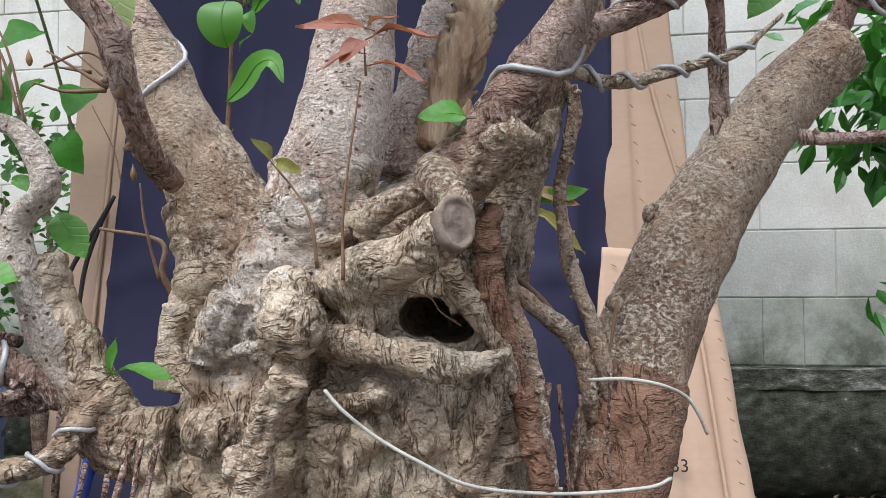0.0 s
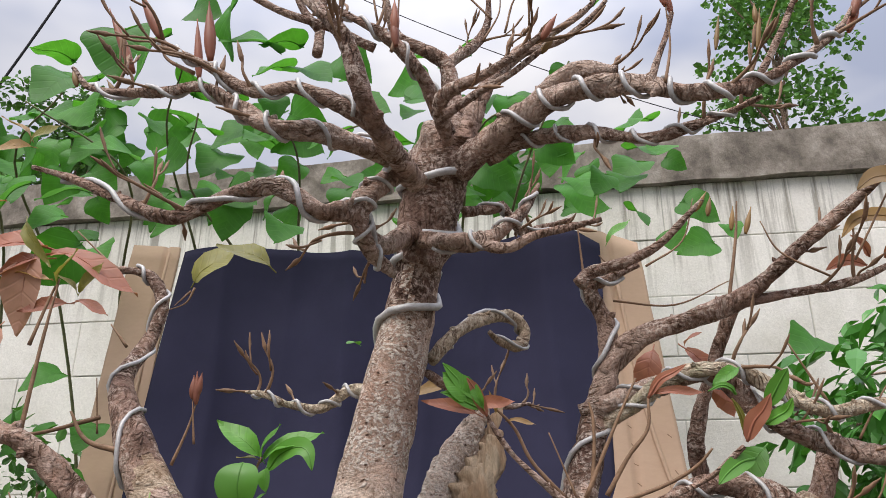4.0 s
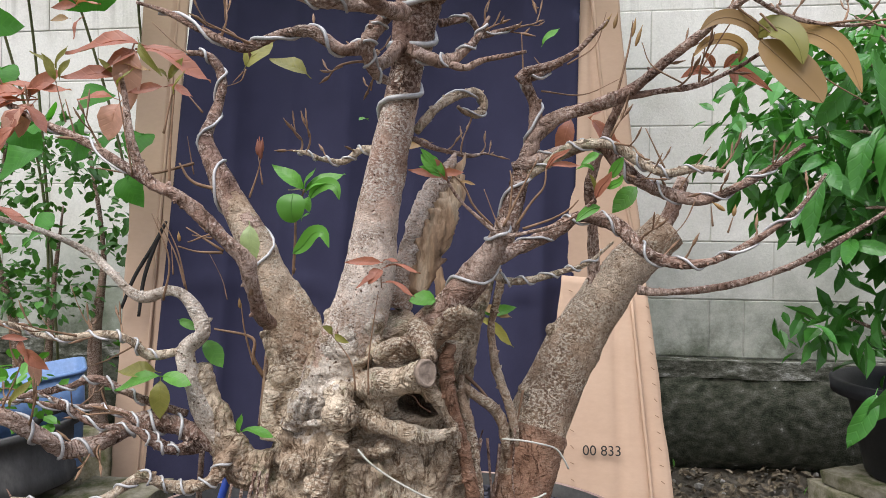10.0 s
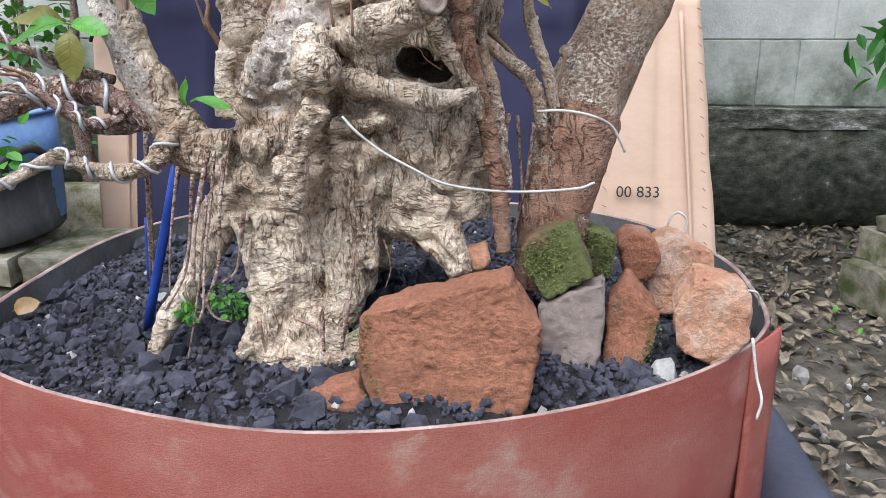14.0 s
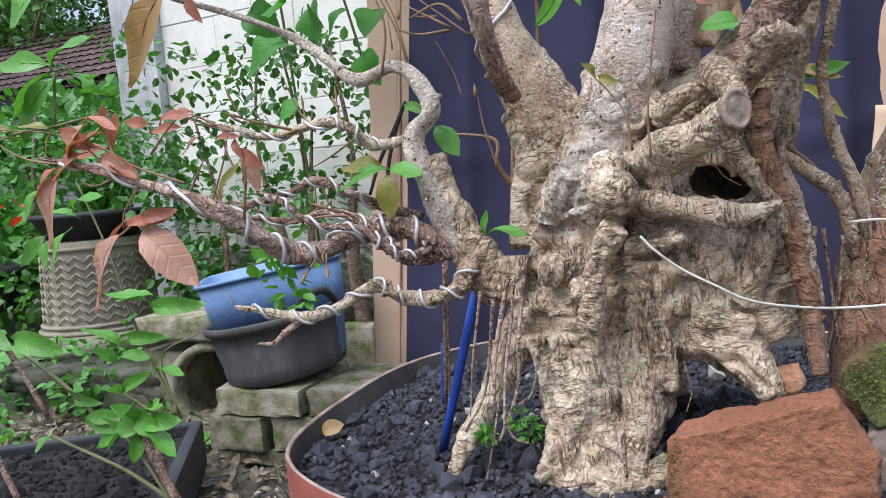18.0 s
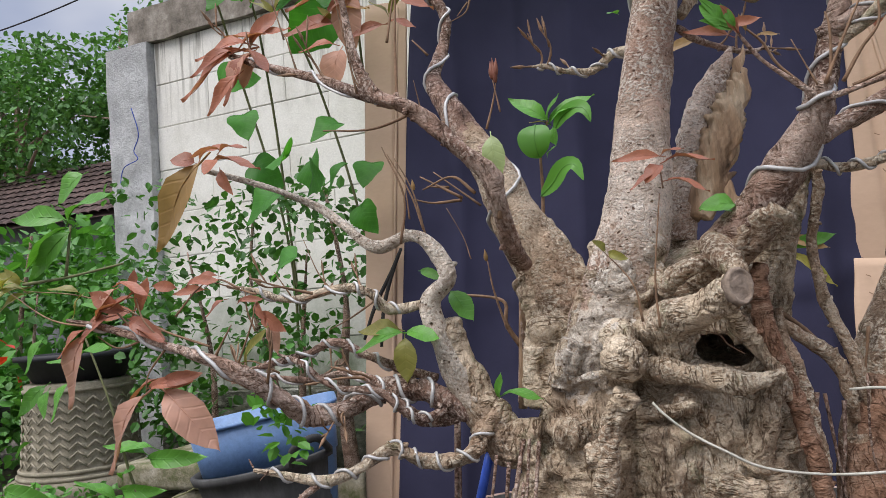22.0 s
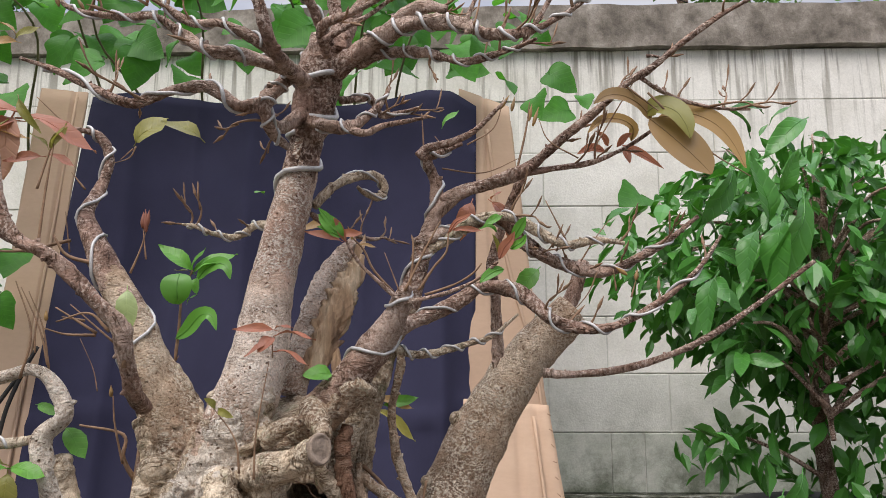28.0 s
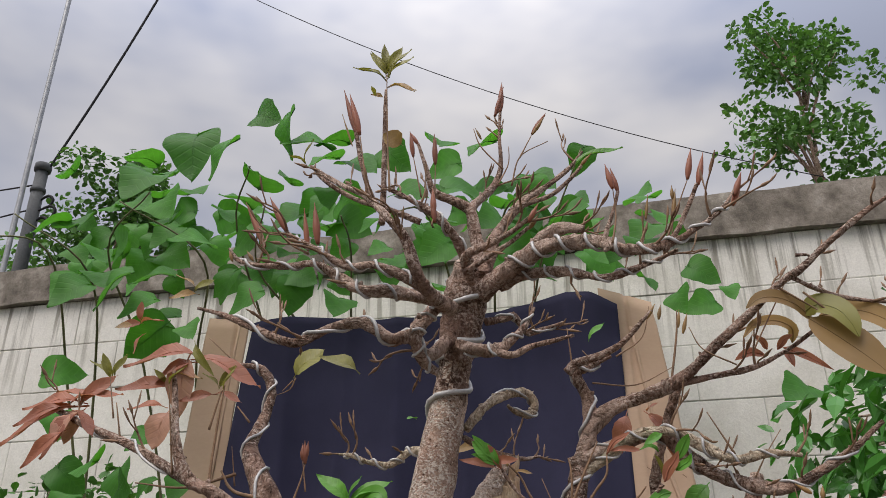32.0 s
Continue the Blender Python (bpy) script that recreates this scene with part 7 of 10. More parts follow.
bent_leaf("green", [(-0.222, 0.858, 0.752), (-0.208, 0.852, 0.762), (-0.195, 0.846, 0.776), (-0.182, 0.842, 0.777), (-0.174, 0.838, 0.760)], 0.019)
leaf("red", (-0.090, 0.690, 0.749), (-0.123, 0.678, 0.752), 0.009)
leaf("red", (-0.089, 0.690, 0.750), (-0.073, 0.678, 0.755), 0.008)
leaf("red", (-0.086, 0.690, 0.745), (-0.052, 0.678, 0.748), 0.009)
leaf("red", (-0.093, 0.690, 0.736), (-0.114, 0.678, 0.730), 0.010)
leaf("red", (-0.086, 0.690, 0.730), (-0.056, 0.678, 0.724), 0.008)
leaf("red", (-0.090, 0.690, 0.742), (-0.102, 0.678, 0.732), 0.014)
leaf("pale", (-0.222, 0.690, 0.784), (-0.216, 0.678, 0.748), 0.019)
leaf("green", (-0.064, 0.740, 0.710), (-0.036, 0.728, 0.711), 0.015)
leaf("green", (-0.027, 0.760, 0.718), (-0.014, 0.748, 0.729), 0.013)
leaf("green", (-0.289, 0.750, 0.660), (-0.265, 0.738, 0.638), 0.021)
leaf("green", (-0.317, 0.750, 0.682), (-0.294, 0.738, 0.676), 0.010)
leaf("green", (-0.244, 0.740, 0.567), (-0.208, 0.728, 0.572), 0.015)
leaf("green", (-0.248, 0.740, 0.565), (-0.245, 0.728, 0.585), 0.008)
leaf("green", (-0.514, 0.550, 0.772), (-0.534, 0.538, 0.754), 0.022)
leaf("olive", (-0.136, 0.680, 0.680), (-0.140, 0.668, 0.689), 0.008)
leaf("olive", (-0.134, 0.680, 0.679), (-0.121, 0.668, 0.673), 0.007)
bent_leaf("brown", [(0.284, 0.735, 0.972), (0.271, 0.728, 0.985), (0.249, 0.715, 0.990), (0.229, 0.705, 0.986), (0.214, 0.700, 0.975)], 0.019)
bent_leaf("brown", [(0.280, 0.730, 0.972), (0.295, 0.720, 0.953), (0.311, 0.712, 0.933), (0.324, 0.708, 0.917), (0.331, 0.705, 0.906)], 0.042)
bent_leaf("olive", [(0.275, 0.735, 0.978), (0.288, 0.725, 0.984), (0.302, 0.715, 0.975), (0.309, 0.708, 0.959), (0.312, 0.705, 0.943)], 0.028)
bent_leaf("brown", [(0.295, 0.745, 0.979), (0.327, 0.740, 0.982), (0.352, 0.735, 0.969), (0.367, 0.730, 0.947), (0.376, 0.725, 0.919)], 0.027)
bent_leaf("brown", [(0.269, 0.760, 0.957), (0.270, 0.755, 0.971), (0.254, 0.750, 0.978), (0.232, 0.745, 0.974), (0.217, 0.740, 0.958)], 0.014)
bent_leaf("red", [(0.245, 0.765, 0.953), (0.240, 0.760, 0.960), (0.230, 0.755, 0.966)], 0.009)
bent_leaf("red", [(0.242, 0.765, 0.947), (0.226, 0.760, 0.949), (0.209, 0.755, 0.940)], 0.011)
bent_leaf("red", [(0.261, 0.765, 0.954), (0.278, 0.760, 0.944), (0.301, 0.755, 0.926)], 0.011)
bent_leaf("red", [(0.255, 0.765, 0.952), (0.262, 0.760, 0.961), (0.269, 0.755, 0.964)], 0.008)
bent_leaf("red", [(0.263, 0.765, 0.951), (0.264, 0.760, 0.942), (0.265, 0.755, 0.931)], 0.009)
leaf("olive", (-0.278, 0.850, 0.975), (-0.248, 0.838, 1.005), 0.032)
leaf("green", (0.071, 0.820, 0.991), (0.084, 0.808, 1.008), 0.015)
leaf("red", (0.151, 0.860, 0.893), (0.163, 0.848, 0.859), 0.022)
leaf("red", (0.128, 0.840, 0.911), (0.136, 0.828, 0.920), 0.013)
leaf("yellow", (0.002, 0.900, 0.673), (0.047, 0.888, 0.647), 0.015)
leaf("green", (0.008, 0.900, 0.679), (0.045, 0.888, 0.689), 0.014)
leaf("brown", (0.002, 0.900, 0.687), (0.040, 0.888, 0.680), 0.013)
leaf("green", (-0.035, 0.680, 0.838), (-0.048, 0.668, 0.852), 0.015)
leaf("red", (-0.034, 0.680, 0.836), (-0.013, 0.668, 0.836), 0.008)
leaf("red", (-0.032, 0.690, 0.832), (-0.061, 0.678, 0.841), 0.009)
leaf("green", (0.117, 0.680, 0.855), (0.101, 0.668, 0.846), 0.008)
leaf("green", (-0.123, 0.800, 0.904), (-0.130, 0.788, 0.905), 0.011)
leaf("brown", (-0.059, 0.870, 0.887), (-0.090, 0.858, 0.882), 0.012)
leaf("green", (-0.040, 0.730, 0.710), (-0.064, 0.718, 0.713), 0.018)
leaf("green", (-0.028, 0.750, 0.721), (-0.014, 0.738, 0.729), 0.016)
leaf("green", (0.184, 0.860, 0.834), (0.156, 0.848, 0.807), 0.023)
leaf("olive", (-0.138, 0.660, 1.255), (-0.164, 0.648, 1.270), 0.009)
leaf("olive", (-0.135, 0.660, 1.259), (-0.150, 0.648, 1.288), 0.008)
leaf("olive", (-0.135, 0.660, 1.264), (-0.136, 0.648, 1.295), 0.009)
leaf("olive", (-0.131, 0.660, 1.260), (-0.112, 0.648, 1.288), 0.010)
leaf("brown", (-0.131, 0.660, 1.243), (-0.101, 0.648, 1.235), 0.009)
leaf("olive", (-0.147, 0.660, 1.231), (-0.149, 0.648, 1.238), 0.005)
leaf("green", (0.070, 0.790, 1.201), (0.124, 0.778, 1.228), 0.014)
leaf("olive", (-0.385, 0.630, 0.916), (-0.389, 0.618, 0.936), 0.008)
leaf("olive", (-0.381, 0.630, 0.918), (-0.369, 0.618, 0.933), 0.008)
leaf("olive", (-0.341, 0.660, 0.915), (-0.326, 0.648, 0.933), 0.009)
leaf("olive", (-0.290, 0.670, 0.910), (-0.281, 0.658, 0.931), 0.009)
leaf("brown", (-0.342, 0.690, 1.027), (-0.355, 0.678, 1.042), 0.011)
leaf("olive", (-0.342, 0.690, 1.024), (-0.321, 0.678, 1.033), 0.010)
leaf("brown", (-0.340, 0.690, 1.020), (-0.364, 0.678, 1.017), 0.010)
leaf("brown", (-0.406, 0.690, 0.989), (-0.417, 0.678, 0.986), 0.008)
leaf("olive", (-0.172, 0.720, 0.938), (-0.204, 0.708, 0.958), 0.023)
leaf("olive", (-0.208, 0.620, 1.126), (-0.220, 0.608, 1.134), 0.010)
leaf("olive", (-0.209, 0.620, 1.129), (-0.203, 0.608, 1.148), 0.007)
leaf("olive", (-0.339, 0.700, 0.968), (-0.318, 0.688, 0.933), 0.006)
leaf("brown", (-0.125, 0.700, 1.192), (-0.142, 0.688, 1.201), 0.023)
leaf("red", (-0.589, 0.620, 0.651), (-0.617, 0.608, 0.633), 0.012)
leaf("pink", (-0.586, 0.620, 0.648), (-0.618, 0.608, 0.586), 0.031)
leaf("red", (-0.576, 0.620, 0.655), (-0.535, 0.608, 0.689), 0.010)
leaf("red", (-0.536, 0.620, 0.645), (-0.492, 0.608, 0.645), 0.010)
leaf("pink", (-0.526, 0.620, 0.592), (-0.578, 0.608, 0.532), 0.031)
leaf("pink", (-0.505, 0.620, 0.594), (-0.450, 0.608, 0.553), 0.032)
leaf("red", (-0.521, 0.620, 0.598), (-0.475, 0.608, 0.606), 0.011)
leaf("red", (-0.520, 0.700, 0.681), (-0.551, 0.688, 0.682), 0.010)
leaf("pink", (-0.552, 0.620, 0.685), (-0.576, 0.608, 0.663), 0.013)
leaf("red", (-0.483, 0.700, 0.666), (-0.453, 0.688, 0.671), 0.007)
leaf("pink", (-0.460, 0.720, 0.645), (-0.452, 0.708, 0.618), 0.014)
leaf("red", (-0.552, 0.620, 0.688), (-0.509, 0.608, 0.685), 0.010)
leaf("olive", (-0.693, 0.620, 0.699), (-0.723, 0.608, 0.697), 0.011)
leaf("olive", (-0.686, 0.620, 0.696), (-0.664, 0.608, 0.711), 0.010)
leaf("olive", (-0.682, 0.620, 0.692), (-0.718, 0.608, 0.678), 0.011)
leaf("red", (-0.505, 0.700, 0.693), (-0.528, 0.688, 0.695), 0.010)
leaf("red", (-0.531, 0.620, 0.675), (-0.553, 0.608, 0.673), 0.011)
leaf("olive", (-0.423, 0.620, 0.615), (-0.402, 0.608, 0.643), 0.006)
leaf("red", (-0.481, 0.710, 0.911), (-0.529, 0.698, 0.897), 0.015)
leaf("pink", (-0.470, 0.710, 0.902), (-0.481, 0.698, 0.875), 0.025)
leaf("red", (-0.469, 0.700, 0.882), (-0.504, 0.688, 0.850), 0.015)
leaf("red", (-0.458, 0.700, 0.903), (-0.424, 0.688, 0.882), 0.017)
leaf("red", (-0.509, 0.730, 0.925), (-0.455, 0.718, 0.938), 0.013)
leaf("red", (-0.476, 0.720, 0.919), (-0.423, 0.708, 0.932), 0.013)
leaf("red", (-0.411, 0.800, 0.952), (-0.475, 0.788, 0.960), 0.020)
leaf("brown", (-0.409, 0.800, 0.963), (-0.370, 0.788, 0.967), 0.012)
leaf("pink", (-0.404, 0.790, 0.920), (-0.416, 0.778, 0.882), 0.035)
leaf("red", (-0.410, 0.790, 0.927), (-0.447, 0.778, 0.931), 0.013)
leaf("red", (-0.358, 0.800, 0.941), (-0.394, 0.788, 0.936), 0.012)
leaf("red", (-0.352, 0.800, 0.942), (-0.320, 0.788, 0.935), 0.012)
leaf("olive", (-0.352, 0.800, 0.950), (-0.363, 0.788, 0.966), 0.009)
leaf("olive", (-0.350, 0.800, 0.950), (-0.333, 0.788, 0.971), 0.010)
leaf("olive", (-0.450, 0.740, 0.950), (-0.467, 0.728, 0.969), 0.007)
leaf("olive", (-0.448, 0.740, 0.950), (-0.435, 0.728, 0.971), 0.007)
leaf("olive", (-0.444, 0.730, 0.945), (-0.449, 0.718, 0.961), 0.006)
leaf("olive", (-0.415, 0.800, 0.957), (-0.426, 0.788, 0.971), 0.007)
leaf("red", (-0.470, 0.820, 1.040), (-0.494, 0.808, 1.036), 0.011)
leaf("red", (-0.470, 0.820, 1.040), (-0.436, 0.808, 1.046), 0.013)
leaf("red", (-0.464, 0.820, 1.025), (-0.473, 0.808, 1.002), 0.014)
leaf("red", (-0.471, 0.820, 1.044), (-0.469, 0.808, 1.064), 0.010)
leaf("red", (-0.445, 0.630, 0.795), (-0.468, 0.618, 0.794), 0.017)
leaf("red", (-0.444, 0.630, 0.793), (-0.411, 0.618, 0.798), 0.011)
leaf("red", (-0.441, 0.620, 0.784), (-0.447, 0.608, 0.774), 0.018)
leaf("red", (0.107, 0.860, 0.912), (0.092, 0.848, 0.869), 0.022)
leaf("red", (0.131, 0.850, 0.910), (0.164, 0.838, 0.870), 0.020)
leaf("red", (-0.554, 0.640, 0.665), (-0.580, 0.628, 0.662), 0.013)
leaf("red", (-0.550, 0.640, 0.680), (-0.543, 0.628, 0.699), 0.010)
leaf("red", (-0.521, 0.660, 0.683), (-0.538, 0.648, 0.687), 0.011)
leaf("red", (-0.508, 0.660, 0.684), (-0.472, 0.648, 0.691), 0.011)
leaf("red", (-0.483, 0.680, 0.669), (-0.499, 0.668, 0.659), 0.011)
leaf("red", (-0.458, 0.700, 0.655), (-0.433, 0.688, 0.637), 0.015)
leaf("red", (-0.576, 0.630, 0.652), (-0.615, 0.618, 0.644), 0.015)
leaf("red", (-0.566, 0.640, 0.651), (-0.518, 0.628, 0.650), 0.010)
leaf("red", (-0.463, 0.700, 0.666), (-0.453, 0.688, 0.648), 0.009)
leaf("red", (-0.528, 0.640, 0.603), (-0.562, 0.628, 0.589), 0.015)
leaf("red", (-0.509, 0.640, 0.602), (-0.486, 0.628, 0.612), 0.009)
leaf("olive", (-0.604, 0.630, 0.685), (-0.629, 0.618, 0.696), 0.009)
leaf("olive", (-0.601, 0.630, 0.683), (-0.607, 0.618, 0.665), 0.008)
leaf("olive", (-0.669, 0.630, 0.692), (-0.707, 0.618, 0.703), 0.010)
leaf("olive", (-0.669, 0.630, 0.689), (-0.698, 0.618, 0.678), 0.010)
leaf("olive", (-0.675, 0.630, 0.698), (-0.679, 0.618, 0.714), 0.008)
bud((-0.148, 0.600, 1.142), (-0.160, 0.600, 1.192), 0.0050)
bud((-0.089, 0.720, 1.174), (-0.090, 0.720, 1.215), 0.0045)
bud((-0.111, 0.700, 1.174), (-0.115, 0.700, 1.208), 0.0038)
bud((-0.018, 0.860, 1.333), (-0.013, 0.860, 1.384), 0.0062)
bud((0.023, 0.800, 1.256), (0.042, 0.800, 1.286), 0.0050)
bud((0.097, 0.660, 1.094), (0.092, 0.660, 1.123), 0.0045)
bud((0.169, 0.655, 1.096), (0.177, 0.655, 1.131), 0.0044)
bud((0.209, 0.650, 1.072), (0.219, 0.650, 1.097), 0.0043)
bud((-0.083, 0.660, 1.080), (-0.084, 0.660, 1.109), 0.0046)
bud((-0.221, 0.615, 1.049), (-0.240, 0.615, 1.087), 0.0049)
bud((-0.190, 0.620, 1.035), (-0.196, 0.620, 1.080), 0.0054)
bud((0.012, 0.630, 1.049), (0.022, 0.630, 1.067), 0.0038)
bud((-0.278, 0.630, 1.027), (-0.283, 0.630, 1.041), 0.0028)
bud((0.153, 0.660, 1.078), (0.154, 0.660, 1.093), 0.0028)
bud((-0.244, 0.800, 0.860), (-0.246, 0.800, 0.885), 0.0041)
bud((-0.247, 0.800, 0.864), (-0.248, 0.800, 0.882), 0.0043)
bud((0.147, 0.800, 1.003), (0.151, 0.800, 1.020), 0.0031)
bud((0.170, 0.820, 0.999), (0.174, 0.820, 1.020), 0.0032)
bud((-0.244, 0.800, 0.865), (-0.242, 0.800, 0.884), 0.0040)
bud((-0.274, 0.820, 0.689), (-0.275, 0.820, 0.701), 0.0032)
bud((-0.338, 0.800, 0.766), (-0.339, 0.800, 0.777), 0.0032)
bud((0.237, 0.690, 0.802), (0.225, 0.690, 0.810), 0.0030)
bud((0.245, 0.690, 0.797), (0.247, 0.690, 0.808), 0.0030)
shoot([(-0.466, 0.700, 0.638, 0.0012), (-0.474, 0.700, 0.657, 0.0008), (-0.475, 0.700, 0.675, 0.0005)])
shoot([(-0.523, 0.660, 0.657, 0.0011), (-0.509, 0.660, 0.676, 0.0008), (-0.489, 0.660, 0.685, 0.0005)])
shoot([(-0.560, 0.640, 0.645, 0.0011), (-0.550, 0.640, 0.675, 0.0008), (-0.551, 0.640, 0.698, 0.0005)])
shoot([(-0.426, 0.700, 0.668, 0.0008), (-0.442, 0.700, 0.691, 0.0003)])
shoot([(-0.463, 0.700, 0.672, 0.0012), (-0.487, 0.700, 0.679, 0.0008), (-0.516, 0.700, 0.689, 0.0005)])
shoot([(-0.465, 0.630, 0.629, 0.0011), (-0.512, 0.630, 0.647, 0.0009), (-0.555, 0.630, 0.666, 0.0007), (-0.608, 0.630, 0.683, 0.0006), (-0.665, 0.630, 0.691, 0.0004)])
shoot([(-0.391, 0.720, 0.665, 0.0009), (-0.412, 0.720, 0.688, 0.0006), (-0.421, 0.720, 0.720, 0.0003)])
shoot([(-0.350, 0.730, 0.661, 0.0011), (-0.380, 0.730, 0.643, 0.0008), (-0.405, 0.730, 0.634, 0.0004)])
shoot([(-0.309, 0.750, 0.713, 0.0011), (-0.316, 0.750, 0.756, 0.0008), (-0.335, 0.750, 0.790, 0.0005)])
shoot([(-0.324, 0.750, 0.731, 0.0009), (-0.326, 0.750, 0.762, 0.0003)])
shoot([(-0.082, 0.735, 0.615, 0.0004), (-0.066, 0.735, 0.609, 0.0003), (-0.052, 0.735, 0.601, 0.0002), (-0.044, 0.735, 0.593, 0.0001)])
shoot([(-0.091, 0.735, 0.459, 0.0009), (-0.085, 0.735, 0.435, 0.0007), (-0.091, 0.735, 0.418, 0.0004)])
shoot([(-0.158, 0.695, 0.406, 0.0015), (-0.141, 0.695, 0.396, 0.0011), (-0.136, 0.695, 0.376, 0.0006)])
shoot([(-0.003, 0.765, 0.547, 0.0019), (0.002, 0.765, 0.500, 0.0013), (0.006, 0.765, 0.451, 0.0007)])
shoot([(-0.012, 0.800, 0.621, 0.0022), (0.007, 0.800, 0.604, 0.0018), (0.028, 0.800, 0.581, 0.0013), (0.034, 0.800, 0.557, 0.0009)])
shoot([(0.007, 0.775, 0.556, 0.0022), (-0.001, 0.775, 0.509, 0.0015), (-0.002, 0.775, 0.447, 0.0009)])
shoot([(-0.139, 0.600, 1.074, 0.0012), (-0.145, 0.600, 1.102, 0.0008), (-0.148, 0.600, 1.142, 0.0005)])
shoot([(-0.129, 0.660, 1.109, 0.0013), (-0.134, 0.660, 1.171, 0.0009), (-0.135, 0.660, 1.261, 0.0005)])
shoot([(-0.090, 0.720, 1.131, 0.0010), (-0.089, 0.720, 1.174, 0.0004)])
shoot([(-0.102, 0.700, 1.122, 0.0010), (-0.111, 0.700, 1.174, 0.0004)])
shoot([(0.006, 0.800, 1.223, 0.0012), (0.023, 0.800, 1.256, 0.0005)])
shoot([(0.091, 0.660, 1.035, 0.0012), (0.097, 0.660, 1.065, 0.0008), (0.097, 0.660, 1.094, 0.0005)])
shoot([(0.141, 0.655, 1.032, 0.0012), (0.158, 0.655, 1.064, 0.0008), (0.169, 0.655, 1.096, 0.0005)])
shoot([(-0.085, 0.660, 1.066, 0.0013), (-0.083, 0.660, 1.080, 0.0005)])
shoot([(-0.197, 0.615, 1.023, 0.0015), (-0.215, 0.615, 1.036, 0.0010), (-0.221, 0.615, 1.049, 0.0006)])
shoot([(-0.173, 0.620, 1.011, 0.0015), (-0.188, 0.620, 1.024, 0.0010), (-0.190, 0.620, 1.035, 0.0006)])
shoot([(0.150, 0.660, 1.061, 0.0009), (0.153, 0.660, 1.078, 0.0004)])
shoot([(-0.017, 0.850, 1.238, 0.0012), (-0.046, 0.850, 1.275, 0.0009), (-0.054, 0.850, 1.304, 0.0005)])
shoot([(-0.026, 0.850, 1.213, 0.0012), (-0.013, 0.850, 1.246, 0.0008), (-0.008, 0.850, 1.272, 0.0005)])
shoot([(-0.006, 0.800, 1.184, 0.0011), (0.006, 0.800, 1.223, 0.0008), (0.042, 0.800, 1.244, 0.0005)])
shoot([(-0.242, 0.800, 0.831, 0.0010), (-0.247, 0.800, 0.864, 0.0004)])
shoot([(-0.326, 0.660, 0.830, 0.0011), (-0.334, 0.660, 0.872, 0.0008), (-0.341, 0.660, 0.915, 0.0005)])
shoot([(-0.300, 0.670, 0.872, 0.0012), (-0.298, 0.670, 0.905, 0.0008), (-0.290, 0.670, 0.910, 0.0005)])
shoot([(-0.375, 0.630, 0.877, 0.0009), (-0.385, 0.630, 0.916, 0.0003)])
shoot([(-0.257, 0.800, 0.816, 0.0013), (-0.246, 0.800, 0.842, 0.0009), (-0.244, 0.800, 0.860, 0.0005)])
shoot([(-0.284, 0.860, 0.970, 0.0011), (-0.297, 0.860, 0.957, 0.0004)])
shoot([(-0.222, 0.860, 0.728, 0.0019), (-0.219, 0.860, 0.765, 0.0017), (-0.216, 0.860, 0.798, 0.0014), (-0.209, 0.860, 0.829, 0.0010)])
shoot([(-0.221, 0.710, 0.534, 0.0023), (-0.226, 0.700, 0.504, 0.0020), (-0.231, 0.695, 0.470, 0.0018), (-0.234, 0.690, 0.431, 0.0013)])
shoot([(-0.216, 0.710, 0.534, 0.0014), (-0.220, 0.700, 0.494, 0.0013), (-0.226, 0.690, 0.457, 0.0012), (-0.224, 0.680, 0.415, 0.0008)])
shoot([(-0.208, 0.710, 0.532, 0.0018), (-0.215, 0.700, 0.489, 0.0016), (-0.213, 0.690, 0.447, 0.0015), (-0.228, 0.680, 0.407, 0.0010)])
shoot([(-0.102, 0.690, 0.619, 0.0011), (-0.100, 0.690, 0.658, 0.0008), (-0.093, 0.690, 0.721, 0.0004)])
shoot([(-0.113, 0.680, 0.625, 0.0011), (-0.120, 0.680, 0.654, 0.0007), (-0.140, 0.680, 0.683, 0.0004)])
shoot([(-0.090, 0.690, 0.724, 0.0008), (-0.091, 0.690, 0.741, 0.0003)])
shoot([(0.073, 0.800, 0.956, 0.0010), (0.061, 0.800, 0.972, 0.0004)])
shoot([(0.050, 0.810, 0.948, 0.0013), (0.047, 0.810, 1.002, 0.0005)])
shoot([(0.069, 0.800, 0.935, 0.0010), (0.114, 0.800, 0.931, 0.0007), (0.156, 0.800, 0.949, 0.0004)])
shoot([(0.098, 0.810, 0.966, 0.0010), (0.126, 0.810, 0.988, 0.0007), (0.140, 0.810, 1.023, 0.0004)])
shoot([(0.146, 0.780, 0.918, 0.0016), (0.160, 0.780, 0.975, 0.0011), (0.164, 0.780, 1.006, 0.0006)])
shoot([(0.064, 0.800, 0.879, 0.0010), (0.074, 0.800, 0.904, 0.0004)])
shoot([(0.209, 0.750, 0.934, 0.0009), (0.181, 0.750, 0.952, 0.0007), (0.168, 0.750, 0.976, 0.0004)])
shoot([(0.223, 0.740, 0.942, 0.0009), (0.261, 0.740, 1.005, 0.0006), (0.273, 0.740, 1.023, 0.0004)])
shoot([(0.028, 0.690, 0.785, 0.0014), (0.044, 0.690, 0.821, 0.0010), (0.061, 0.690, 0.852, 0.0006)])
shoot([(0.023, 0.690, 0.785, 0.0008), (0.009, 0.690, 0.821, 0.0003)])
shoot([(0.226, 0.690, 0.787, 0.0011), (0.224, 0.690, 0.807, 0.0004)])
shoot([(0.240, 0.690, 0.781, 0.0011), (0.245, 0.690, 0.797, 0.0004)])
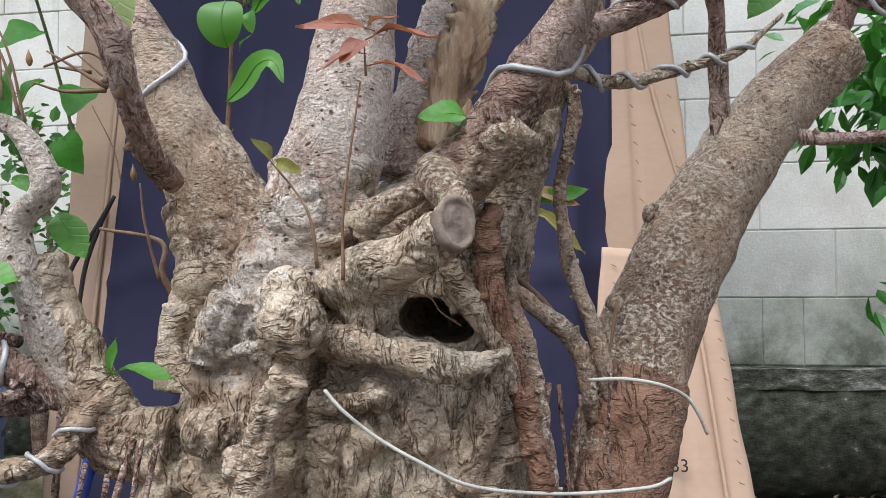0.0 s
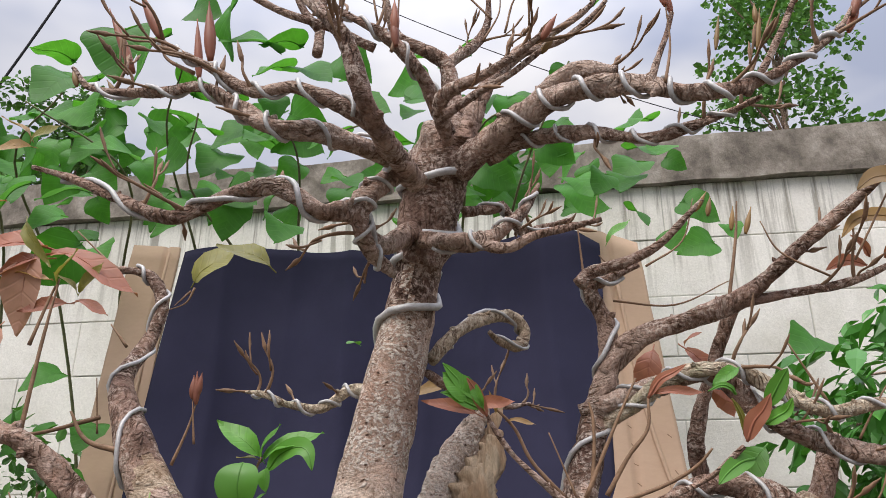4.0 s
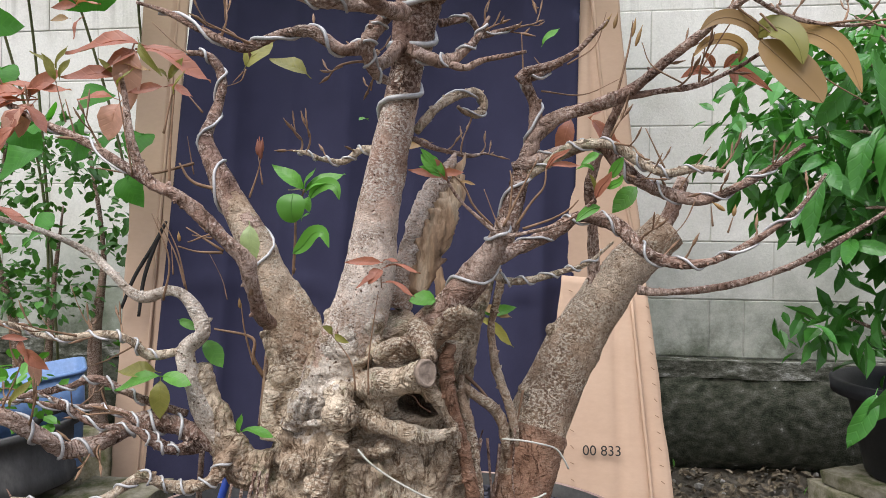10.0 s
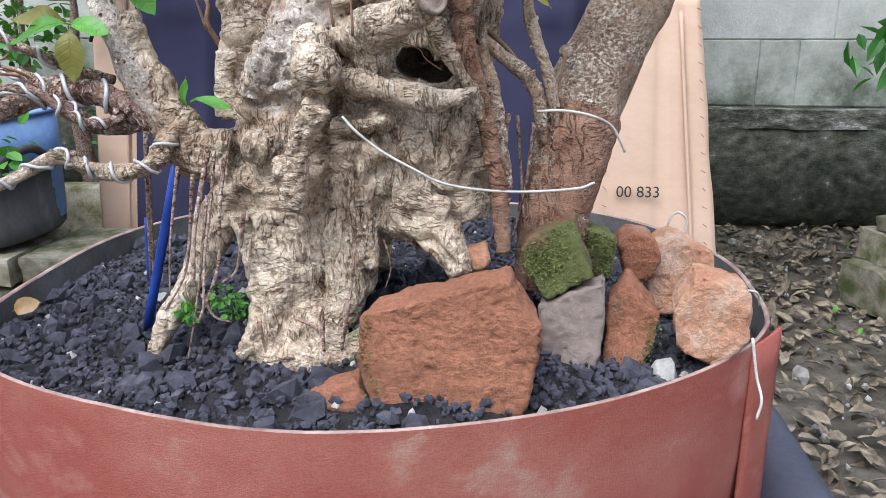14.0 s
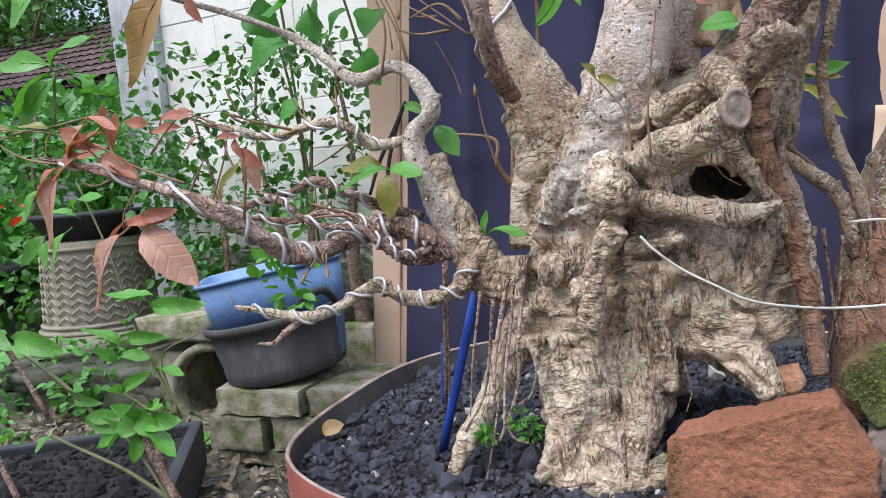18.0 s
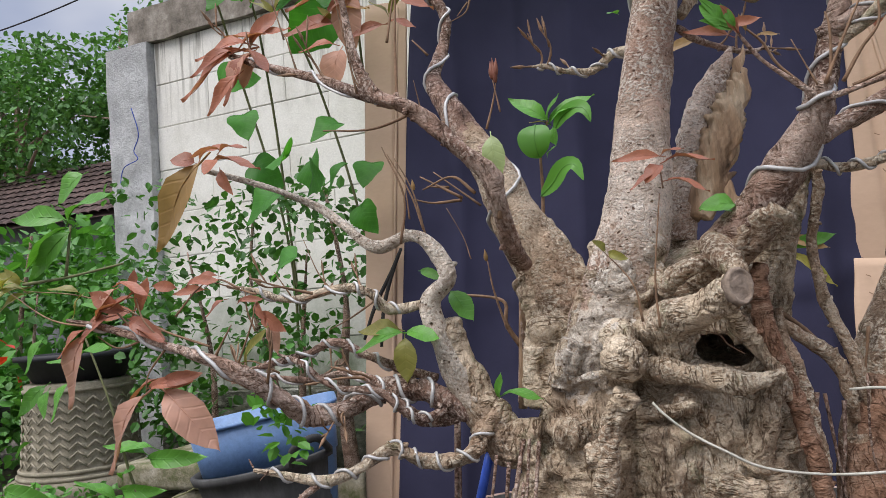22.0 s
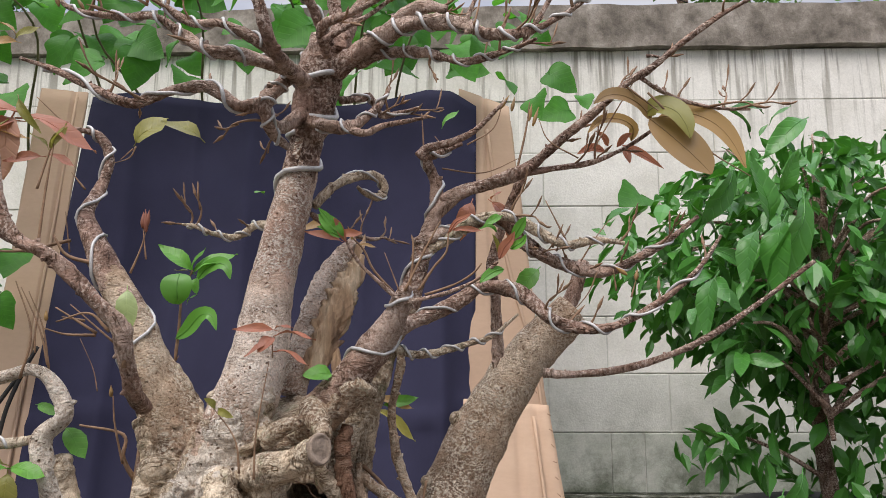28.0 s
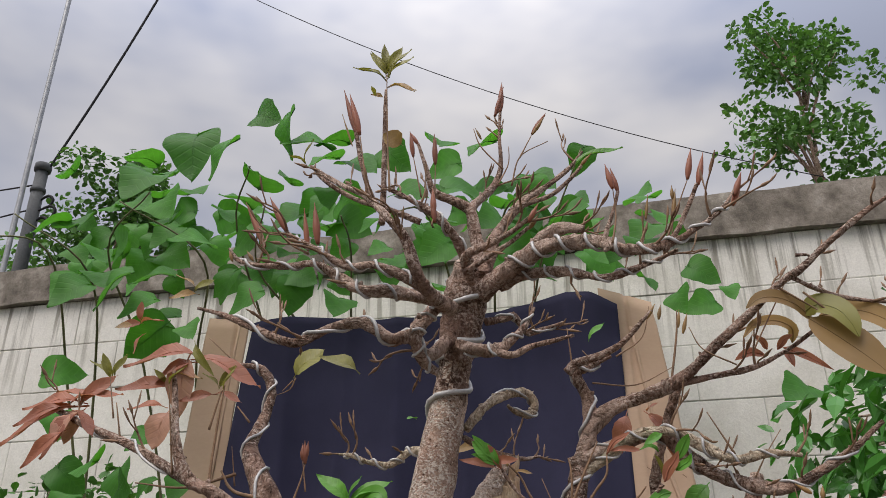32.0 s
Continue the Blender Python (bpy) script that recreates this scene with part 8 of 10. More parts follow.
shoot([(0.193, 0.750, 0.847, 0.0012), (0.173, 0.750, 0.888, 0.0005)])
shoot([(0.208, 0.750, 0.825, 0.0009), (0.226, 0.750, 0.847, 0.0006), (0.239, 0.750, 0.869, 0.0004)])
shoot([(0.224, 0.750, 0.813, 0.0009), (0.212, 0.750, 0.791, 0.0006), (0.194, 0.750, 0.769, 0.0004)])
shoot([(0.254, 0.720, 1.002, 0.0012), (0.291, 0.720, 0.973, 0.0005)])
shoot([(0.276, 0.720, 0.996, 0.0012), (0.326, 0.720, 0.938, 0.0008), (0.378, 0.720, 0.909, 0.0005)])
shoot([(-0.322, 0.720, 0.706, 0.0014), (-0.311, 0.720, 0.748, 0.0010), (-0.334, 0.720, 0.796, 0.0006)])
shoot([(-0.334, 0.860, 0.921, 0.0014), (-0.351, 0.860, 0.941, 0.0006)])
shoot([(-0.350, 0.860, 0.991, 0.0014), (-0.370, 0.860, 1.002, 0.0010), (-0.397, 0.860, 1.030, 0.0006)])
shoot([(-0.281, 0.790, 0.823, 0.0026), (-0.316, 0.790, 0.833, 0.0018), (-0.334, 0.790, 0.854, 0.0010)])
shoot([(-0.311, 0.830, 0.769, 0.0017), (-0.335, 0.830, 0.773, 0.0007)])
shoot([(-0.295, 0.670, 0.813, 0.0016), (-0.293, 0.670, 0.873, 0.0011), (-0.289, 0.670, 0.914, 0.0006)])
shoot([(-0.329, 0.680, 0.829, 0.0011), (-0.339, 0.680, 0.856, 0.0004)])
shoot([(-0.404, 0.700, 0.870, 0.0012), (-0.415, 0.700, 0.910, 0.0005)])
shoot([(-0.456, 0.710, 0.896, 0.0012), (-0.462, 0.710, 0.911, 0.0005)])
shoot([(-0.337, 0.840, 0.845, 0.0010), (-0.345, 0.840, 0.890, 0.0004)])
shoot([(-0.337, 0.840, 0.858, 0.0020), (-0.395, 0.840, 0.845, 0.0014), (-0.457, 0.840, 0.852, 0.0008)])
shoot([(-0.307, 0.740, 0.719, 0.0012), (-0.319, 0.740, 0.753, 0.0008), (-0.338, 0.740, 0.793, 0.0005)])
shoot([(-0.274, 0.800, 0.755, 0.0019), (-0.297, 0.800, 0.774, 0.0013), (-0.328, 0.800, 0.765, 0.0008)])
shoot([(-0.275, 0.820, 0.745, 0.0013), (-0.323, 0.820, 0.785, 0.0005)])
shoot([(-0.220, 0.690, 0.715, 0.0024), (-0.218, 0.690, 0.749, 0.0010)])
shoot([(-0.303, 0.860, 0.695, 0.0007), (-0.315, 0.860, 0.720, 0.0005), (-0.326, 0.860, 0.752, 0.0003)])
shoot([(-0.453, 0.620, 0.620, 0.0013), (-0.435, 0.620, 0.646, 0.0005)])
shoot([(-0.431, 0.620, 0.613, 0.0010), (-0.418, 0.620, 0.644, 0.0007), (-0.410, 0.620, 0.664, 0.0004)])
shoot([(-0.425, 0.730, 0.588, 0.0009), (-0.427, 0.730, 0.615, 0.0003)])
shoot([(-0.462, 0.730, 0.596, 0.0012), (-0.486, 0.730, 0.609, 0.0008), (-0.513, 0.730, 0.605, 0.0005)])
shoot([(-0.500, 0.620, 0.633, 0.0013), (-0.521, 0.620, 0.655, 0.0009), (-0.531, 0.620, 0.675, 0.0005)])
shoot([(-0.524, 0.620, 0.639, 0.0011), (-0.551, 0.620, 0.633, 0.0008), (-0.576, 0.620, 0.645, 0.0004)])
shoot([(-0.257, 0.860, 0.602, 0.0031), (-0.266, 0.860, 0.625, 0.0024), (-0.275, 0.860, 0.649, 0.0018), (-0.319, 0.860, 0.659, 0.0012)])
shoot([(-0.264, 0.840, 0.620, 0.0015), (-0.277, 0.840, 0.660, 0.0010), (-0.279, 0.840, 0.690, 0.0006)])
shoot([(-0.295, 0.820, 0.753, 0.0018), (-0.329, 0.820, 0.754, 0.0012), (-0.348, 0.820, 0.760, 0.0007)])
shoot([(-0.294, 0.820, 0.755, 0.0018), (-0.338, 0.820, 0.782, 0.0007)])
shoot([(-0.432, 0.635, 0.527, 0.0010), (-0.436, 0.635, 0.534, 0.0004)])
shoot([(-0.418, 0.635, 0.524, 0.0008), (-0.426, 0.635, 0.517, 0.0003)])
shoot([(-0.235, 0.710, 0.515, 0.0018), (-0.250, 0.710, 0.439, 0.0013), (-0.269, 0.710, 0.402, 0.0007)])
shoot([(-0.242, 0.700, 0.523, 0.0015), (-0.251, 0.700, 0.466, 0.0010), (-0.259, 0.700, 0.419, 0.0006)])
shoot([(-0.221, 0.700, 0.501, 0.0015), (-0.239, 0.700, 0.420, 0.0010), (-0.252, 0.700, 0.353, 0.0006)])
shoot([(-0.200, 0.720, 0.484, 0.0018), (-0.214, 0.720, 0.436, 0.0013), (-0.223, 0.720, 0.424, 0.0007)])
shoot([(-0.193, 0.710, 0.465, 0.0012), (-0.197, 0.710, 0.429, 0.0005)])
shoot([(-0.301, 0.780, 0.542, 0.0013), (-0.310, 0.780, 0.435, 0.0009), (-0.316, 0.780, 0.369, 0.0005)])
shoot([(-0.110, 0.710, 0.462, 0.0015), (-0.116, 0.710, 0.408, 0.0006)])
shoot([(-0.184, 0.690, 0.403, 0.0018), (-0.180, 0.690, 0.373, 0.0007)])
shoot([(0.014, 0.790, 0.553, 0.0016), (0.019, 0.790, 0.468, 0.0011), (0.023, 0.790, 0.443, 0.0006)])
shoot([(0.044, 0.770, 0.570, 0.0012), (0.040, 0.770, 0.511, 0.0009), (0.050, 0.770, 0.475, 0.0005)])
shoot([(0.028, 0.790, 0.547, 0.0019), (0.021, 0.790, 0.493, 0.0013), (0.011, 0.790, 0.442, 0.0008)])
shoot([(0.053, 0.800, 0.605, 0.0016), (0.046, 0.800, 0.564, 0.0006)])
shoot([(0.008, 0.860, 0.544, 0.0010), (0.002, 0.860, 0.524, 0.0004)])
shoot([(-0.228, 0.690, 0.425, 0.0015), (-0.223, 0.690, 0.407, 0.0010), (-0.206, 0.690, 0.402, 0.0006)])
shoot([(-0.133, 0.685, 0.419, 0.0027), (-0.132, 0.685, 0.378, 0.0011)])
shoot([(-0.112, 0.685, 0.425, 0.0029), (-0.118, 0.685, 0.384, 0.0012)])
shoot([(-0.155, 0.680, 0.379, 0.0015), (-0.177, 0.680, 0.373, 0.0006)])
shoot([(-0.568, 0.620, 0.652, 0.0011), (-0.623, 0.620, 0.662, 0.0008), (-0.679, 0.620, 0.692, 0.0004)])
shoot([(-0.500, 0.620, 0.632, 0.0011), (-0.516, 0.620, 0.610, 0.0007), (-0.525, 0.620, 0.594, 0.0004)])
shoot([(-0.524, 0.620, 0.639, 0.0011), (-0.552, 0.620, 0.668, 0.0008), (-0.556, 0.620, 0.683, 0.0004)])
shoot([(-0.481, 0.700, 0.679, 0.0012), (-0.499, 0.700, 0.689, 0.0008), (-0.520, 0.700, 0.683, 0.0005)])
shoot([(-0.235, 0.870, 0.685, 0.0014), (-0.227, 0.870, 0.715, 0.0010), (-0.221, 0.870, 0.734, 0.0005)])
shoot([(-0.281, 0.860, 0.973, 0.0011), (-0.290, 0.860, 0.959, 0.0007), (-0.306, 0.860, 0.952, 0.0004)])
tie([(-0.114, 0.700, 0.562), (-0.104, 0.700, 0.551), (-0.088, 0.705, 0.537), (-0.065, 0.705, 0.524), (-0.037, 0.715, 0.509), (0.011, 0.740, 0.499), (0.061, 0.755, 0.499), (0.077, 0.765, 0.502)])
tie([(0.030, 0.765, 0.559), (0.048, 0.755, 0.561), (0.068, 0.755, 0.558), (0.087, 0.770, 0.549), (0.096, 0.775, 0.537), (0.102, 0.780, 0.525)])
tie([(0.169, 0.900, 0.412), (0.166, 0.900, 0.434), (0.174, 0.900, 0.446), (0.184, 0.900, 0.438), (0.181, 0.900, 0.419)])
tie([(0.257, 0.880, 0.355), (0.250, 0.870, 0.374), (0.232, 0.860, 0.381)])
tie([(0.188, 0.680, 0.406), (0.194, 0.680, 0.376), (0.198, 0.675, 0.359), (0.196, 0.675, 0.343)])

bud((-0.167, 0.660, 1.183), (-0.183, 0.660, 1.243), 0.0046)
bud((0.178, 0.655, 1.089), (0.188, 0.655, 1.125), 0.0045)
bud((0.207, 0.655, 1.064), (0.219, 0.655, 1.093), 0.0045)
bud((0.103, 0.670, 1.095), (0.098, 0.670, 1.124), 0.0039)
bud((-0.254, 0.650, 1.050), (-0.279, 0.650, 1.103), 0.0048)
bud((-0.209, 0.650, 1.043), (-0.216, 0.650, 1.091), 0.0041)
bud((-0.269, 0.660, 1.040), (-0.277, 0.660, 1.052), 0.0027)
bud((0.151, 0.660, 1.057), (0.157, 0.660, 1.089), 0.0028)
bud((0.125, 0.660, 1.058), (0.130, 0.660, 1.084), 0.0023)
bud((0.012, 0.640, 1.046), (0.022, 0.640, 1.061), 0.0037)
bud((0.075, 0.760, 1.181), (0.090, 0.760, 1.198), 0.0032)
bud((-0.119, 0.785, 1.244), (-0.130, 0.785, 1.264), 0.0038)
bud((-0.100, 0.790, 1.227), (-0.097, 0.790, 1.254), 0.0038)
bud((-0.082, 0.660, 1.070), (-0.085, 0.660, 1.099), 0.0042)
bud((0.131, 0.775, 0.996), (0.141, 0.775, 1.012), 0.0030)
bud((-0.018, 0.700, 1.219), (-0.007, 0.700, 1.258), 0.0041)
bud((0.167, 0.780, 0.979), (0.174, 0.780, 1.001), 0.0030)
bud((-0.181, 0.700, 1.194), (-0.195, 0.700, 1.239), 0.0016)
bud((-0.039, 0.770, 1.235), (-0.046, 0.770, 1.252), 0.0023)
bud((0.023, 0.770, 1.236), (0.040, 0.770, 1.262), 0.0032)
leaf("olive", (-0.146, 0.700, 1.284), (-0.177, 0.690, 1.306), 0.011)
leaf("olive", (-0.145, 0.700, 1.291), (-0.161, 0.690, 1.322), 0.010)
leaf("olive", (-0.144, 0.700, 1.295), (-0.146, 0.690, 1.333), 0.009)
leaf("olive", (-0.143, 0.700, 1.292), (-0.124, 0.690, 1.326), 0.012)
leaf("olive", (-0.142, 0.700, 1.286), (-0.116, 0.690, 1.313), 0.011)
leaf("brown", (-0.139, 0.700, 1.272), (-0.108, 0.690, 1.265), 0.008)
leaf("brown", (-0.147, 0.700, 1.258), (-0.158, 0.690, 1.259), 0.007)

# ---- the vine on the wall ----
VINE_LEAVES = []
VINE_LEAVES += [(-0.69, 1.69, 1.96, 0.12), (-0.61, 1.65, 1.87, 0.15), (-0.91, 1.73, 1.89, 0.19), (-0.80, 1.67, 1.83, 0.15), (-1.01, 1.65, 1.83, 0.11), (-0.70, 1.73, 1.79, 0.15), (-1.13, 1.85, 1.88, 0.17), (-1.02, 1.82, 1.78, 0.15), (-1.13, 1.81, 1.66, 0.16), (-1.07, 1.68, 1.50, 0.14), (-0.99, 1.76, 1.53, 0.13), (-1.20, 1.70, 1.68, 0.14), (-1.25, 1.67, 1.66, 0.11), (-1.17, 1.66, 1.48, 0.11), (-0.85, 1.68, 1.59, 0.13), (-0.84, 1.85, 1.75, 0.10), (-0.78, 1.83, 1.64, 0.14), (-0.55, 1.82, 1.68, 0.17)]
VINE_LEAVES += [(-0.47, 1.82, 1.67, 0.14), (-0.56, 1.68, 1.86, 0.15), (-0.50, 1.70, 1.87, 0.12), (-0.44, 1.78, 1.84, 0.14), (-0.35, 1.81, 1.87, 0.13), (-0.22, 1.84, 1.93, 0.13), (-0.11, 1.84, 1.91, 0.14), (-0.14, 1.65, 1.66, 0.13), (-0.30, 1.78, 1.74, 0.12), (-0.53, 1.79, 1.75, 0.09), (-0.39, 1.75, 1.64, 0.12), (-0.22, 1.67, 1.51, 0.12), (-0.08, 1.74, 1.62, 0.12), (-0.31, 1.65, 1.48, 0.08), (-0.08, 1.85, 1.55, 0.10), (-0.01, 1.84, 1.58, 0.12), (0.12, 1.76, 1.64, 0.13), (0.30, 1.70, 1.63, 0.11)]
VINE_LEAVES += [(0.23, 1.85, 1.56, 0.09), (0.38, 1.77, 1.56, 0.08), (0.44, 1.84, 1.48, 0.14), (0.42, 1.83, 1.39, 0.13), (0.29, 1.75, 1.43, 0.11), (0.35, 1.73, 1.37, 0.12), (0.48, 1.77, 1.40, 0.08), (-0.47, 1.73, 1.41, 0.11), (-0.69, 1.67, 1.41, 0.11), (-0.56, 1.70, 1.48, 0.11), (-1.00, 1.83, 1.42, 0.15), (-0.95, 1.64, 1.40, 0.11), (-0.81, 1.64, 1.33, 0.08), (-1.20, 1.78, 1.28, 0.12), (-1.08, 1.70, 1.00, 0.10), (-0.99, 1.76, 1.00, 0.12), (0.58, 1.74, 1.15, 0.15), (-0.10, 1.71, 1.41, 0.08)]
VINE_LEAVES += [(-1.18, 1.82, 0.95, 0.14), (-1.00, 1.63, 1.02, 0.11), (-0.94, 1.68, 0.97, 0.11), (-0.86, 1.63, 0.96, 0.08), (-0.96, 1.73, 1.34, 0.15), (-1.03, 1.65, 0.77, 0.11), (-0.90, 1.67, 1.08, 0.09), (-0.85, 1.76, 0.87, 0.09), (-1.11, 1.66, 1.12, 0.09), (-0.58, 1.71, 1.43, 0.11), (-0.86, 1.80, 0.99, 0.09), (-1.11, 1.60, 1.43, 0.12), (-1.00, 1.59, 1.43, 0.14)]
vine = thing("climbing_vine", "broad-leaved green vine climbing over the wall top", "vine", (-0.4, 1.75, 0))
VINE_INV = Matrix.Translation((0.4, -1.75, 0))
vine_mesh = leaf_mesh("vine_leaf", "heart", VINE_LEAF)
vine_rng = random.Random(5)
for x, y, z, s in VINE_LEAVES:
    s *= 0.62 if x > 0.25 else 0.84
    ob = link_mesh("leaf", vine_mesh, None, vine)
    ob.matrix_parent_inverse = VINE_INV
    c = Vector((x, y, z))
    way = Vector((vine_rng.uniform(-0.9, 0.9), vine_rng.uniform(-0.9, 0.1), vine_rng.uniform(-0.9, 0.05))).normalized()
    ob.matrix_basis = leaf_pose(c - way * s * 0.45, c + way * s * 0.55, 1.0, vine_rng.uniform(-0.5, 0.5), (vine_rng.uniform(-0.5, 0.5), vine_rng.uniform(-1, -0.5), vine_rng.uniform(0.0, 0.9)))
for k in range(10):
    x0 = -1.45 + 0.17 * k + vine_rng.uniform(-0.05, 0.05)
    pts = [(x0 + vine_rng.uniform(-0.05, 0.05), 2.35, 0.0, 0.005), (x0 + vine_rng.uniform(-0.06, 0.06), 2.3, 0.8, 0.0045), (x0 + vine_rng.uniform(-0.08, 0.08), 2.15, 1.4, 0.004), (x0 + vine_rng.uniform(-0.1, 0.1), 1.85, 1.62 + vine_rng.uniform(-0.1, 0.1), 0.003), (x0 + vine_rng.uniform(-0.15, 0.15), 1.7, 1.72 + vine_rng.uniform(-0.1, 0.1), 0.002)]
    bm = bmesh.new()
    tube(bm, pts, 6, 6)
    ob = part("stem", bm, STEM, vine)
    ob.matrix_parent_inverse = VINE_INV
rng = random.Random(21)
for k in range(110):
    ob = link_mesh("leaf", vine_mesh, None, vine)
    ob.matrix_parent_inverse = VINE_INV
    u = rng.random()
    c = Vector((-1.45 + 1.85 * u, rng.uniform(1.9, 2.3), 1.56 + 0.36 * rng.random() + 0.12 * (1 - u)))
    s = rng.uniform(0.07, 0.13)
    way = Vector((rng.uniform(-0.9, 0.9), rng.uniform(-0.9, 0.1), rng.uniform(-0.9, 0.05))).normalized()
    ob.matrix_basis = leaf_pose(c - way * s * 0.4, c + way * s * 0.6, 1.0, rng.uniform(-0.5, 0.5), (rng.uniform(-0.5, 0.5), rng.uniform(-1, -0.5), rng.uniform(0.0, 0.9)))

# ---- plants in the near garden ----
SAP = {}
for key, lab, at in (("A", "tall sapling with long smooth green leaves", (-0.95, 0.95, 0.05)), ("B", "thin leggy sapling with scattered green leaves", (-0.85, 0.99, 0.05)), ("C", "bushy young plant with a rosette of glossy green leaves", (-0.82, 1.0, 0.0))):
    SAP[key] = (thing("sapling", lab, "sapling", at, "saplings in the garden"), Matrix.Translation(-Vector(at)))


def sap_stem(key, pts):
    bm = bmesh.new()
    tube(bm, pts, 8, 5, 0.08, 90)
    ob = part("stem", bm, BARK_TWIG if pts[0][3] > 0.004 else STEM, SAP[key][0])
    ob.matrix_parent_inverse = SAP[key][1]


def sap_leaf(key, kind, base, tip, width):
    b, t = Vector(base), Vector(tip)
    ratio = width / (t - b).length
    shape = "round" if ratio > 0.5 else "blade"
    ob = link_mesh("leaf", LEAF_MESH[kind, shape], None, SAP[key][0])
    ob.matrix_parent_inverse = SAP[key][1]
    ob.matrix_basis = leaf_pose(b, t, max(0.5, min(1.4, ratio / (0.8 if shape == "round" else 0.5))), rng.uniform(-0.9, 0.9), (0, -0.7, 0.7))


def sap_leaf_a(*a):
    sap_leaf("A", *a)


def sap_leaf_b(*a):
    sap_leaf("B", *a)


def sap_leaf_c(*a):
    sap_leaf("C", *a)


sap_stem("A", [(-1.211, 0.930, 0.595, 0.0063), (-1.174, 0.930, 0.513, 0.0057), (-1.127, 0.930, 0.469, 0.0050), (-1.062, 0.930, 0.392, 0.0044), (-1.012, 0.930, 0.310, 0.0038)])
sap_stem("A", [(-1.123, 0.930, 0.486, 0.0026), (-1.104, 0.930, 0.451, 0.0021), (-1.072, 0.930, 0.418, 0.0016)])
sap_stem("A", [(-1.066, 0.980, 0.730, 0.0027), (-0.976, 0.980, 0.734, 0.0021), (-0.873, 0.980, 0.745, 0.0016)])
sap_stem("A", [(-0.981, 0.980, 0.735, 0.0026), (-0.968, 0.980, 0.811, 0.0016)])
sap_stem("B", [(-0.831, 0.990, 0.319, 0.0025), (-0.856, 0.990, 0.370, 0.0023), (-0.888, 0.990, 0.445, 0.0021), (-0.910, 0.990, 0.521, 0.0019), (-0.929, 0.990, 0.572, 0.0017), (-0.962, 0.990, 0.648, 0.0015)])
sap_stem("B", [(-1.113, 0.990, 0.387, 0.0036), (-1.033, 0.990, 0.335, 0.0033), (-0.980, 0.990, 0.292, 0.0029), (-0.917, 0.990, 0.252, 0.0025), (-0.852, 0.990, 0.159, 0.0022)])
sap_stem("B", [(-0.822, 0.990, 0.303, 0.0017), (-0.843, 0.990, 0.387, 0.0013), (-0.776, 0.990, 0.422, 0.0010)])
sap_stem("C", [(-0.808, 1.000, 0.070, 0.0094), (-0.851, 1.000, 0.155, 0.0082), (-0.894, 1.000, 0.241, 0.0069), (-0.912, 1.000, 0.276, 0.0057)])
sap_stem("C", [(-0.797, 1.000, 0.072, 0.0077), (-0.832, 1.000, 0.130, 0.0067), (-0.868, 1.000, 0.190, 0.0056), (-0.882, 1.000, 0.251, 0.0046)])
sap_stem("C", [(-0.861, 1.000, 0.163, 0.0035), (-0.945, 1.000, 0.205, 0.0030), (-1.048, 1.000, 0.238, 0.0025), (-1.095, 1.000, 0.253, 0.0021)])
sap_stem("C", [(-1.165, 0.950, 0.245, 0.0055), (-1.118, 0.950, 0.155, 0.0044), (-1.060, 0.950, 0.057, 0.0033)])
sap_stem("C", [(-0.866, 0.990, 0.300, 0.0025), (-0.922, 0.990, 0.332, 0.0015)])
sap_stem("A", [(-1.368, 0.950, 0.322, 0.0030), (-1.395, 0.950, 0.275, 0.0026), (-1.359, 0.950, 0.226, 0.0022), (-1.301, 0.950, 0.210, 0.0018)])
sap_stem("A", [(-1.360, 0.950, 0.323, 0.0030), (-1.357, 0.950, 0.267, 0.0026), (-1.312, 0.950, 0.229, 0.0022), (-1.259, 0.950, 0.198, 0.0018)])
sap_stem("A", [(-1.351, 0.950, 0.328, 0.0020), (-1.306, 0.950, 0.290, 0.0017), (-1.302, 0.950, 0.240, 0.0015), (-1.241, 0.950, 0.214, 0.0012)])
sap_stem("A", [(-1.377, 0.950, 0.317, 0.0020), (-1.416, 0.950, 0.253, 0.0017), (-1.412, 0.950, 0.201, 0.0015), (-1.384, 0.950, 0.183, 0.0012)])
sap_stem("A", [(-1.345, 0.950, 0.323, 0.0020), (-1.274, 0.950, 0.301, 0.0017), (-1.245, 0.950, 0.263, 0.0015), (-1.261, 0.950, 0.223, 0.0012)])
sap_stem("A", [(-1.336, 0.950, 0.329, 0.0020), (-1.263, 0.950, 0.316, 0.0016), (-1.214, 0.950, 0.275, 0.0012)])
sap_stem("A", [(-1.369, 0.950, 0.317, 0.0020), (-1.336, 0.950, 0.258, 0.0016), (-1.347, 0.950, 0.206, 0.0012)])
sap_stem("A", [(-1.357, 0.950, 0.338, 0.0020), (-1.371, 0.950, 0.297, 0.0017), (-1.321, 0.950, 0.259, 0.0015), (-1.290, 0.950, 0.190, 0.0012)])
sap_leaf_a("green", (-0.973, 0.980, 0.819), (-0.880, 0.950, 0.866), 0.035)
sap_leaf_a("green", (-0.978, 0.980, 0.821), (-1.066, 0.950, 0.838), 0.036)
sap_leaf_a("green", (-0.977, 0.980, 0.808), (-1.046, 0.950, 0.765), 0.038)
sap_leaf_a("green", (-0.969, 0.980, 0.803), (-1.040, 0.950, 0.733), 0.031)
sap_leaf_a("olive", (-1.066, 0.980, 0.734), (-1.149, 0.950, 0.748), 0.020)
sap_leaf_a("olive", (-1.067, 0.980, 0.725), (-1.143, 0.950, 0.704), 0.021)
sap_leaf_a("green", (-1.188, 0.920, 0.617), (-1.073, 0.890, 0.670), 0.039)
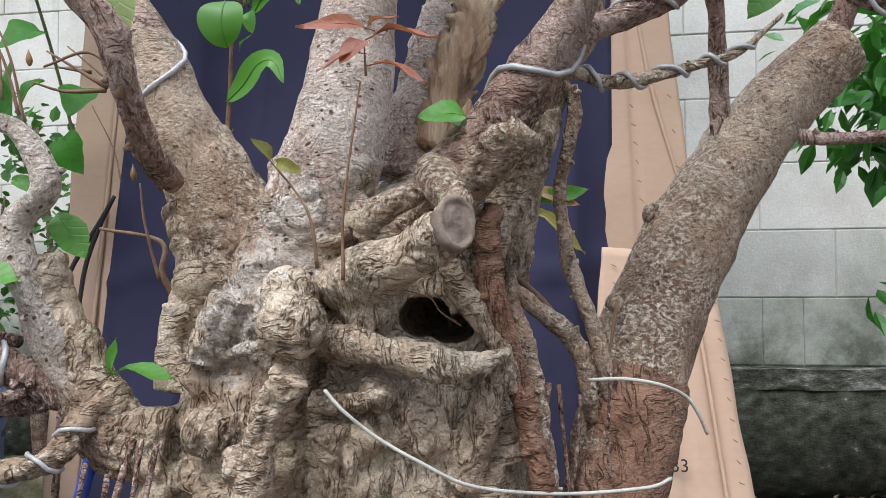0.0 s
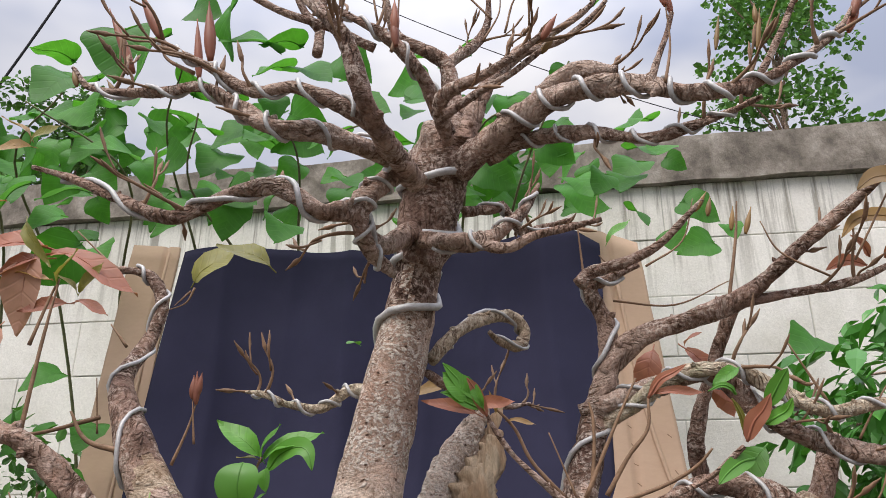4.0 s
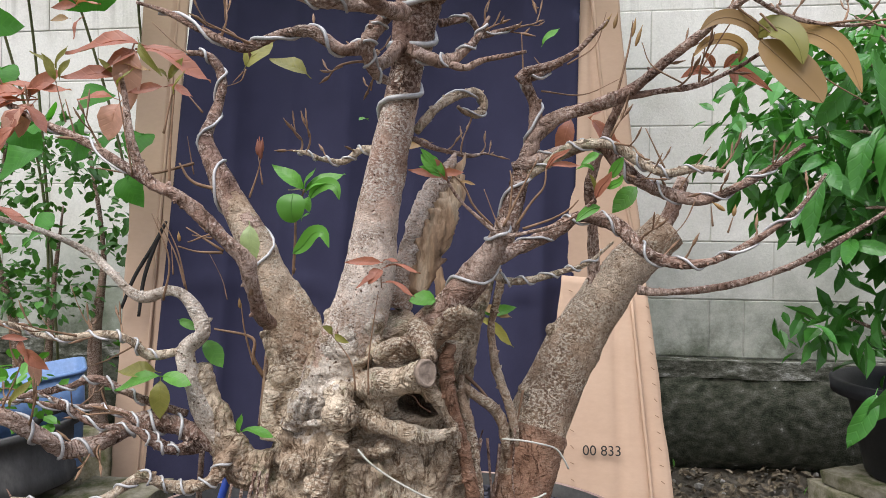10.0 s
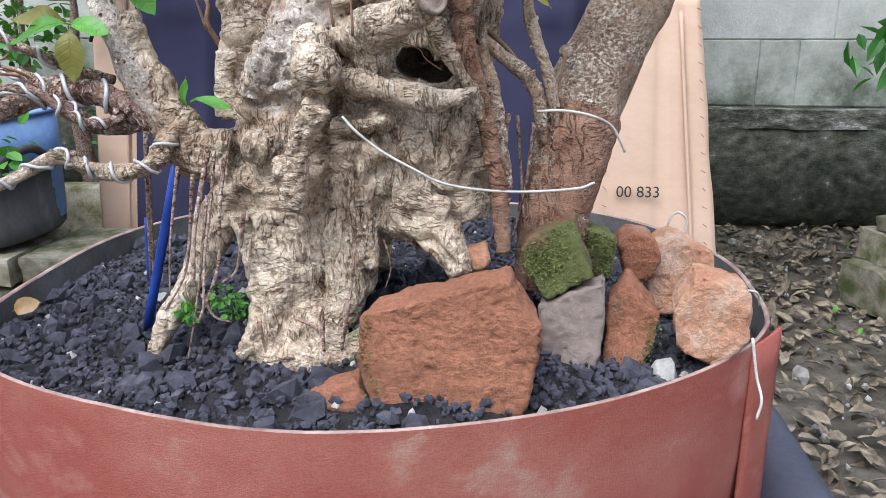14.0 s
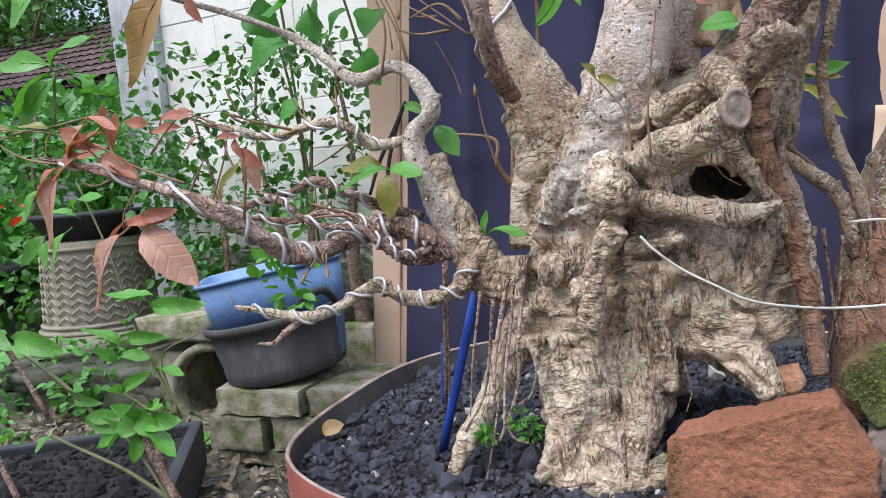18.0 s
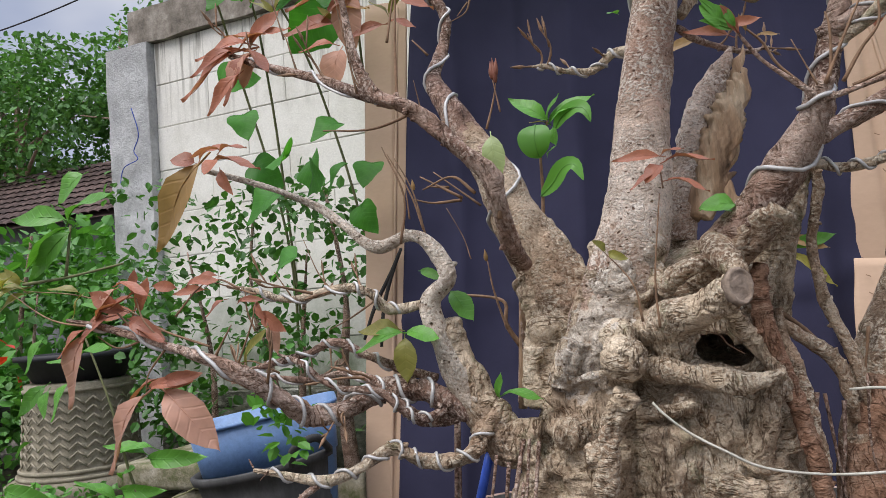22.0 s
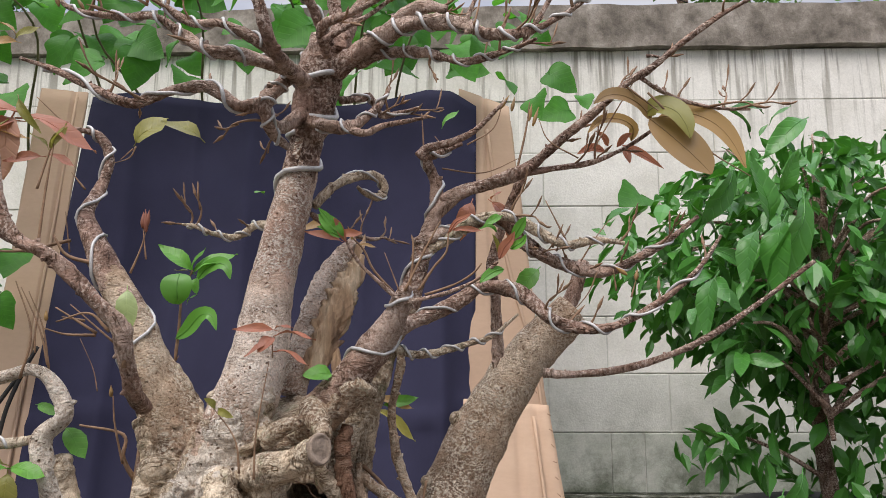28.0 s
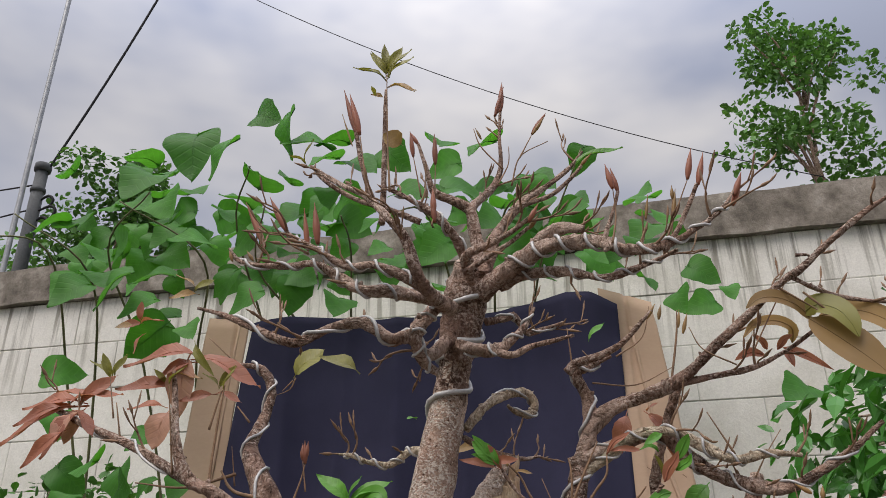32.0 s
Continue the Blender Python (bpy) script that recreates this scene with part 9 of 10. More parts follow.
sap_leaf_a("green", (-1.199, 0.920, 0.613), (-1.208, 0.890, 0.652), 0.036)
sap_leaf_a("green", (-1.100, 0.920, 0.495), (-1.120, 0.890, 0.433), 0.046)
sap_leaf_a("green", (-1.133, 0.920, 0.419), (-1.201, 0.890, 0.356), 0.052)
sap_leaf_a("green", (-1.159, 0.920, 0.410), (-1.152, 0.890, 0.341), 0.052)
sap_leaf_a("green", (-1.110, 0.920, 0.492), (-1.163, 0.890, 0.473), 0.031)
sap_leaf_a("green", (-1.046, 0.920, 0.433), (-0.942, 0.890, 0.420), 0.034)
sap_leaf_a("green", (-1.111, 0.920, 0.445), (-1.032, 0.890, 0.432), 0.026)
sap_leaf_a("green", (-1.213, 0.920, 0.632), (-1.227, 0.890, 0.600), 0.036)
sap_leaf_a("green", (-0.949, 0.950, 0.581), (-0.972, 0.920, 0.536), 0.028)
sap_leaf_a("green", (-0.932, 0.950, 0.613), (-0.859, 0.920, 0.643), 0.025)
sap_leaf_b("green", (-1.125, 1.000, 0.384), (-1.169, 0.970, 0.393), 0.031)
sap_leaf_b("green", (-1.051, 1.000, 0.573), (-1.086, 0.970, 0.533), 0.026)
sap_leaf_b("green", (-1.046, 1.000, 0.566), (-1.037, 0.970, 0.532), 0.023)
sap_leaf_b("green", (-1.050, 1.000, 0.645), (-1.073, 0.970, 0.601), 0.023)
sap_leaf_b("green", (-0.867, 1.000, 0.469), (-0.910, 0.970, 0.495), 0.023)
sap_leaf_b("green", (-0.861, 1.000, 0.461), (-0.761, 0.970, 0.467), 0.027)
sap_leaf_b("green", (-0.850, 1.000, 0.476), (-0.893, 0.970, 0.487), 0.021)
sap_leaf_b("green", (-0.922, 1.000, 0.399), (-0.957, 0.970, 0.446), 0.026)
sap_leaf_b("green", (-0.911, 1.000, 0.434), (-0.870, 0.970, 0.464), 0.020)
sap_leaf_b("green", (-0.913, 1.000, 0.417), (-0.831, 0.970, 0.418), 0.020)
sap_leaf_b("green", (-0.936, 1.000, 0.377), (-0.943, 0.970, 0.405), 0.019)
sap_leaf_b("green", (-0.930, 1.000, 0.382), (-0.858, 0.970, 0.404), 0.021)
sap_leaf_b("green", (-0.971, 1.000, 0.690), (-0.894, 0.970, 0.699), 0.029)
sap_leaf_b("green", (-0.984, 1.000, 0.682), (-1.002, 0.970, 0.650), 0.029)
sap_leaf_b("green", (-1.091, 1.000, 0.486), (-1.096, 0.970, 0.468), 0.022)
sap_leaf_b("green", (-0.981, 1.000, 0.598), (-1.008, 0.970, 0.619), 0.026)
sap_leaf_c("green", (-0.933, 1.000, 0.283), (-0.980, 0.970, 0.252), 0.028)
sap_leaf_c("green", (-0.923, 1.000, 0.275), (-1.007, 0.970, 0.286), 0.024)
sap_leaf_c("green", (-0.944, 1.000, 0.292), (-0.991, 0.970, 0.298), 0.024)
sap_leaf_c("green", (-0.910, 1.000, 0.285), (-0.923, 0.970, 0.321), 0.026)
sap_leaf_c("green", (-0.900, 1.000, 0.281), (-0.824, 0.970, 0.302), 0.029)
sap_leaf_c("green", (-0.901, 1.000, 0.272), (-0.816, 0.970, 0.265), 0.031)
sap_leaf_c("green", (-0.913, 1.000, 0.269), (-0.896, 0.970, 0.236), 0.024)
sap_leaf_c("green", (-0.929, 1.000, 0.273), (-0.959, 0.970, 0.255), 0.026)
sap_leaf_c("green", (-0.921, 1.000, 0.293), (-0.899, 0.970, 0.331), 0.023)
sap_leaf_c("green", (-0.892, 1.000, 0.295), (-0.840, 0.970, 0.335), 0.022)
sap_leaf_c("green", (-1.047, 1.000, 0.318), (-1.049, 0.970, 0.334), 0.016)
sap_leaf_c("green", (-1.040, 1.000, 0.323), (-0.988, 0.970, 0.353), 0.016)
sap_leaf_c("green", (-1.034, 1.000, 0.318), (-0.969, 0.970, 0.319), 0.016)
sap_leaf_c("green", (-1.095, 1.000, 0.253), (-1.103, 0.970, 0.241), 0.017)
sap_leaf_c("green", (-0.938, 1.000, 0.328), (-0.934, 0.970, 0.350), 0.019)
sap_leaf_c("green", (-0.932, 1.000, 0.333), (-0.868, 0.970, 0.367), 0.019)
sap_leaf_c("green", (-0.866, 1.000, 0.362), (-0.792, 0.970, 0.385), 0.017)
sap_leaf_c("green", (-0.920, 1.000, 0.283), (-0.916, 0.970, 0.276), 0.038)
sap_leaf_c("green", (-0.909, 1.000, 0.294), (-0.860, 0.970, 0.282), 0.035)
sap_leaf_c("green", (-1.021, 0.900, 0.155), (-1.008, 0.870, 0.191), 0.022)
sap_leaf_c("green", (-1.010, 0.900, 0.152), (-1.020, 0.870, 0.159), 0.020)
sap_leaf_c("green", (-1.003, 0.900, 0.126), (-0.921, 0.870, 0.180), 0.020)

# glossy shrub beside the wall, in a black pot
bush = thing("garden_shrub", "dense shrub with long glossy drooping green leaves", "shrub", (0.98, 1.55, 0.45))
BUSH_INV = Matrix.Translation((-0.98, -1.55, -0.45))
bush_mesh = leaf_mesh("bush_leaf", "blade", BUSH_LEAF)


def bush_leaf(kind, base, tip, width):
    b, t = Vector(base), Vector(tip)
    ob = link_mesh("leaf", bush_mesh, None, bush)
    ob.matrix_parent_inverse = BUSH_INV
    ob.matrix_basis = leaf_pose(b, t, max(0.7, min(1.5, width / (t - b).length / 0.5)), rng.uniform(-0.8, 0.8), (0, -0.8, 0.6))


def bush_branch(pts):
    bm = bmesh.new()
    tube(bm, pts, 7, 5, 0.08, 60)
    ob = part("branch", bm, BARK_TWIG, bush)
    ob.matrix_parent_inverse = BUSH_INV


bush_leaf("green", (0.533, 1.000, 0.921), (0.519, 0.970, 1.019), 0.030)
bush_leaf("green", (0.517, 1.000, 0.914), (0.467, 0.970, 0.842), 0.032)
bush_leaf("green", (0.552, 1.000, 0.967), (0.576, 0.970, 1.018), 0.025)
bush_leaf("green", (0.466, 1.020, 0.904), (0.435, 0.990, 0.958), 0.020)
bush_leaf("green", (0.556, 1.000, 0.929), (0.509, 0.970, 0.827), 0.045)
bush_leaf("green", (0.587, 1.000, 0.959), (0.537, 0.970, 0.826), 0.045)
bush_leaf("green", (0.487, 1.000, 0.999), (0.445, 0.970, 0.915), 0.030)
bush_leaf("green", (0.540, 1.050, 1.072), (0.499, 1.020, 1.118), 0.023)
bush_leaf("green", (0.573, 1.050, 1.088), (0.583, 1.020, 1.108), 0.021)
bush_leaf("green", (0.586, 1.100, 1.125), (0.531, 1.070, 1.131), 0.017)
bush_leaf("green", (0.598, 1.000, 1.076), (0.527, 0.970, 1.026), 0.030)
bush_leaf("green", (0.475, 1.050, 0.856), (0.430, 1.020, 0.776), 0.028)
bush_leaf("green", (0.573, 1.100, 0.549), (0.528, 1.070, 0.480), 0.031)
bush_leaf("green", (0.605, 1.100, 0.578), (0.561, 1.070, 0.508), 0.037)
bush_leaf("green", (0.566, 1.300, 0.626), (0.597, 1.270, 0.607), 0.021)
bush_leaf("green", (0.462, 1.100, 0.816), (0.440, 1.070, 0.797), 0.016)
bush_branch([(1.03, 1.78, 0.40, 0.022), (0.99, 1.74, 0.6, 0.018), (0.95, 1.66, 0.78, 0.014), (0.95, 1.6, 0.95, 0.010), (0.92, 1.52, 1.12, 0.006)])
bush_branch([(1.0, 1.75, 0.5, 0.006), (0.9, 1.75, 0.56, 0.005), (0.80, 1.75, 0.6, 0.003)])
whorls = 0
while whorls < 66:
    v = Vector((rng.uniform(-1, 1), rng.uniform(-1, 1), rng.uniform(-1, 1)))
    if v.length > 1 or v.length < 0.3:
        continue
    c = Vector((1.05 + 0.52 * v.x, 1.7 + 0.32 * v.y, 1.0 + 0.3 * v.z))
    root = Vector((0.95, 1.62, min(0.95, max(0.55, c.z - 0.12))))
    mid = root.lerp(c, 0.55) + Vector((0, 0, 0.05))
    bush_branch([(*root, 0.006), (*mid, 0.004), (*c, 0.0025)])
    for k in range(7):
        w = k * 0.9 + rng.uniform(-0.3, 0.3)
        out = Vector((math.cos(w) * 0.8, math.sin(w) * 0.8, rng.uniform(-0.75, 0.1)))
        n = rng.uniform(0.055, 0.095)
        b = c + Vector((0, 0, -0.012 * k))
        bush_leaf("green", b, b + out.normalized() * n, n * rng.uniform(0.32, 0.45))
    whorls += 1

r9 = np.random.default_rng(17)
bp = r9.normal(0, 1, (2000, 3))
bp = bp / np.linalg.norm(bp, axis=1)[:, None] * (r9.uniform(0.1, 1, 2000) ** 0.45)[:, None]
bo = bp.copy()
bp = bp * (0.58, 0.34, 0.31) + (1.07, 1.74, 1.0)
low = r9.normal(0, 1, (70, 3)) * (0.06, 0.07, 0.035) + (0.80, 1.75, 0.58)
fill = r9.uniform(-1, 1, (1300, 3)) * (0.42, 0.26, 0.36) + (1.32, 1.8, 0.72)
fill = fill[fill[:, 0] - 0.9 > 0.25 * (0.75 - fill[:, 2])]
bp = np.concatenate([bp, low, fill])
bo = np.concatenate([bo, r9.normal(0, 0.5, (70 + len(fill), 3))])
foliage("crown", bp, bo[:len(bp)] * 0.5, 0.066, BUSH_LEAF, bush, 18, "blade", 0.7, -0.75).matrix_parent_inverse = BUSH_INV

def cast_block(label, at, size, turn, mat, seed):
    ob = part("cement_block", crisp_block(size, seed), mat, smooth=False)
    ob.matrix_world = pose(*at, 0, 0, turn)
    tagged(ob, label, "block", "cement blocks")


# black pot of the shrub on its stack of cement blocks
bpot = thing("black_pot", "round black plastic pot holding the glossy shrub", "pot", (1.075, 1.84, 0.206))
bm = bmesh.new()
lathe(bm, [(0.15, 0.0), (0.158, 0.008), (0.2, 0.19), (0.236, 0.196), (0.24, 0.228), (0.226, 0.23), (0.198, 0.21), (0.19, 0.18)], 40)
part("pot_body", bm, BLACK, bpot)
for k, (x, y, z, a, b, h, r) in enumerate(((0.955, 1.87, 0.05, 0.33, 0.2, 0.10, 22), (0.975, 1.87, 0.136, 0.30, 0.2, 0.07, 14), (0.985, 1.87, 0.188, 0.27, 0.19, 0.034, 26))):
    cast_block("weathered grey cement block in a low stack", (x, y, z), (a, b, h), r, MOSS_BLOCK, 30 + k)

# left of the tree: block stack, tub, culvert, urn
k = 0
for z, h, row in ((0.017, 0.034, ((-1.11, 0.19), (-0.9, 0.2))), (0.076, 0.08, ((-1.135, 0.145), (-0.965, 0.17), (-0.79, 0.16))), (0.149, 0.06, ((-1.075, 0.22), (-0.85, 0.2)))):
    for x, w in row:
        k += 1
        cast_block("mossy grey cement block in the stack under the tub", (x, 1.63 + 0.012 * (k % 3), z), (w, 0.24, h), rng.uniform(-4, 4), MOSS_BLOCK, 40 + k)
tub = thing("black_tub", "black plastic tub tilted on the mossy blocks", "tub", (-1.075, 1.65, 0.186))
tub.scale = (1, 1, 1.12)
tub.rotation_euler = (0, radians(-8), radians(20))
bm = bmesh.new()
lathe(bm, [(0.132, 0.0), (0.14, 0.006), (0.144, 0.035), (0.142, 0.039), (0.151, 0.075), (0.149, 0.079), (0.157, 0.112), (0.166, 0.115), (0.169, 0.128), (0.161, 0.131), (0.153, 0.12), (0.136, 0.012)], 48)
part("tub_body", bm, WORN_BLACK, tub)
bm = bmesh.new()
tube(bm, [(0.09, -0.14, 0.125, 0.008), (0.105, -0.165, 0.155, 0.008), (0.15, -0.14, 0.165, 0.008), (0.16, -0.06, 0.13, 0.008)], 8, 5)
part("tub_handle", bm, WORN_BLACK, tub)
basin = thing("blue_basin", "faded blue plastic basin standing in the black tub", "basin", (-1.075, 1.675, 0.21))
basin.rotation_euler = (0, radians(-8), radians(30))
bm = bmesh.new()
seg = 64


def box_ring(half_w, half_d, z, soft=0.22):
    """A rounded oblong ring."""
    return [bm.verts.new((half_w * math.copysign(abs(math.cos(w)) ** soft, math.cos(w)), half_d * math.copysign(abs(math.sin(w)) ** soft, math.sin(w)), z)) for w in (2 * math.pi * i / seg for i in range(seg))]


rings = [box_ring(*q) for q in ((0.125, 0.075, 0.0), (0.129, 0.079, 0.004), (0.148, 0.094, 0.12), (0.152, 0.098, 0.122), (0.164, 0.108, 0.226), (0.16, 0.104, 0.226), (0.148, 0.094, 0.126), (0.122, 0.072, 0.008))]
for a, b in zip(rings, rings[1:]):
    for i in range(seg):
        bm.faces.new((a[i], a[(i + 1) % seg], b[(i + 1) % seg], b[i]))
bm.faces.new(rings[0][::-1])
bm.faces.new(rings[-1])
part("basin_body", bm, BLUE, basin)
bm = bmesh.new()
lip = [(0.166 * math.copysign(abs(math.cos(w)) ** 0.22, math.cos(w)), 0.11 * math.copysign(abs(math.sin(w)) ** 0.22, math.sin(w)), 0.224, 0.005) for w in (2 * math.pi * i / 64 for i in range(65))]
tube(bm, lip, 6, 1, smooth_path=False, close=False)
part("basin_rim", bm, BLUE, basin)
weed = thing("basin_weed", "light green weed growing over the basin edge", "weed", (-1.0, 1.5, 0.3))
wp, wo = clumps([(-0.921, 1.440, 0.488), (-0.887, 1.440, 0.440), (-0.906, 1.440, 0.394), (-0.953, 1.440, 0.454)], [0.045, 0.05, 0.05, 0.04], 14, 3)
f = foliage("weed_leaves", wp, wo, 0.035, LEAVES["green"], weed, 8)
f.matrix_parent_inverse = Matrix.Translation((1.0, -1.5, -0.3))

culvert = thing("culvert", "old concrete drain pipe end under a cement slab", "drain", (-1.42, 1.9, 0.0))
bm = bmesh.new()
lathe_ring = [(0.122, 0.0), (0.122, 0.4), (0.1, 0.4), (0.098, 0.0)]
pm = pose(-1.405, 1.77, 0.1, -90, 0, 20)
rings = [[bm.verts.new(pm @ Vector((r * math.cos(2 * math.pi * i / 36), r * math.sin(2 * math.pi * i / 36), z))) for i in range(36)] for r, z in lathe_ring]
for a, b in zip(rings, rings[1:] + rings[:1]):
    for i in range(36):
        bm.faces.new((a[i], a[(i + 1) % 36], b[(i + 1) % 36], b[i]))
c1 = part("pipe", bm, MOSS_BLOCK, culvert)
bm = bmesh.new()
slab(bm, (-1.64, 1.755, 0.226), (-1.25, 2.2, 0.292), bevel=0.012)
c2 = part("slab", bm, MOSS_BLOCK, culvert)
bm = bmesh.new()
slab(bm, (-1.63, 1.79, 0.0), (-1.51, 2.2, 0.192), bevel=0.01)
c3 = part("side_block", bm, MOSS_BLOCK, culvert)
# added cap across the pipe's far end, blocks light so the inside stays dark
bm = bmesh.new()
slab(bm, (-1.8, 2.14, 0.0), (-1.1, 2.2, 0.19), bevel=0.01)
c4 = part("back_block", bm, MOSS_BLOCK, culvert)
for c in (c1, c2, c3, c4):
    c.matrix_parent_inverse = Matrix.Translation((1.42, -1.9, 0))

k = 0
for row in range(2):
    x = -3.4
    while x < -1.72:
        w = rng.uniform(0.16, 0.34)
        k += 1
        stone("retaining_stone", "mossy stone of a low retaining wall", (x + w / 2, 1.86 + 0.02 * rng.random(), 0.03 + 0.062 * row), (w * 1.02, 0.2, 0.07), (rng.uniform(-4, 4), rng.uniform(-4, 4), rng.uniform(-5, 5)), DARK_STONE, 60 + k, 0.3, 0.25, 8)
        x += w
bm = bmesh.new()
slab(bm, (-6.0, 1.96, 0.0), (-1.66, 2.6, 0.12), bevel=0.01)
tagged(part("garden_terrace", bm, GROUND), "raised soil terrace behind the low stone wall", "terrace", kind="structure")

bank = thing("bank_weeds", "low green weeds growing over the stone bank", "weeds", (-2.3, 1.8, 0.1))
bw, bwo = clumps([(rng.uniform(-3.2, -1.75), rng.uniform(1.72, 2.0), rng.uniform(0.02, 0.2)) for _ in range(40)] + [(rng.uniform(-2.7, -1.5), rng.uniform(1.25, 1.75), 0.03) for _ in range(10)], [0.08] * 50, 34, 61, 0.6)
foliage("weed_leaves", bw, bwo, 0.032, SHRUB_LEAF, bank, 62).matrix_parent_inverse = Matrix.Translation((2.3, -1.8, -0.1))

urn = thing("concrete_urn", "round concrete planter with a woven herringbone pattern", "planter", (-2.16, 2.16, 0.14))
urn.scale = (0.84, 0.84, 1.0)
bm = bmesh.new()
lathe(bm, [(0.28, -0.02), (0.285, 0.03), (0.235, 0.05), (0.225, 0.075), (0.215, 0.085), (0.2, 0.32), (0.205, 0.35), (0.19, 0.355), (0.17, 0.33), (0.16, 0.28)], 48)
part("urn_body", bm, URN, urn)
bm = bmesh.new()
for row in range(8):
    for c in range(44):
        w, z = 2 * math.pi * c / 44, 0.10 + 0.028 * row
        r = 0.222 - 0.062 * (z - 0.085)
        dz = 0.011 if c % 2 else -0.011
        p = [(r * math.cos(w), r * math.sin(w), z - dz, 0.0036), (r * math.cos(w + 0.142), r * math.sin(w + 0.142), z + dz, 0.0036)]
        tube(bm, p, 5, 1, smooth_path=False)
tagged(part("herringbone_relief", bm, URN, urn), kind="stuff")
for z, r in ((0.055, 0.238), (0.075, 0.229), (0.33, 0.206)):
    bm = bmesh.new()
    tube(bm, [(r * math.cos(2 * math.pi * i / 32), r * math.sin(2 * math.pi * i / 32), z, 0.007) for i in range(33)], 6, 1, smooth_path=False, close=False)
    part("rim_band", bm, URN, urn)


def nursery_pot(x, y, z, r, h, label):
    ob = thing("nursery_pot", label, "pot", (x, y, z), "black pots in the garden")
    bm = bmesh.new()
    lathe(bm, [(r * 0.72, 0), (r * 0.93, h * 0.8), (r, h * 0.82), (r, h), (r * 0.93, h), (r * 0.88, h * 0.85), (0.01, h * 0.84)], 32)
    part("pot_body", bm, BLACK, ob)


nursery_pot(-2.16, 2.16, 0.497, 0.2, 0.09, "shallow black pot standing on the concrete planter")
nursery_pot(-2.72, 2.1, 0.25, 0.2, 0.16, "black nursery pot on the terrace")
nursery_pot(-3.3, 2.2, 0.25, 0.22, 0.22, "wide black nursery pot on the terrace")
btray = thing("soil_trough", "long black trough filled with dark soil", "trough", (-1.5, 1.05, 0.0))
bm = bmesh.new()
tm = pose(-1.52, 0.98, 0, 0, 0, 32)
slab(bm, (-0.55, -0.22, 0.0), (0.52, 0.22, 0.02), tm)
slab(bm, (-0.57, 0.2, 0.02), (0.54, 0.225, 0.125), tm, 0.006)
slab(bm, (-0.57, -0.225, 0.02), (0.54, -0.2, 0.125), tm, 0.006)
slab(bm, (0.515, -0.2, 0.02), (0.54, 0.2, 0.125), tm, 0.006)
slab(bm, (-0.57, -0.2, 0.02), (-0.545, 0.2, 0.125), tm, 0.006)
p1 = part("trough_body", bm, BLACK, btray, smooth=False)
bm = bmesh.new()
slab(bm, (-0.543, -0.198, 0.03), (0.513, 0.198, 0.105), tm)
p2 = part("trough_soil", bm, SOIL, btray, smooth=False)
for p in (p1, p2):
    p.matrix_parent_inverse = Matrix.Translation((1.5, -1.05, 0))
gravel("trough_gravel", "black grit on the soil in the trough", 1500, lambda r: tuple(tm @ Vector((r.uniform(-0.53, 0.5), r.uniform(-0.19, 0.19), 0.107))), 0.010, SOIL, 8)


def shrub(name, label, category, at, stems, centres, radii, per, size, mat, seed, shape="oval", group=""):
    """A shrub or tree: tapered stems and a crown of many small leaves."""
    ob = thing(name, label, category, at, group)
    inv = Matrix.Translation(-Vector(at))
    for s in stems:
        bm = bmesh.new()
        tube(bm, s, 8, 6, 0.12, 20)
        part("trunk" if s[0][3] > 0.02 else "stem", bm, BARK_TWIG, ob).matrix_parent_inverse = inv
    p, o = clumps(centres, radii, per, seed)
    foliage("crown", p, o, size, mat, ob, seed, shape).matrix_parent_inverse = inv
    return ob


r2 = random.Random(33)
cs = [(r2.uniform(-1.95, -1.0), r2.uniform(2.1, 2.42), r2.uniform(0.35, 1.08)) for _ in range(34)]
shrub("wall_shrub", "fine-leaved shrub with pale stems against the wall", "shrub", (-1.45, 2.3, 0.0),
      [[(-1.2, 2.3, 0, 0.03), (-1.22, 2.28, 0.4, 0.022), (-1.18, 2.26, 0.7, 0.009), (-1.25, 2.3, 1.05, 0.006)], [(-1.5, 2.33, 0, 0.026), (-1.48, 2.3, 0.4, 0.018), (-1.55, 2.3, 0.75, 0.006), (-1.5, 2.3, 1.15, 0.005)], [(-1.4, 2.3, 0, 0.02), (-1.36, 2.28, 0.5, 0.010), (-1.32, 2.28, 0.85, 0.003)], [(-1.75, 2.3, 0, 0.02), (-1.72, 2.3, 0.5, 0.009), (-1.8, 2.3, 0.9, 0.003)]],
      cs, [0.13] * 34, 42, 0.037, SHRUB_LEAF, 4)
cs = [(r2.uniform(-4.6, -2.5), r2.uniform(2.3, 3.6), r2.uniform(0.35, 1.1)) for _ in range(46)]
shrub("hedge_plants", "tangled green garden plants behind the low wall", "plants", (-3.4, 2.9, 0.25), [[(-3.0, 2.7, 0.2, 0.02), (-3.05, 2.7, 0.6, 0.014), (-2.95, 2.7, 1.1, 0.006)], [(-3.7, 2.9, 0.2, 0.02), (-3.65, 2.9, 0.7, 0.014), (-3.75, 2.9, 1.2, 0.006)]], cs, [0.27] * 46, 190, 0.075, SHRUB_LEAF, 5)
cs = [(r2.uniform(-2.75, -1.75), r2.uniform(2.05, 2.5), r2.uniform(0.3, 0.85)) for _ in range(14)]
shrub("terrace_plants", "low green plants growing round the pots", "plants", (-2.3, 2.2, 0.25), [[(-2.4, 2.2, 0.24, 0.012), (-2.42, 2.2, 0.5, 0.008), (-2.38, 2.2, 0.8, 0.003)]], cs, [0.16] * 14, 110, 0.042, SHRUB_LEAF, 6)
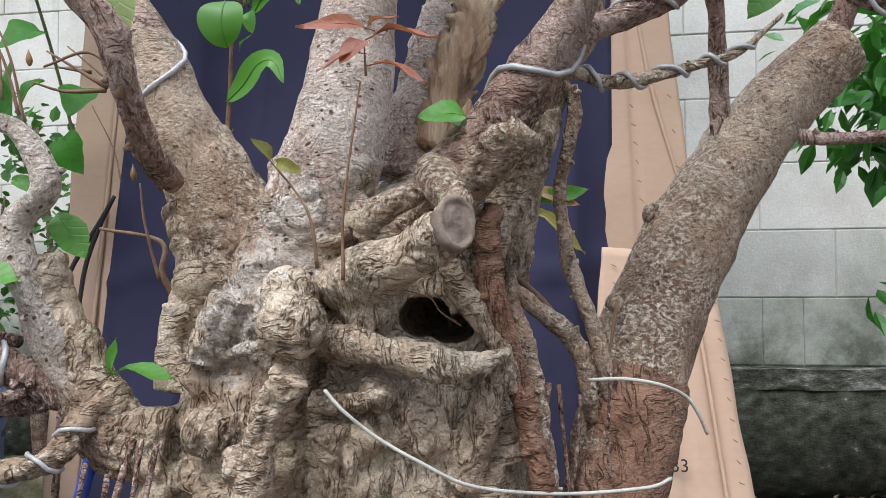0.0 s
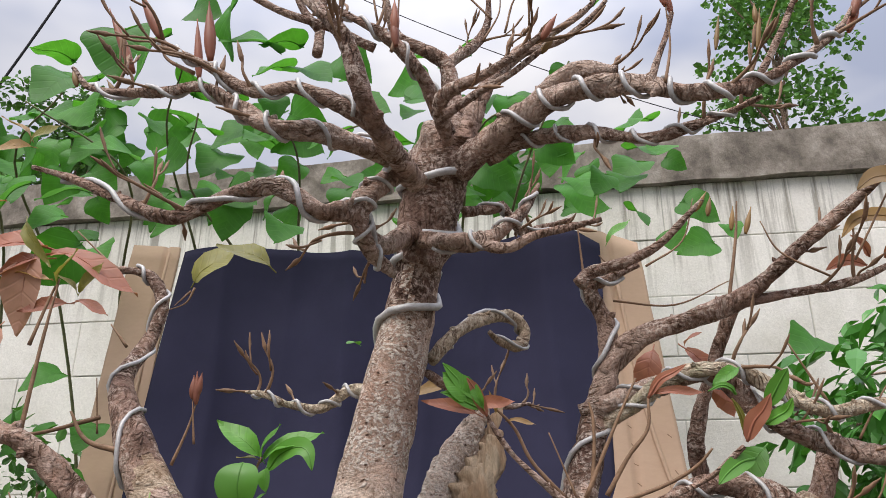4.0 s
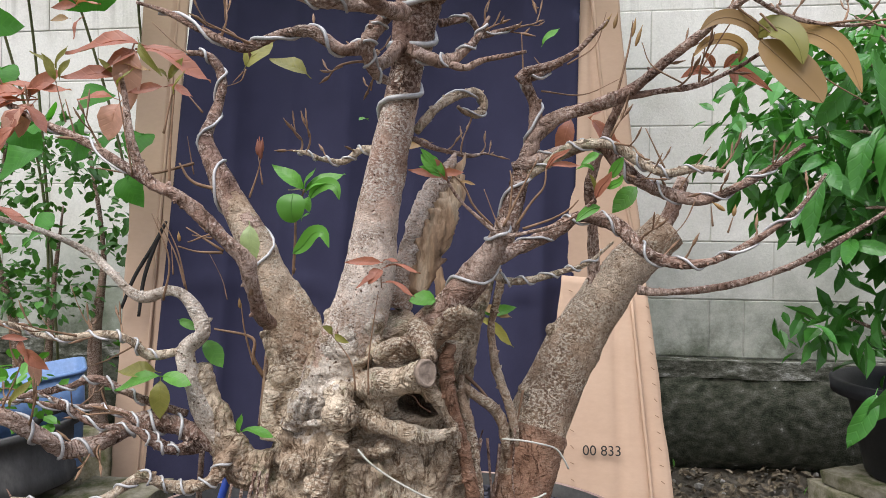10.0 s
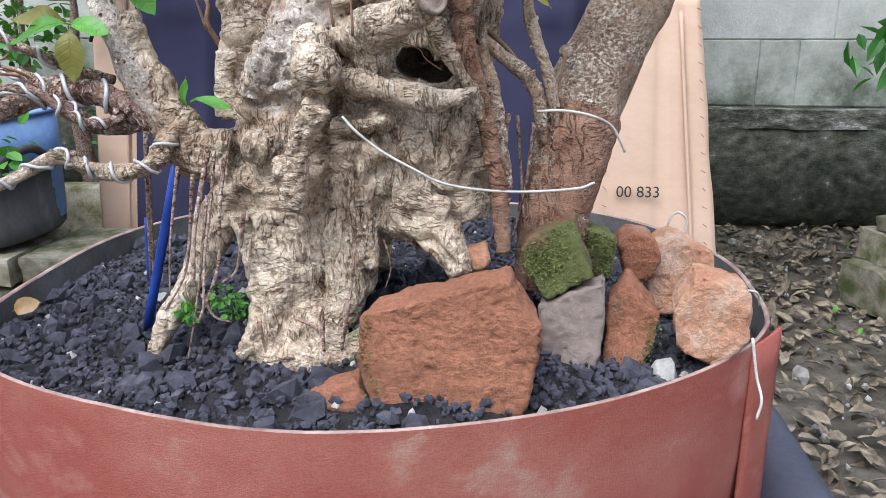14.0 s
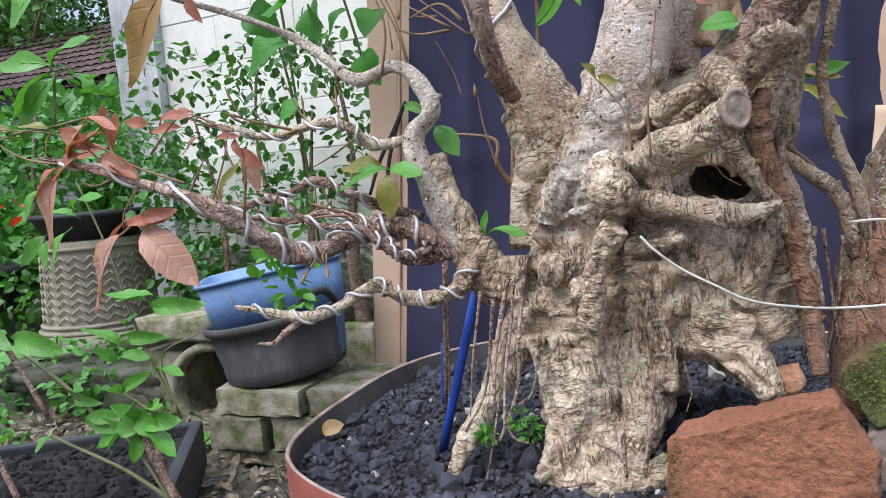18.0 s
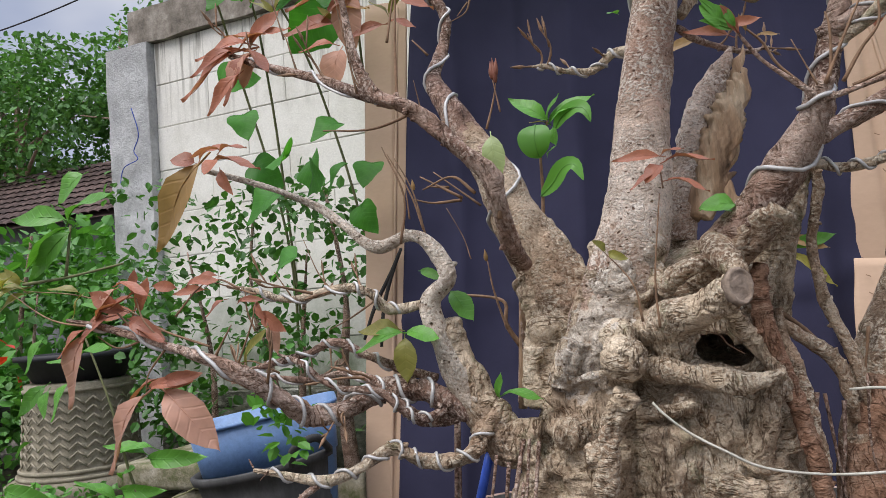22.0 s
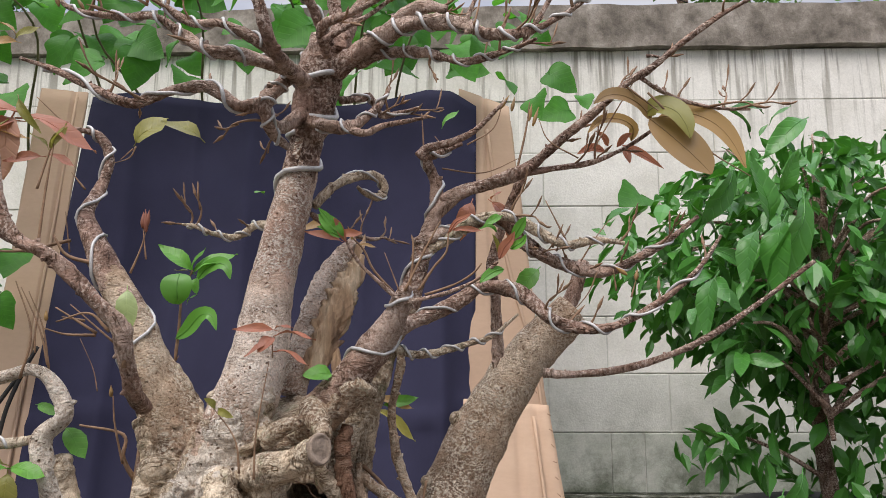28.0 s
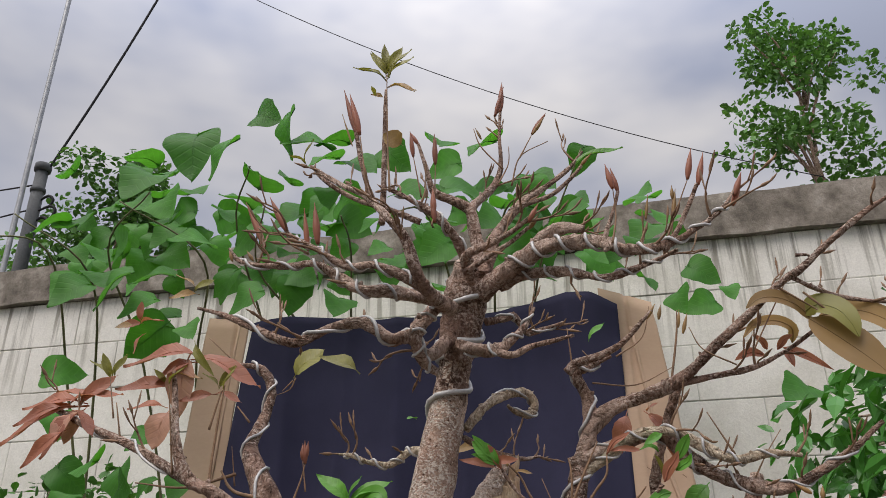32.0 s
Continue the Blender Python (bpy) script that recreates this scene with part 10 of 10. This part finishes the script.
bl = thing("red_blossoms", "small red flowers among the green garden plants", "flowers", (-2.7, 2.2, 0.5))
fp = np.array([(-2.75 + r2.uniform(-0.35, 0.35), 2.15 + r2.uniform(-0.1, 0.1), 0.55 + r2.uniform(-0.15, 0.15)) for _ in range(26)])
foliage("petals", fp, np.zeros((26, 3)), 0.05, BLOSSOM, bl, 9).matrix_parent_inverse = Matrix.Translation((2.7, -2.2, -0.5))

# far trees over the wall and behind the garden
def far_tree(label, x, y, top, base_w, centres, radii, per, size, seed):
    stems = [[(x, y, 0, base_w), (x + 0.1, y, top * 0.45, base_w * 0.7), (x - 0.05, y, top * 0.75, base_w * 0.35), (x + 0.05, y, top * 0.95, base_w * 0.1)]]
    rr = random.Random(seed)
    for c in centres[::3]:
        z0 = max(0.3 * top, c[2] - 0.9)
        stems.append([(x, y, z0, base_w * 0.3), ((x + c[0]) / 2, (y + c[1]) / 2, (z0 + c[2]) / 2 + 0.1, base_w * 0.2), (*c, base_w * 0.05)])
    return shrub("tree", label, "tree", (x, y, 0), stems, centres, radii, per, size, FAR_LEAF, seed, group="trees beyond the wall")


cs = [(3.75 + r2.gauss(0, 0.36), 9 + r2.uniform(-0.6, 0.6), r2.uniform(5.0, 8.3)) for _ in range(42)]
cs = [(c[0] + 0.35 * (1 - (c[2] - 5) / 3.3) * r2.choice((-1, 1)), c[1], c[2]) for c in cs]
far_tree("slender green tree rising beyond the wall", 3.7, 9.0, 8.4, 0.07, cs, [0.3] * 42, 85, 0.1, 14)
cs = [(-5.2 + r2.gauss(0, 0.42), 8.4 + r2.uniform(-0.5, 0.5), r2.uniform(3.6, 6.2)) for _ in range(26)]
far_tree("light green young tree beyond the wall", -5.2, 8.4, 6.2, 0.08, cs, [0.34] * 26, 170, 0.095, 15)
cs = [(r2.uniform(5.0, 9.0), 9.5 + r2.uniform(-0.6, 0.6), r2.uniform(4.2, 5.9)) for _ in range(30)]
far_tree("leafy tree crown beyond the wall", 7.0, 9.5, 5.8, 0.12, cs, [0.5] * 30, 60, 0.15, 12)
for i, (x, y, t, n) in enumerate(((-13.5, 15, 8.5, 46), (-15.5, 13.8, 7.6, 44), (-9.2, 13.5, 6.2, 34), (-18.5, 16, 9, 46), (-7.4, 12.5, 4.6, 26))):
    cs = [(x + r2.gauss(0, 1.5), y + r2.uniform(-1, 1), t * r2.uniform(0.35, 1.0)) for _ in range(n)]
    far_tree("tall leafy garden tree behind the tiled house", x, y, t, 0.2, cs, [0.7] * n, 125, 0.17, 40 + i)

# tiled house
house = thing("tiled_house", "low house with a dark clay tile roof", "house", (-13, 11.5, 0))
HI = Matrix.Translation((13, -11.5, 0))
bm = bmesh.new()
slab(bm, (-19, 11.2, 0), (-10.4, 15, 2.95))
part("house_wall", bm, HOUSE, house, smooth=False).matrix_parent_inverse = HI
for x in np.arange(-12.2, -10.6, 0.22):
    bm = bmesh.new()
    slab(bm, (x, 11.17, 1.2), (x + 0.2, 11.195, 2.7))
    part("wall_board", bm, HOUSE, house, smooth=False).matrix_parent_inverse = HI
RZ0, RZ1, RY0, RY1 = 2.75, 4.35, 10.9, 13.6
bm = bmesh.new()
vs = [bm.verts.new(p) for p in ((-19.6, RY0, RZ0 - 0.05), (-10.0, RY0, RZ0 - 0.05), (-10.0, RY1, RZ1 - 0.05), (-19.6, RY1, RZ1 - 0.05), (-19.6, 16.3, RZ0), (-10.0, 16.3, RZ0))]
bm.faces.new(vs[:4])
bm.faces.new((vs[3], vs[2], vs[5], vs[4]))
part("roof", bm, ROOF, house, smooth=False).matrix_parent_inverse = HI
bm = bmesh.new()
for i in range(7):
    w = math.pi * i / 6
    for y in (0, 0.36):
        bm.verts.new((0.11 * math.cos(w), y, 0.05 * math.sin(w) + (0.03 if y == 0 else 0)))
bm.verts.ensure_lookup_table()
for i in range(6):
    bm.faces.new([bm.verts[j] for j in (2 * i, 2 * i + 2, 2 * i + 3, 2 * i + 1)])
tile_me = bpy.data.meshes.new("roof_tile")
bm.to_mesh(tile_me)
bm.free()
slope = math.atan2(RZ1 - RZ0, RY1 - RY0)
run = math.hypot(RZ1 - RZ0, RY1 - RY0)
for r in range(10):
    for c in range(30):
        x = -10.1 - 0.22 * c
        s = run * r / 10
        ob = link_mesh("roof_tile", tile_me, ROOF, house)
        ob.matrix_parent_inverse = HI
        ob.matrix_basis = Matrix.Translation((x, RY0 + s * math.cos(slope), RZ0 + s * math.sin(slope))) @ Matrix.Rotation(slope, 4, "X")
bm = bmesh.new()
for r in range(10):
    for c in range(30, 43):
        s = run * r / 10
        mt = Matrix.Translation((-10.1 - 0.22 * c, RY0 + s * math.cos(slope), RZ0 + s * math.sin(slope))) @ Matrix.Rotation(slope, 4, "X")
        row = [bm.verts.new(mt @ v.co) for v in tile_me.vertices]
        for i in range(6):
            bm.faces.new([row[j] for j in (2 * i, 2 * i + 2, 2 * i + 3, 2 * i + 1)])
tagged(part("roof_tiles", bm, ROOF, house, smooth=False), kind="stuff").matrix_parent_inverse = HI

# pole, mast and overhead lines
upole = thing("utility_pole", "dark utility pole carrying overhead lines", "pole", (-6.2, 8, 0))
bm = bmesh.new()
tube(bm, [(0, 0, 0, 0.11), (0, 0, 3, 0.095), (0, 0, 5.95, 0.075)], 16, 2)
part("shaft", bm, POLE, upole)
bm = bmesh.new()
lathe(bm, [(0.1, 0), (0.105, 0.05), (0.1, 0.1)], 20, Matrix.Translation((0, 0, 5.93)))
part("collar", bm, POLE, upole)
bm = bmesh.new()
lathe(bm, [(0.09, 0), (0.095, 0.03), (0.09, 0.06)], 20, Matrix.Translation((0, 0, 5.62)))
part("collar", bm, POLE, upole)
for dx, dz in ((0.16, 5.5), (0.22, 5.35), (0.14, 5.2)):
    bm = bmesh.new()
    tube(bm, [(0.06, 0, dz, 0.012), (dx, 0, dz + 0.06, 0.02), (dx + 0.08, 0, dz, 0.02), (dx + 0.05, 0, dz - 0.1, 0.014)], 6, 3)
    part("bracket", bm, CABLE, upole)
mast = thing("metal_mast", "tall thin galvanised metal mast", "mast", (-6.1, 7.6, 0))
bm = bmesh.new()
tube(bm, [(0, 0, 0, 0.035), (0, 0, 6, 0.032), (0, 0, 12, 0.028)], 10, 2)
part("tube", bm, METAL, mast)
lamp = thing("street_lamp", "small grey lamp head hung on the overhead line", "lamp", (-4.95, 8, 9.3))
bm = bmesh.new()
lathe(bm, [(0.03, 0.0), (0.16, 0.02), (0.2, 0.08), (0.15, 0.16), (0.04, 0.19)], 20)
part("lamp_shade", bm, METAL, lamp)
bm = bmesh.new()
lathe(bm, [(0.05, -0.12), (0.075, -0.06), (0.05, 0.0)], 12)
part("lamp_bulb", bm, CEMENT, lamp)


def cable(a, b, sag, r, label):
    bm = bmesh.new()
    a, b = Vector(a), Vector(b)
    pts = []
    for i in range(9):
        f = i / 8
        p = a.lerp(b, f)
        pts.append((p.x, p.y, p.z - sag * 4 * f * (1 - f), r))
    tube(bm, pts, 6, 3)
    ob = part("overhead_cable", bm, CABLE)
    tagged(ob, label, "cable", "overhead lines")


cable((-6.15, 8, 5.9), (-4.8, 8, 9.35), 0.12, 0.016, "twisted black overhead cable rising from the pole")
cable((-4.8, 8, 9.35), (3.3, 8, 5.05), 0.42, 0.0055, "thin dark overhead line crossing the sky")
cable((-6.15, 8, 5.75), (-14, 9, 6.8), 0.3, 0.011, "thin dark overhead line leaving the pole")
cable((-6.15, 8, 5.4), (-14, 9, 5.6), 0.3, 0.011, "thin dark overhead line leaving the pole")
cable((-6.1, 8, 5.1), (-3.4, 12, 5.6), 0.2, 0.009, "thin dark overhead line behind the wall")

# ---- small things round the tree ----
def stick(name, label, a, b, r, mat, category="stick"):
    bm = bmesh.new()
    tube(bm, [(*a, r), (*Vector(a).lerp(Vector(b), 0.5), r), (*b, r)], 10, 2)
    ob = part(name, bm, mat)
    return tagged(ob, label, category)


stick("blue_stick", "blue plastic tube stuck in the soil as a prop", (-0.259, 0.740, 0.521), (-0.317, 0.770, 0.359), 0.0042, BLUE_DARK)
stick("blue_stick", "thin blue plastic tube stuck upright in the soil", (-0.320, 0.800, 0.456), (-0.324, 0.800, 0.396), 0.0025, BLUE_DARK)
stick("brown_stick", "thin brown stick standing in the pot", (-0.307, 0.790, 0.539), (-0.322, 0.800, 0.390), 0.0026, BARK_TWIG)
stick("wooden_stake", "thin grey wooden stake tied behind the trunk", (-0.248, 0.860, 0.673), (-0.260, 0.860, 0.538), 0.0045, DEADWOOD, "stake")
herb = thing("pot_herb", "tiny bright green weed between the roots", "weed", (-0.23, 0.72, 0.33))
hp, ho = clumps([(-0.223, 0.725, 0.411), (-0.214, 0.72, 0.403), (-0.251, 0.71, 0.401)], [0.013, 0.012, 0.008], 46, 5)
foliage("weed_leaves", hp, ho, 0.0065, LEAVES["green"], herb, 5).matrix_parent_inverse = Matrix.Translation((0.23, -0.72, -0.33))
dl = link_mesh("dry_leaf", leaf_mesh("dry_leaf", "round", LEAVES["brown"]), None)
dl.matrix_world = leaf_pose((-0.484, 0.83, 0.350), (-0.46, 0.83, 0.360), 0.9, 1.0)
tagged(dl, "curled dry brown leaf on the pot soil", "dry leaf")

strap = thing("black_strap", "black strap hanging down the cardboard", "strap", (-0.86, 1.8, 0.6))
for pts in ([(-0.815, 1.872, 0.80, 0.004), (-0.84, 1.855, 0.74, 0.005), (-0.885, 1.845, 0.66, 0.005), (-0.915, 1.835, 0.58, 0.004)], [(-0.815, 1.872, 0.80, 0.004), (-0.84, 1.855, 0.73, 0.005), (-0.862, 1.845, 0.65, 0.005), (-0.87, 1.835, 0.56, 0.004)]):
    bm = bmesh.new()
    tube(bm, pts, 6, 5)
    part("strap_end", bm, INK, strap).matrix_parent_inverse = Matrix.Translation((0.86, -1.8, -0.6))

# print and slots on the cardboard
CARD_SLOPE = math.atan2(0.28, 0.98)


def card_y(z):
    return 1.60 + 0.28 / 0.98 * z


fc = bpy.data.curves.new("printed_digits", "FONT")
fc.body, fc.size, fc.align_x, fc.align_y = "00 833", 0.031, "CENTER", "CENTER"
fc.extrude = 0.0004
digits = new("printed_digits", fc)
digits.data.materials.append(INK)
digits.matrix_world = pose(0.262, card_y(0.297) - 0.012, 0.297, 90 - math.degrees(CARD_SLOPE), 0, 0)
digits.parent = card_right
digits.matrix_parent_inverse = inv_r
digits["label"] = "black printed digits"
bm = bmesh.new()
slab(bm, (-0.016, -0.001, -0.0008), (0.016, 0, 0.0008))
slot_me = bpy.data.meshes.new("slot")
bm.to_mesh(slot_me)
bm.free()
slot_me.materials.append(SHOOT_BARK)
for col, (xa, xb) in enumerate(((0.405, 0.353), (0.195, 0.2))):
    for i in range(17):
        z = 0.1 + 0.034 * i
        x = xa + (xb - xa) * z
        ob = link_mesh("staple_slot", slot_me, None, card_right)
        ob.matrix_parent_inverse = inv_r
        ob.matrix_basis = pose(x, card_y(z) - 0.010, z, -16, 35 + 12 * math.sin(i * 2.3), 0) @ Matrix.Diagonal((0.3, 1, 1, 1))

def tall_y(z):
    return 1.83 + 0.18 * z / 1.47


for (xa, za), (xb, zb), count in (((0.262, 1.02), (0.288, 0.62), 11), ((0.343, 1.0), (0.372, 0.62), 6)):
    for i in range(count):
        f = i / (count - 1)
        z = za + (zb - za) * f
        ob = link_mesh("staple_slot", slot_me, None, card_tall)
        ob.matrix_parent_inverse = inv_t
        ob.matrix_basis = pose(xa + (xb - xa) * f, tall_y(z) - 0.012, z, -8, 40 + 15 * math.sin(i * 2.1), 0) @ Matrix.Diagonal((0.35, 1, 1, 1))


def fold_edge(card, inv, pts, r):
    """The raised crease of a folded sheet."""
    bm = bmesh.new()
    tube(bm, [(*p, r) for p in pts], 8, 5, 0.15, 40)
    part("fold_edge", bm, CARD, card).matrix_parent_inverse = inv


fold_edge(card_tall, inv_t, [(0.265, tall_y(1.4) - 0.002, 1.4), (0.302, tall_y(1.06) - 0.002, 1.06), (0.371, tall_y(0.75) - 0.002, 0.75), (0.39, tall_y(0.5) - 0.002, 0.5)], 0.0045)
fold_edge(card_left, inv_l, [(-0.868, 1.79, 0.02), (-0.852, 1.855, 0.5), (-0.835, 1.92, 1.0), (-0.822, 1.982, 1.46)], 0.004)
fold_edge(card_right, inv_r, [(0.38, card_y(0.02) - 0.004, 0.02), (0.362, card_y(0.3) - 0.004, 0.3), (0.338, card_y(0.64) - 0.004, 0.64)], 0.004)
cord = thing("hanging_string", "thin blue plastic string hanging on the wall pillar", "string", (-2.5, 2.78, 1.2))
bm = bmesh.new()
tube(bm, [(-2.432, 2.775, 1.614, 0.0022), (-2.399, 2.775, 1.494, 0.0022), (-2.428, 2.775, 1.424, 0.0022), (-2.410, 2.775, 1.383, 0.0022), (-2.484, 2.775, 1.357, 0.0022), (-2.507, 2.775, 1.292, 0.0022), (-2.486, 2.775, 1.274, 0.0022)], 6, 5)
part("cord_strand", bm, BLUE_DARK, cord).matrix_parent_inverse = Matrix.Translation((2.5, -2.78, -1.2))

# litter on the ground
def on_ground(r):
    x, y = r.uniform(-2.0, 1.9), r.uniform(0.9, 2.52)
    return (x, y, 0.012 + 0.018 * noise.noise(Vector((x * 2.1, y * 2.1, 0))))


gravel("ground_pebbles", "small grey stones strewn over the soil", 1300, on_ground, 0.009, PEBBLE, 12, "pebbles")
lr = random.Random(14)
lp = np.array([on_ground(lr) for _ in range(9500)])
lo = np.array([(lr.uniform(-1, 1), lr.uniform(-1, 1), 0) for _ in range(9500)])
lit = thing("leaf_litter", "dry brown fallen leaves strewn on the ground", "dry leaves", (0, 1.6, 0))
foliage("fallen_leaves", lp + (0, 0, 0.006), lo, 0.036, LITTER, lit, 15, "blade", 0.35, 0.05).matrix_parent_inverse = Matrix.Translation((0, -1.6, 0))
sp = np.array([on_ground(lr) for _ in range(500)])
spr = thing("ground_sprouts", "small green sprouts on the bare ground", "sprouts", (0, 1.6, 0))
foliage("sprout_leaves", sp[:160] + (0, 0, 0.01), np.tile((0, 0, 0.8), (160, 1)), 0.03, LEAVES["green"], spr, 16, "oval", 0.6, 0.0).matrix_parent_inverse = Matrix.Translation((0, -1.6, 0))
spt = thing("banana_sprout", "single light green sprout on the ground", "sprout", (0.63, 1.3, 0))
bm = bmesh.new()
tube(bm, [(0, 0, 0, 0.008), (0.004, 0, 0.07, 0.009), (0.012, -0.01, 0.13, 0.004)], 8, 4)
part("sheath", bm, LEAVES["green"], spt)
bag = bmesh.new()
bmesh.ops.create_grid(bag, x_segments=14, y_segments=8, size=0.1)
for v in bag.verts:
    v.co = Vector((v.co.x, v.co.y * 0.45, 0.012 + 0.02 * abs(noise.noise(v.co * 22)) + 0.01 * noise.noise(v.co * 50)))
bg = part("plastic_scrap", bag, LEAVES["green"])
bg.matrix_world = pose(-1.36, 1.62, 0.0, 0, 0, 12)
tagged(bg, "crumpled green and clear plastic wrapper on the soil", "wrapper")

# ---- the wall's blocks ----
shapes = {}


def block_mesh(w, h, tier):
    key = (round(w, 3), tier)
    if key not in shapes:
        bm = bmesh.new()
        slab(bm, (0.0016, -0.004, 0.0016), (w - 0.0016, 0.02, h - 0.0016), bevel=0.003)
        me = bpy.data.meshes.new("block")
        bm.to_mesh(me)
        bm.free()
        me.materials.append((BLOCK_LOW, BLOCK_MID, BLOCK)[tier])
        shapes[key] = me
    return shapes[key]


for row in range(8):
    z = LEDGE + COURSE * row
    x = WALL_X0
    edges = [0.735 + (0.2 if row % 2 else 0) + 0.4 * k for k in range(-8, 9)]
    edges = [WALL_X0] + [e for e in edges if WALL_X0 + 0.1 < e < WALL_X1 - 0.1] + [WALL_X1]
    if row == 0:
        edges = sorted(edges + [0.735 + 0.11])
    for a, b in zip(edges, edges[1:]):
        ob = link_mesh("block", block_mesh(b - a, COURSE, min(row, 2)), None, wall_back)
        ob.matrix_basis = WALL_M @ Matrix.Translation((a, 0.003 * noise.noise(Vector((a * 3, z * 5, 0))), z))
